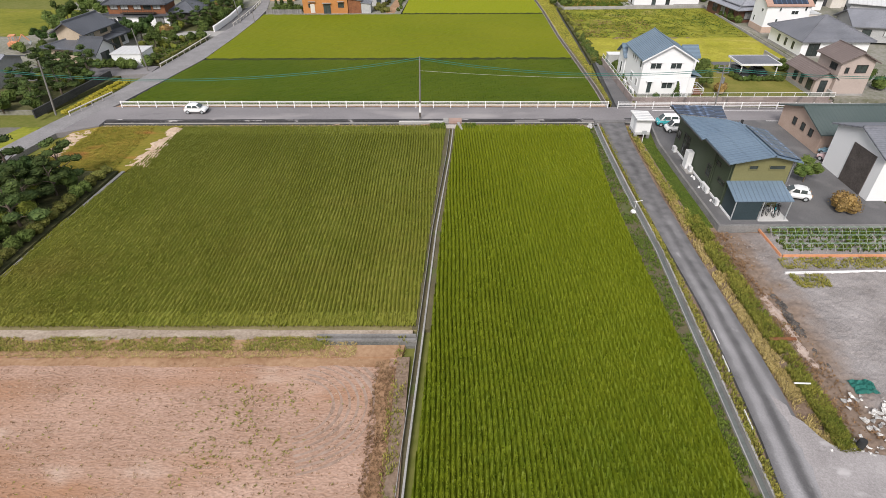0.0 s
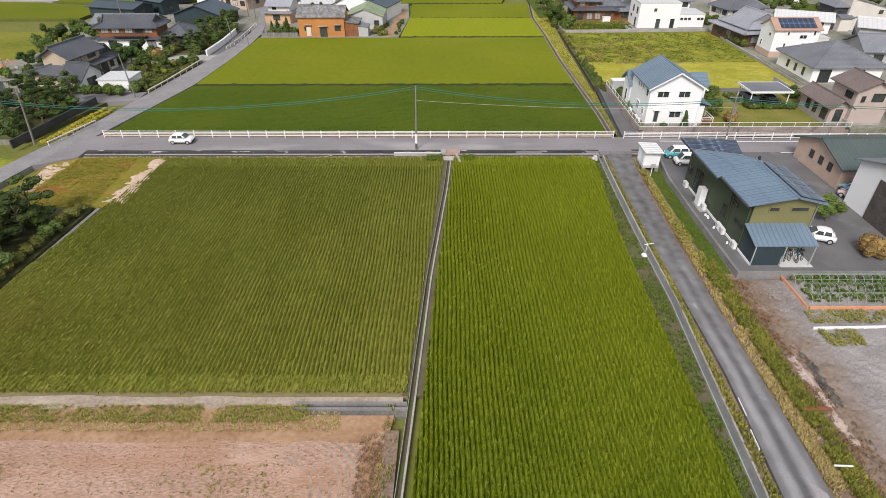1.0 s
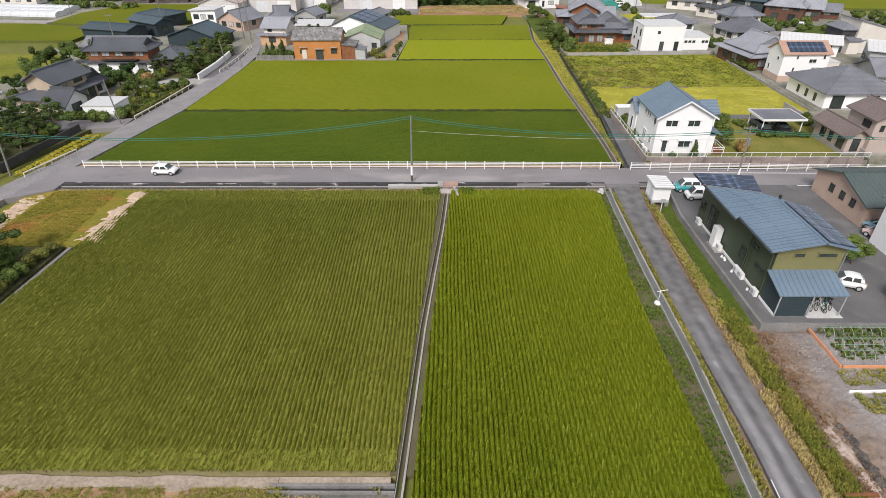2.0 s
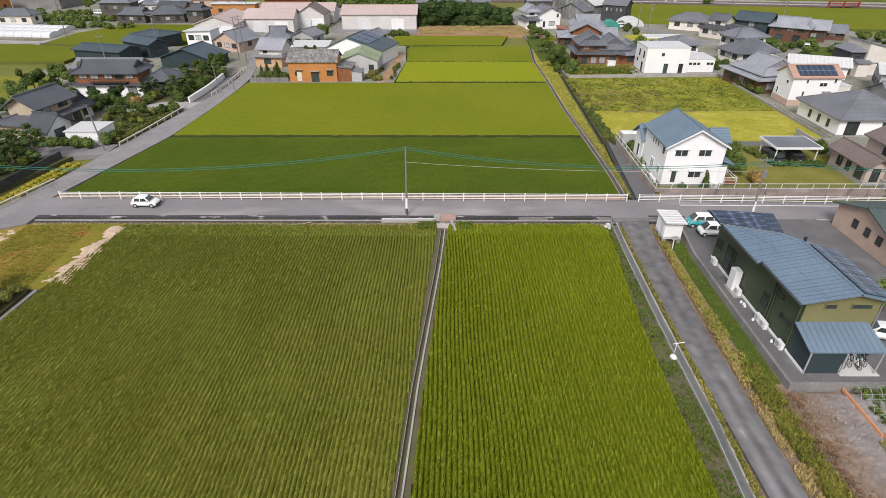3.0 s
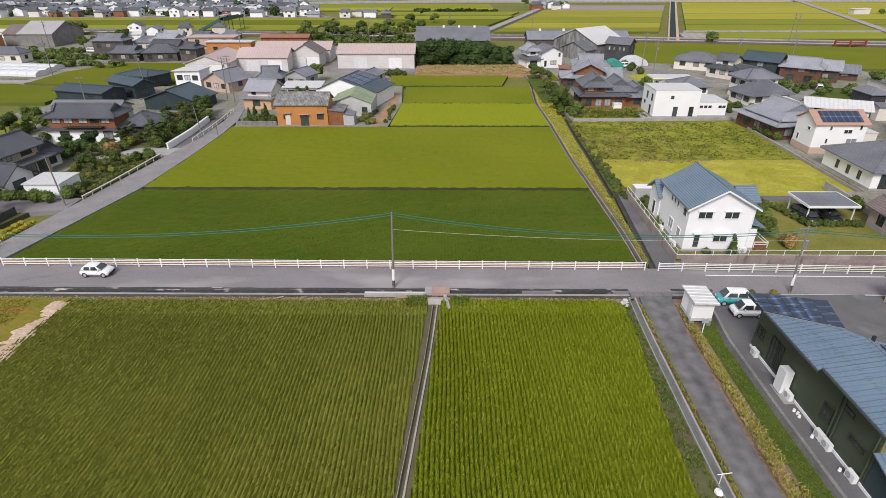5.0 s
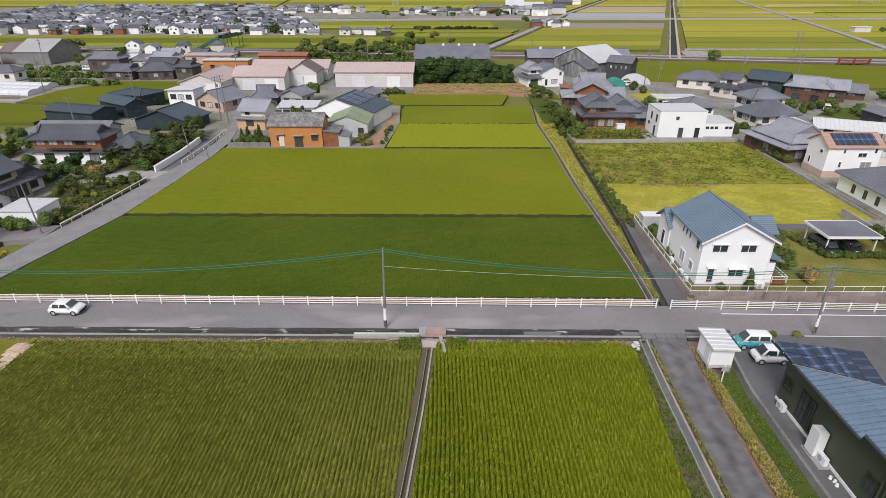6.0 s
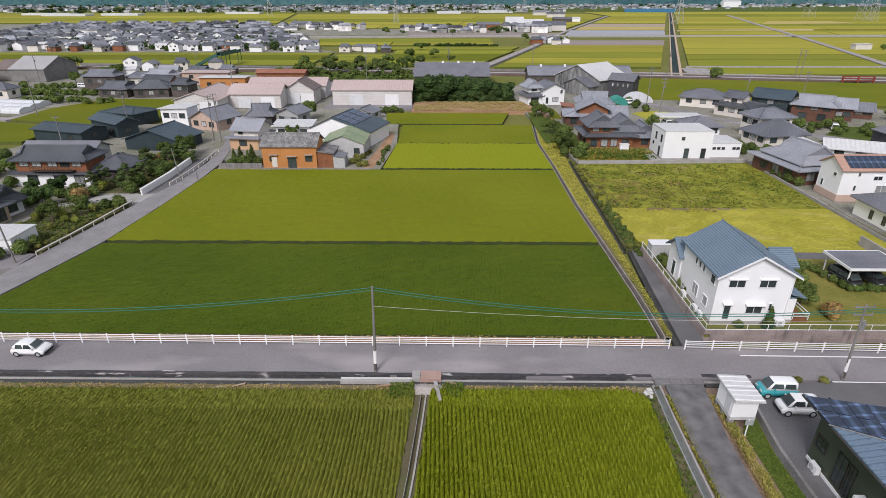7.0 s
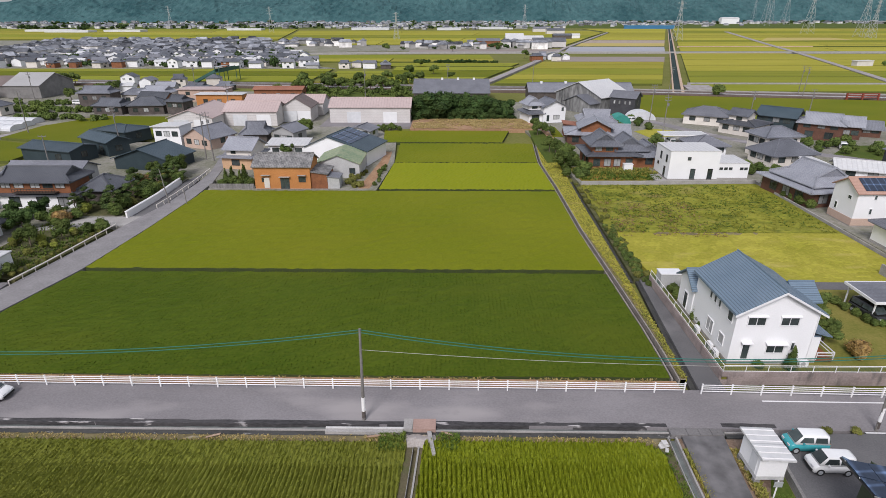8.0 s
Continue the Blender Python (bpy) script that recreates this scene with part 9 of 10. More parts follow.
        part("mirror", bm, M[paint], e)
    bm = bmesh.new()
    box(bm, b - 0.06, b + 0.02, -W / 2 + 0.15, W / 2 - 0.15, 0.25, 0.42)
    part("bumper", bm, M["rubber"], e)
    return e


car(-34.4, 71.2, -1, 3.1, 1.46, 1.32, "car_white", "small rounded white hatchback on the road")
car(30.1, 65.9, 178, 2.9, 1.34, 1.5, "car_teal", "boxy teal kei car with a white roof", True, "car_white", z=0.5)
car(30.6, 63.85, 178, 2.9, 1.34, 1.48, "car_white", "boxy white kei car in the yard", True, z=0.5)
car(46.6, 56.4, 120, 2.95, 1.36, 1.36, "car_blue", "pale blue small car in the yard", z=0.5)
car(45.6, 54.9, 120, 2.95, 1.36, 1.36, "car_pink", "pale pink small car in the yard", z=0.5)
car(37.2, 46.9, 160, 2.95, 1.36, 1.36, "car_white", "white car behind the hall", z=0.5)
car(48.0, 85.0, -80, 3.9, 1.6, 1.6, "car_dark", "black car under the carport", True, z=0.6)
car(51.0, 85.0, -80, 3.6, 1.6, 1.5, "car_dark", "dark car under the carport", z=0.6)
for x, y, a, p in ((57.2, 197.6, 10, "car_white"), (58.0, 168.6, 90, "car_white"), (62.0, 168.6, 90, "car_dark"), (-74, 232, 20, "car_white"), (-70, 226, 20, "car_white"), (-118, 226, 0, "car_white"), (-126, 229, 0, "car_white"), (-62, 238, 90, "car_dark"), (-58, 238, 90, "car_white"), (-54.5, 232, 90, "car_white"), (-62, 231, 80, "car_white"), (-100, 213, 5, "car_white"), (97, 164, 60, "car_white")):
    car(x, y, a, 3.9, 1.6, 1.6, p, "parked car in the hamlet", True)

# ---- a small orange digger in a yard ----
e = thing("excavator", "small orange excavator parked in a yard", "excavator", at=pose(-80.5, 103.5, 0.2, 0, 0, 20))
for sy in (-0.6, 0.6):
    bm = bmesh.new()
    solid(bm, [[(x, sy + o, z) for x, z in ((-0.9, 0.05), (0.9, 0.05), (1.1, 0.3), (0.9, 0.5), (-0.9, 0.5), (-1.1, 0.3))] for o in (-0.16, 0.16)])
    part("track", bm, M["rubber"], e)
bm = bmesh.new()
box(bm, -1.0, 0.6, -0.7, 0.7, 0.5, 1.2)
bmesh.ops.bevel(bm, geom=bm.edges[:], offset=0.08, segments=2, affect="EDGES")
part("body", bm, M["orange_board"], e)
bm = bmesh.new()
for x, y in ((-0.4, -0.6), (0.5, -0.6), (-0.4, 0.6), (0.5, 0.6)):
    box(bm, x - 0.04, x + 0.04, y - 0.04, y + 0.04, 1.2, 2.3)
box(bm, -0.5, 0.6, -0.7, 0.7, 2.3, 2.4)
part("canopy", bm, M["orange_board"], e)
for p, q in (((0.6, 0, 1.0), (1.7, 0, 2.4)), ((1.7, 0, 2.4), (2.6, 0, 1.2))):
    bm = bmesh.new()
    rod(bm, p, q, 0.13, 0.1, 4)
    part("arm", bm, M["orange_board"], e)
bm = bmesh.new()
solid(bm, [[(2.5, y, 1.2), (2.9, y, 0.9), (2.6, y, 0.5), (2.3, y, 0.8)] for y in (-0.3, 0.3)])
part("bucket", bm, M["steel"], e)

# ---- little white shed by the road ----
e = thing("shed", "small white shed with a ribbed white roof on blocks", "shed", at=pose(25.98, 64.0, 0.05, 0, 0, 0))
bm = bmesh.new()
box(bm, -0.95, 0.95, -1.15, 1.2, 0.75, 2.46)
part("body", bm, M["white"], e)
bm = bmesh.new()
solid(bm, [[(-1.14, y, 2.5), (1.14, y, 2.42), (1.14, y, 2.54), (-1.14, y, 2.64)] for y in (-1.6, 1.6)])
part("roof", bm, R["white"], e)
for i in range(6):
    bm = bmesh.new()
    solid(bm, [[(-1.14, y, 2.64), (1.14, y, 2.54), (1.14, y, 2.58), (-1.14, y, 2.68)] for y in (-1.45 + 0.55 * i, -1.40 + 0.55 * i)])
    part("roof_rib", bm, M["pipe"], e)
bm = bmesh.new()
box(bm, -0.97, 0.97, -1.17, 1.22, 0.45, 0.75)
part("sill_beam", bm, M["grey_wall"], e)
for sx in (-0.8, 0.8):
    for sy in (-1.0, 0.05, 1.1):
        bm = bmesh.new()
        box(bm, sx - 0.2, sx + 0.2, sy - 0.15, sy + 0.15, -0.3, 0.45)
        part("foundation_block", bm, M["concrete_mid"], e)
bm = bmesh.new()
box(bm, -0.98, -0.95, -0.9, -0.1, 0.8, 2.2)
part("door", bm, M["plastic"], e, "pale grey door")
bm = bmesh.new()
rod(bm, (0, 0, -0.25), (0, 0, 1.5), 0.05)
sp = thing("sign_post", "thin white post with a small blank grey plate beside the shed", "sign", at=pose(25.75, 61.7, 0.1))
part("post", bm, M["pipe"], sp)
bm = bmesh.new()
box(bm, -0.28, 0.3, -0.075, -0.055, 1.0, 1.45)
part("plate", bm, M["steel"], sp, "blank grey metal plate")

# ---- hoop tunnels and plot litter ----
ht = thing("plant_frame", "open frame of bent white hoops over low beds", "hoops")
for k in range(3):
    for i in range(18):
        bm = bmesh.new()
        x = 31.8 + 0.75 * i
        y0 = 37.6 + 1.35 * k
        pts = [(x, y0 + 0.6 + 0.58 * math.cos(t), 0.1 + 0.62 * math.sin(t)) for t in [math.pi * j / 8 for j in range(9)]]
        solid(bm, [[(a - 0.014, b, c), (a, b + 0.014 * math.cos(t), c + 0.014 * math.sin(t)), (a + 0.014, b, c), (a, b - 0.014 * math.cos(t), c - 0.014 * math.sin(t))] for (a, b, c), t in zip(pts, [math.pi * j / 8 for j in range(9)])])
        part("hoop", bm, M["hoop"], ht)
    for zz, oy in ((0.72, 0.6), (0.5, 0.17), (0.5, 1.03)):
        bm = bmesh.new()
        rod(bm, (31.8, 37.6 + 1.35 * k + oy, zz), (44.6, 37.6 + 1.35 * k + oy, zz), 0.012, 0.012, 4)
        part("purlin", bm, M["footbridge_pale"], ht)
tufts("bed_plants", rect(520, 31.8, 44.5, 37.7, 41.4, 0.08, 41), 0.35, 0.35, 0.08, 6, M["green_weed"], "low green vegetable plants in beds", "plants", 41)
bd = thing("bed_edging", "orange edging boards round a vegetable bed", "edging")
for q in ((31.2, 45.0, 36.95, 37.05, 0.08, 0.35), (31.0, 31.1, 37.0, 41.3, 0.08, 0.32)):
    bm = bmesh.new()
    box(bm, *q)
    part("board", bm, M["orange_board"], bd)
slab("white_board", [(30.2, 34.5), (45, 34.9), (45, 35.05), (30.2, 34.65)], 0.05, 0.25, M["pipe"], "long white board lying on the ground", "board", "")
terrain("trench_lining", 26.4, 27.5, 23.6, 32.0, 0.1, 0.34, 0.10, M["pink_concrete"], "pale pinkish concrete trench lining in the dirt", 13, 0.3)
slab("plank", [(24.9, 26.35), (26.9, 26.4), (26.9, 26.62), (24.9, 26.6)], 0.2, 0.32, M["timber"], "brown timber plank across a trench", "plank", "")
bm = bmesh.new()
rod(bm, (24.5, 22.2, 0.35), (25.6, 22.15, 0.35), 0.06)
one("pipe", bm, M["pipe"], "short white plastic pipe on the verge", "pipe")
bk = thing("barrel", "black plastic barrel at the edge of the drive", "barrel", at=pose(26.0, 17.3, 0.1) @ pose(0, 0, 0))
bk.scale = (0.78, 0.78, 0.85)
bm = bmesh.new()
solid(bm, [[(r * math.cos(2 * math.pi * i / 16), r * math.sin(2 * math.pi * i / 16), z) for i in range(16)] for r, z in ((0.27, 0), (0.31, 0.1), (0.31, 0.45), (0.33, 0.48), (0.31, 0.51), (0.29, 0.9))])
part("body", bm, M["rubber"], bk)
g = random.Random(17)


def rubbish(n, x0, x1, y0, y1, smax, label, material="litter"):
    bm = bmesh.new()
    for i in range(n):
        x, y, s = g.gauss((x0 + x1) / 2, (x1 - x0) / 4), g.gauss((y0 + y1) / 2, (y1 - y0) / 4), g.uniform(0.06, smax)
        q = [Vector((g.uniform(-s, s), g.uniform(-s, s), g.uniform(0, s))) for _ in range(8)]
        r = bmesh.ops.convex_hull(bm, input=[bm.verts.new(Vector((x, y, 0.12)) + v) for v in q])
        bmesh.ops.delete(bm, geom=list({v for v in r["geom_interior"] + r["geom_unused"] if isinstance(v, bmesh.types.BMVert)}), context="VERTS")
    return one("rubble", finish("rubble", bm, M[material], uv=False), None, label, "rubble", "", "stuff")


rubbish(170, 27.2, 32.5, 17.4, 21.6, 0.3, "heap of pale rubble and scrap")
rubbish(40, 24.5, 28.0, 16.5, 18.0, 0.2, "small stones along the drive")
rubbish(160, 25.0, 28.0, 19.0, 34.0, 0.16, "clods and stones in dug-over dirt", "dug_earth")
rubbish(50, 26, 31, 35, 41, 0.12, "stones strewn over bare dirt", "dirt_gravel")
tn = thing("tarpaulin", "crumpled teal tarpaulin on the rubble", "tarpaulin", at=pose(29.2, 22.0, 0.12))
bm = bmesh.new()
rows = [[bm.verts.new((-0.8 + 0.2 * i, -0.6 + 0.2 * j, max(0.0, 0.28 + 0.25 * noise.noise((i * 0.7, j * 0.7, 2)) - 0.05 * ((i - 4) ** 2 + (j - 3) ** 2) ** 0.5))) for i in range(9)] for j in range(7)]
for r_, s_ in zip(rows, rows[1:]):
    for i in range(8):
        bm.faces.new((r_[i], r_[i + 1], s_[i + 1], s_[i]))
bmesh.ops.solidify(bm, geom=bm.faces[:], thickness=0.03)
part("sheet", bm, M["teal_net"], tn)
bg = thing("white_bag", "white plastic bag beside the ditch", "bag", at=pose(19.9, 44.8, -0.05))
bm = bmesh.new()
bmesh.ops.create_icosphere(bm, subdivisions=2, radius=0.28)
for v in bm.verts:
    v.co = Vector((v.co.x, v.co.y, v.co.z * 0.7 + 0.15)) * (1 + 0.25 * noise.noise(v.co * 5))
part("bag", bm, M["pipe"], bg)
bm = bmesh.new()
rod(bm, (20.3, 45.6, -0.1), (20.3, 45.6, 0.9), 0.03), rod(bm, (20.0, 45.6, 0.75), (20.9, 45.6, 0.95), 0.03)
one("water_valve", bm, M["pipe"], "thin white valve post beside the ditch", "valve")
for pts in ([(-2.3, 67.0), (-0.3, 67.2)], [(-14.6, 66.8), (-13.6, 67.1)], [(3.4, 67.6), (4.3, 67.2)]):
    st = thing("sticks", "pale sticks lying on the ditch bank", "sticks")
    for k in range(3):
        bm = bmesh.new()
        rod(bm, (pts[0][0], pts[0][1] + 0.05 * k, 0.14), (pts[1][0], pts[1][1] + 0.07 * k, 0.2), 0.035, 0.025, 6)
        part("stick", bm, M["stubs"], st)
hw = thing("broken_slabs", "tumbled white concrete slabs where two ditches meet", "slabs", at=pose(20.15, 66.5, 0.0))
for q, turn, tilt in (((-0.45, 0.25, -0.2, 0.16, 0.0, 0.1), 25, 14), ((-0.3, 0.4, -0.12, 0.1, 0.05, 0.16), -40, -22), ((-0.2, 0.2, -0.2, 0.2, 0.05, 0.4), 10, 5), ((-0.7, -0.25, -0.35, -0.1, 0.0, 0.12), 70, 8)):
    bm = bmesh.new()
    box(bm, *q)
    bm.transform(pose(0, 0, 0, tilt, tilt * 0.5, turn))
    part("plate", bm, M["pale_concrete"], hw)

# ---- trees and shrubs: prototypes, then copies ----
T = dict(
    far=[make_tree("round", 6.0, 3.0, M["leaf"], 0.427, 518, 55 + k, "distant leafy green tree on the plain") for k in range(2)],
    lime=[make_tree("bush", 1.8, 1.2, M["lime"], 0.171, 518, 86, "light green leafy garden shrub")],
    shade=[make_tree("round", 6.0, 3.2, M["grove"], 0.325, 962, 58 + k, "dark broadleaf tree in a dense grove") for k in range(3)],
    far_bush=[make_tree("bush", 1.6, 1.1, M["leaf"], 0.291, 177, 78 + k, "rounded green shrub beyond the houses") for k in range(2)],
    round=[make_tree("round", 6.0, 3.0, M["leaf"], 0.247, 1258, 50 + k, "broad dark green leafy tree") for k in range(3)],
    cloud=[make_tree("cloud", 4.5, 2.2, M["pine"], 0.171, 1110, 60 + k, "garden pine pruned into flat pads") for k in range(3)],
    bush=[make_tree("bush", 1.6, 1.1, M["leaf"], 0.171, 340, 70 + k, "rounded dark green clipped garden shrub") for k in range(3)],
    olive=[make_tree("bush", 1.3, 1.0, M["shrub"], 0.146, 481, 80 + k, "loose yellow-green shrub with small leaves") for k in range(2)],
    gold=[make_tree("bush", 1.2, 1.0, M["yellow_hedge"], 0.128, 444, 84 + k, "low yellow-green clipped hedge shrub beside the road") for k in range(2)],
    russet=[make_tree("bush", 2.4, 1.5, M["russet"], 0.188, 814, 90, "orange-tinged rounded shrub in a garden")],
    cone=[make_tree("cone", 3.2, 0.9, M["leaf"], 0.171, 888, 95, "narrow conical dark green garden tree")],
)
used = set()
g = random.Random(23)


def plant(kind, x, y, z=0.1, s=1.0, sz=None):
    k = g.randrange(len(T[kind]))
    p = T[kind][k]
    m = pose(x, y, z, 0, 0, g.uniform(0, 360))
    if (kind, k) in used:
        ob = copy_thing(p, m)
    else:
        used.add((kind, k))
        p.matrix_basis = m
        ob = p
    s *= g.uniform(0.9, 1.12)
    ob.scale = (s, s, sz if sz else s)
    return ob


def thicket(kind, n, x0, x1, y0, y1, z=0.1, s=1.0, slope=0.0, gap=0.0):
    pts = []
    for _ in range(n * 12):
        if len(pts) >= n:
            break
        y = g.uniform(y0, y1)
        x = g.uniform(x0, x1) + slope * (y - y0)
        if all(math.hypot(x - a, y - b) > gap for a, b in pts):
            pts.append((x, y))
            plant(kind, x, y, z, s * g.uniform(0.8, 1.2))


# garden beside the near paddy
thicket("cloud", 20, -52, -41.5, 30, 53, 0.1, 1.0, 0.02, 1.9)
thicket("shade", 12, -52, -41.8, 29, 53, 0.1, 0.55, 0.02, 2.4)
thicket("bush", 14, -52, -41, 29, 52, 0.1, 1.4, 0.02, 1.6)
thicket("lime", 7, -52, -41, 29, 52, 0.1, 1.0, 0.02, 2)
for y in np.arange(27.5, 53.5, 1.35):
    plant(("olive", "bush", "olive")[int(y * 7) % 3], -39.7 + 0.055 * (y - 27), y, 0.1, 0.95)
# garden behind the block wall
thicket("lime", 6, -66, -57.5, 73, 89, 0.2, 0.9, 0.1, 2)
thicket("cloud", 12, -67, -57.5, 73, 89, 0.2, 0.9, 0.1, 2.2)
thicket("bush", 12, -66, -57.2, 72, 88, 0.2, 1.2, 0.1, 1.6)
for y in np.arange(70.6, 83.4, 0.85):
    plant("gold", -52.7 + 0.12 * (y - 70.6), y, 0.2, 0.6)
    if y > 73:
        plant("gold", -51.9 + 0.16 * (y - 70.6), y + 0.4, 0.2, 0.55)
# hedge and kitchen garden along the narrow road
for x in np.arange(-61, -55.5, 1.2):
    plant("bush", x, 91.6, 0.2, 1.0)
for x, y, s in ((-54.2, 90.7, 1.25), (-52.2, 90.6, 1.3), (-50.4, 92.6, 1.3), (-50.2, 94.6, 1.2)):
    plant("bush", x, y, 0.2, s)
for y in np.arange(94, 109, 1.2):
    plant("olive", -49.6 + 0.16 * (y - 94), y, 0.2, 0.5)
thicket("lime", 9, -58, -50.5, 97, 113, 0.2, 0.7, 0.1, 1.6)
thicket("round", 2, -56, -50.5, 101, 111, 0.2, 0.45, 0.1, 3)
thicket("olive", 8, -58, -51, 100, 111, 0.2, 0.7, 0.1, 1.8)
thicket("bush", 12, -66, -52, 109, 116, 0.2, 1.1, 0.0, 1.4)
slab("garden_ground", [(-58, 95), (-48.6, 93), (-46.4, 110), (-58, 112)], -0.5, 0.22, M["garden"], "green kitchen garden ground", "garden")
slab("garden_ground", [(-57.5, 115.6), (-47.4, 116), (-47.4, 138), (-57, 140)], -0.5, 0.22, M["garden"], "mossy dark garden ground under trees", "garden")
slab("garden_ground", [(-72, 72.5), (-56.6, 72.5), (-52.6, 89), (-72, 92)], -0.5, 0.22, M["garden"], "mossy dark garden ground under trees", "garden")
tufts("weeds", rect(1500, -58, -48, 95, 112, 0.2, 62, 0.3), 0.3, 0.35, 0.09, 5, M["green_weed"], "low green vegetables and weeds in a garden", "weeds", 62)
plant("russet", -55.5, 112.5, 0.2, 1.0)
for x, y, s in ((-47.5, 109.5, 1.3), (-49.0, 108.4, 1.2)):
    plant("bush", x, y, 0.2, s)
# garden of the timber house
thicket("lime", 6, -57, -48.5, 115.5, 138, 0.2, 1.0, 0.05, 2.0)
thicket("cloud", 13, -57.0, -48.3, 115.5, 139, 0.2, 0.82, 0.05, 1.9)
thicket("round", 2, -56.0, -48.6, 118, 142, 0.2, 0.5, 0.05, 3.0)
thicket("olive", 8, -56.0, -48.6, 116, 140, 0.2, 1.1, 0.05, 2.0)
thicket("bush", 10, -55, -48.2, 116, 138, 0.2, 1.35, 0.05, 1.8)
plant("bush", -50.0, 119.0, 0.2, 2.0), plant("russet", -52.0, 131, 0.2, 1.1), plant("round", -49.8, 139.0, 0.2, 0.75)
thicket("round", 5, -84, -72, 108, 131, 0.2, 0.8, 0.0, 4)
thicket("shade", 8, -92, -58, 98, 118, 0.2, 0.55, 0.0, 2.5)
thicket("bush", 12, -82, -71, 96, 130, 0.2, 1.4, 0.0, 2.5)
# by the orange barn
thicket("bush", 8, -39.8, -32.4, 131.4, 134.5, 0.1, 1.0, 0.0, 1.0)
thicket("cone", 4, -39.5, -33, 134.5, 137.5, 0.1, 0.8, 0.0, 1.2)
thicket("olive", 14, -15.6, -12.6, 130.8, 143, 0.1, 0.9, 0.0, 1.0)
thicket("bush", 8, -10.3, -9.2, 131, 148, 0.1, 0.6, 0.0, 1.2)
plant("round", -32.0, 154.0, 0.2, 0.6), plant("round", -33.5, 176.5, 0.2, 0.8)
thicket("bush", 6, -16, -9, 184, 187, 0.1, 1.1, 0.0, 1.2)
# the grove
for k in range(40):
    u = g.random()
    x, y = -5.0 + 27.0 * u, g.uniform(203, 214)
    top = (0.75 + 0.5 * math.sin(math.pi * min(1, u * 1.1 + 0.08)) ** 0.7) * g.uniform(0.8, 1.15)
    plant("shade", x, y, -1.2 * top, 1.32 * top, 1.22 * top)
for k in range(20):
    plant("shade", -6.0 + 1.5 * k + g.uniform(-0.6, 0.6), g.uniform(201.2, 203), -1.6, g.uniform(0.6, 0.95))
tufts("dry_grass", rect(7000, -6.6, 26.5, 185.4, 200.2, 0.58, 77, 0.12), 0.22, 0.6, 0.1, 4, M["straw"], "tall dry tan grass on a bank before a grove", "grass", 77)
# trees along the railway and far plain
thicket("far", 26, -66, -8, 252, 296, 0.2, 0.85, 0.0, 3.6)
woods("tangled green scrub along the railway", 7, ((60, -66, 16, 246, 270, 0.0), (40, -66, -6, 280, 297, 0.0)), 0.6, 40, "leaf", 0.8, 1.9)
thicket("far", 8, -139, -128, 238, 262, 0.2, 0.7, 0.0, 2.5)
thicket("far", 4, -170, -160, 262, 290, 0.2, 0.9, 0.0, 4)
woods("dark hedge and scrub beside yards", 9, ((26, -140, -112, 213, 217, 0.0), (22, -126, -100, 197, 206, 0.0), (20, -160, -128, 220, 232, 0.0)), 0.6, 40, "leaf", 0.8, 1.7)
woods("row of dark nursery shrubs on the plain", 8, ((60, -18, 34, 403, 406, 0.0),), 0.7, 26, "grove", 0.9, 1.5)
thicket("far", 5, -20, 10, 300, 420, 0.2, 0.9, 0.0, 14)
thicket("far", 6, -60, 70, 500, 610, 0.2, 1.0, 0.0, 12)
plant("far_bush", 108, 255, 0.3, 2.8), plant("far", 57, 446, 0.3, 1.0), plant("far", 80, 432, 0.3, 0.8), plant("far", 84, 436, 0.3, 0.8), plant("far_bush", 263, 380, 0.3, 2.0), plant("far_bush", 268, 381, 0.3, 2.0)
slab("grass_plot", [(91, 158), (99, 152), (122, 158), (118, 168), (100, 167)], -0.5, 0.33, M["lawn"], "weedy green plot between two houses", "grass")
slab("grass_plot", [(29.2, 136.2), (43, 136.6), (45, 144), (31.6, 144.4), (28.8, 142)], -0.5, 0.31, M["fallow"], "overgrown plot before a timber house", "grass", rough=0.3)
slab("grass_plot", [(55.5, 176), (64, 178), (66.6, 184), (60, 188), (54, 184)], -0.5, 0.31, M["meadow"], "small yellow-green grass plot", "grass")
tufts("weeds", rect(1200, 29.5, 45, 136.6, 144.2, 0.3, 61, 0.35), 0.4, 0.45, 0.1, 5, M["green_weed"], "overgrown green weeds before a timber house", "weeds", 61)
thicket("far_bush", 16, 92, 118, 154, 168, 0.3, 1.1, 0.0, 2)
thicket("far", 3, 118, 124, 164, 176, -0.6, 0.6, 0.0, 4)
br = thing("bridge_railing", "red-painted railing of a small railway bridge", "railing")
for z in (0.5, 1.3, 1.9):
    bm = bmesh.new()
    box(bm, 150.5, 162.5, 244.2, 244.6, z + 0.3, z + 0.6)
    part("rail", bm, M["red_paint"], br)
for x in (150.6, 156.4, 162.2):
    bm = bmesh.new()
    box(bm, x, x + 0.5, 244.1, 244.7, 0.0, 2.6)
    part("post", bm, M["red_paint"], br)
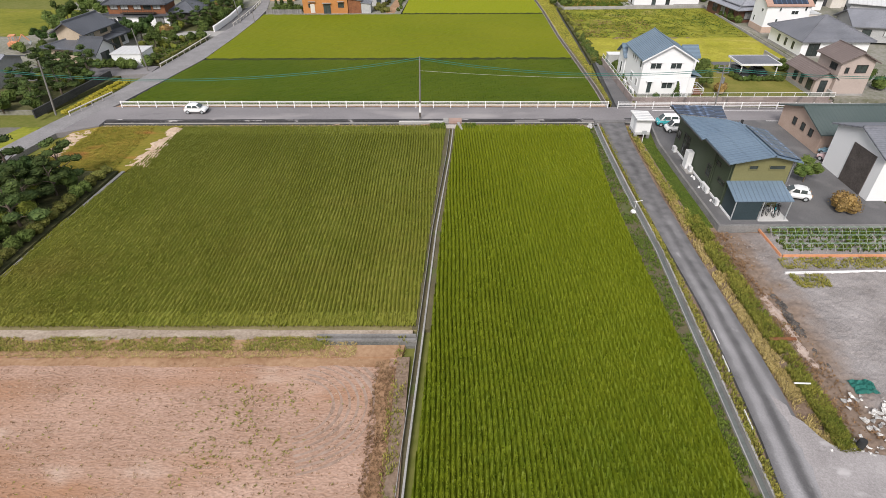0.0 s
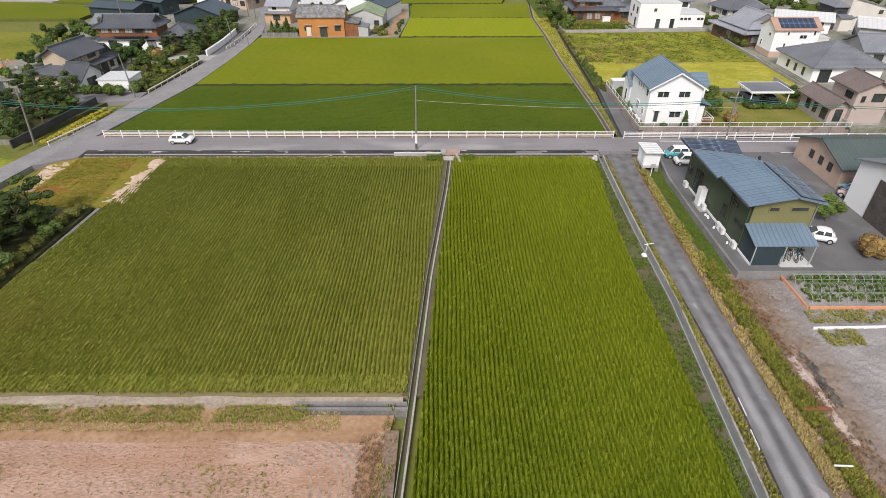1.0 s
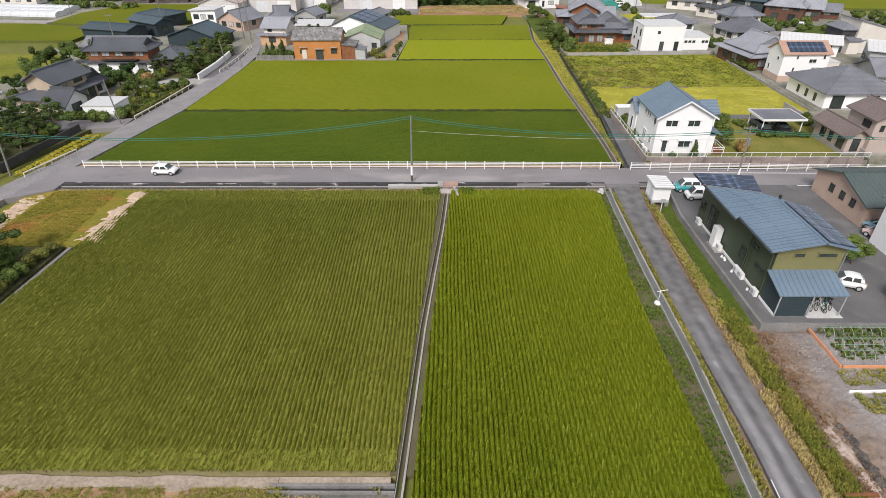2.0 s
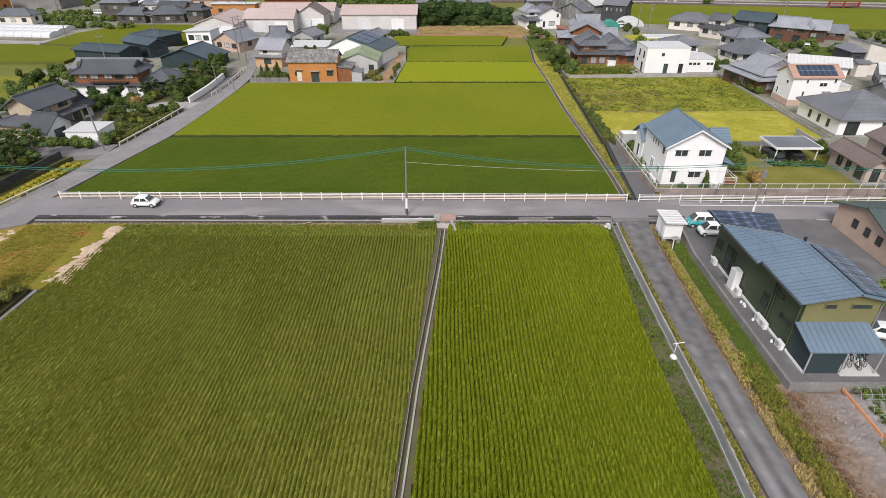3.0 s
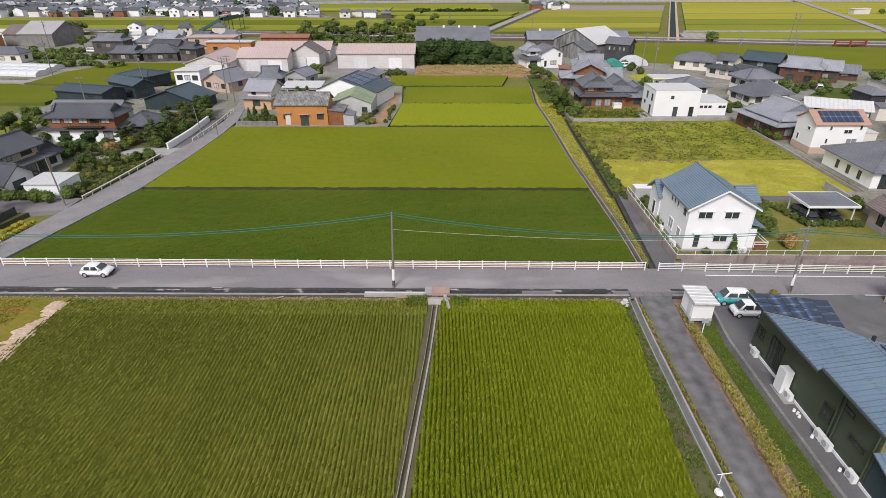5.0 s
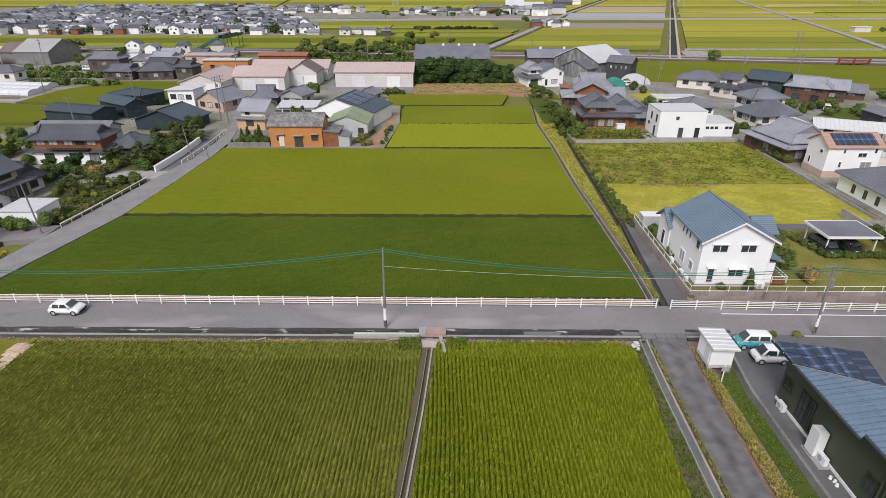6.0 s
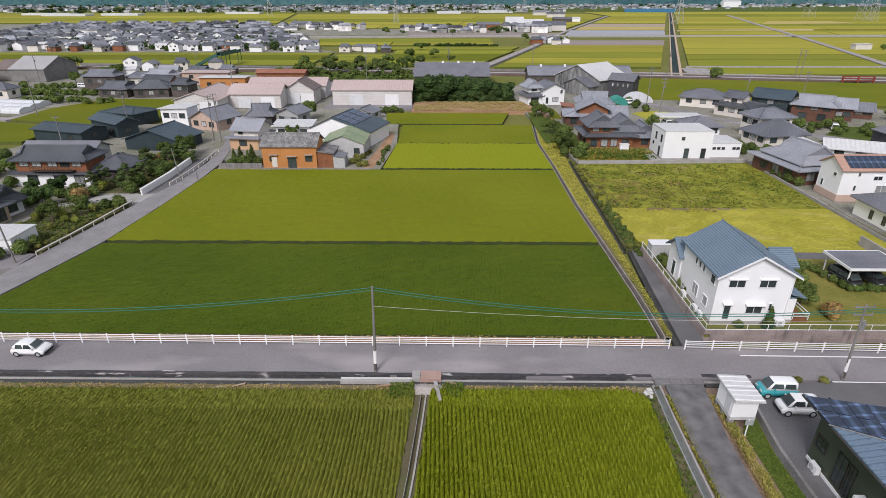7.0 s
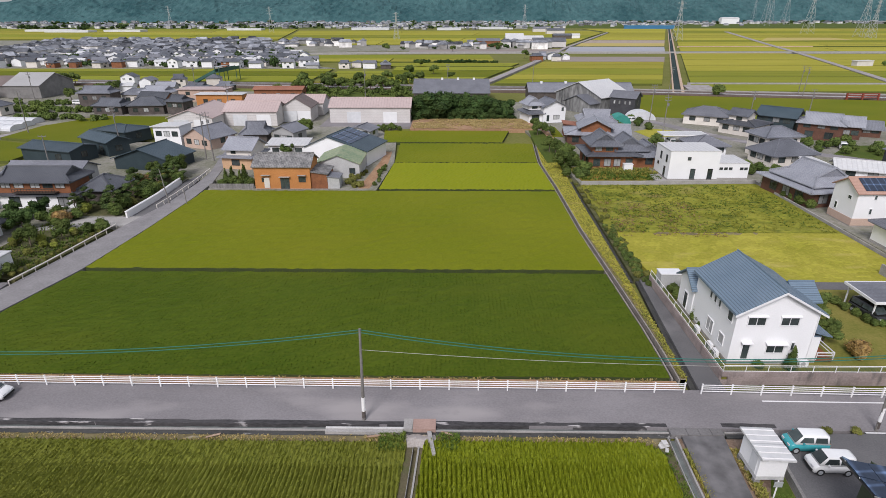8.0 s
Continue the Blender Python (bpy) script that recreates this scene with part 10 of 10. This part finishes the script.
# along the east ditch and round the meadow
thicket("bush", 34, 26.9, 28.2, 92.5, 112, 0.0, 0.5, 0.02, 0.5)
thicket("olive", 26, 27.0, 28.6, 94, 120, 0.0, 0.6, 0.02, 0.6)
thicket("olive", 14, 27.4, 29.6, 118, 134, 0.0, 0.55, 0.0, 0.9)
thicket("round", 5, 26.8, 31.0, 141, 160, 0.2, 0.6, 0.0, 2.5)
thicket("bush", 14, 27.2, 32.0, 138, 152, 0.2, 1.3, 0.0, 1.3)
thicket("bush", 12, 62.4, 64.6, 120, 133.5, 0.2, 1.3, 0.0, 1.4)
thicket("round", 4, 52.0, 55.5, 148, 165, 0.2, 0.55, 0.0, 2.5)
thicket("bush", 10, 62.0, 70.0, 139, 146, 0.2, 1.3, 0.0, 1.6)
thicket("far", 5, 118, 128, 160, 182, -0.6, 0.6, 0.0, 4)
thicket("far_bush", 10, 88, 106, 160, 172, 0.2, 1.2, 0.0, 3)
thicket("far", 4, 26, 30, 176, 192, 0.2, 0.5, 0.0, 3)
thicket("far_bush", 12, 44, 60, 186, 204, 0.2, 1.3, 0.0, 3)
thicket("far", 4, 77, 82, 121, 131, -0.3, 0.42, 0.0, 2.5)
# garden of the white house and its neighbour
for x, y, kind, s in ((31.7, 75.7, "bush", 0.6), (34.6, 75.7, "cone", 0.62), (28.6 + 0.9, 88.8, "bush", 0.9), (29.6, 82.6, "bush", 0.7), (29.5, 84.0, "cone", 0.7), (29.6, 90.2, "bush", 0.8), (41.0, 84.0, "round", 0.6), (40.2, 80.0, "round", 0.5), (41.8, 77.6, "russet", 0.9), (56.0, 88.0, "bush", 1.5), (57.0, 83.0, "round", 0.5), (56.8, 79.5, "russet", 0.8), (64.6, 80.0, "round", 0.5), (66, 78.4, "bush", 1.4)):
    plant(kind, x, y, 0.5 if x < 57 else 0.7, s)
for x in np.arange(47.4, 54.2, 0.7):
    plant("bush", x, 83.1, 0.5, 0.6)
for k in range(5):
    plant("bush", 47.0 - 0.25 * k, 84.0 + 1.2 * k, 0.5, 0.65)
plant("gold", 43.6, 88.2, 0.5, 1.1), plant("lime", 42.6, 86.4, 0.5, 1.3)
# yard by the hall
plant("russet", 40.6, 44.2, 0.45, 0.95), plant("round", 40.0, 50.3, 0.45, 0.5), plant("olive", 37.2, 51.5, 0.45, 0.8)
for x in (33.0, 35.2):
    plant("olive", x, 67.6, 0.2, 0.5)
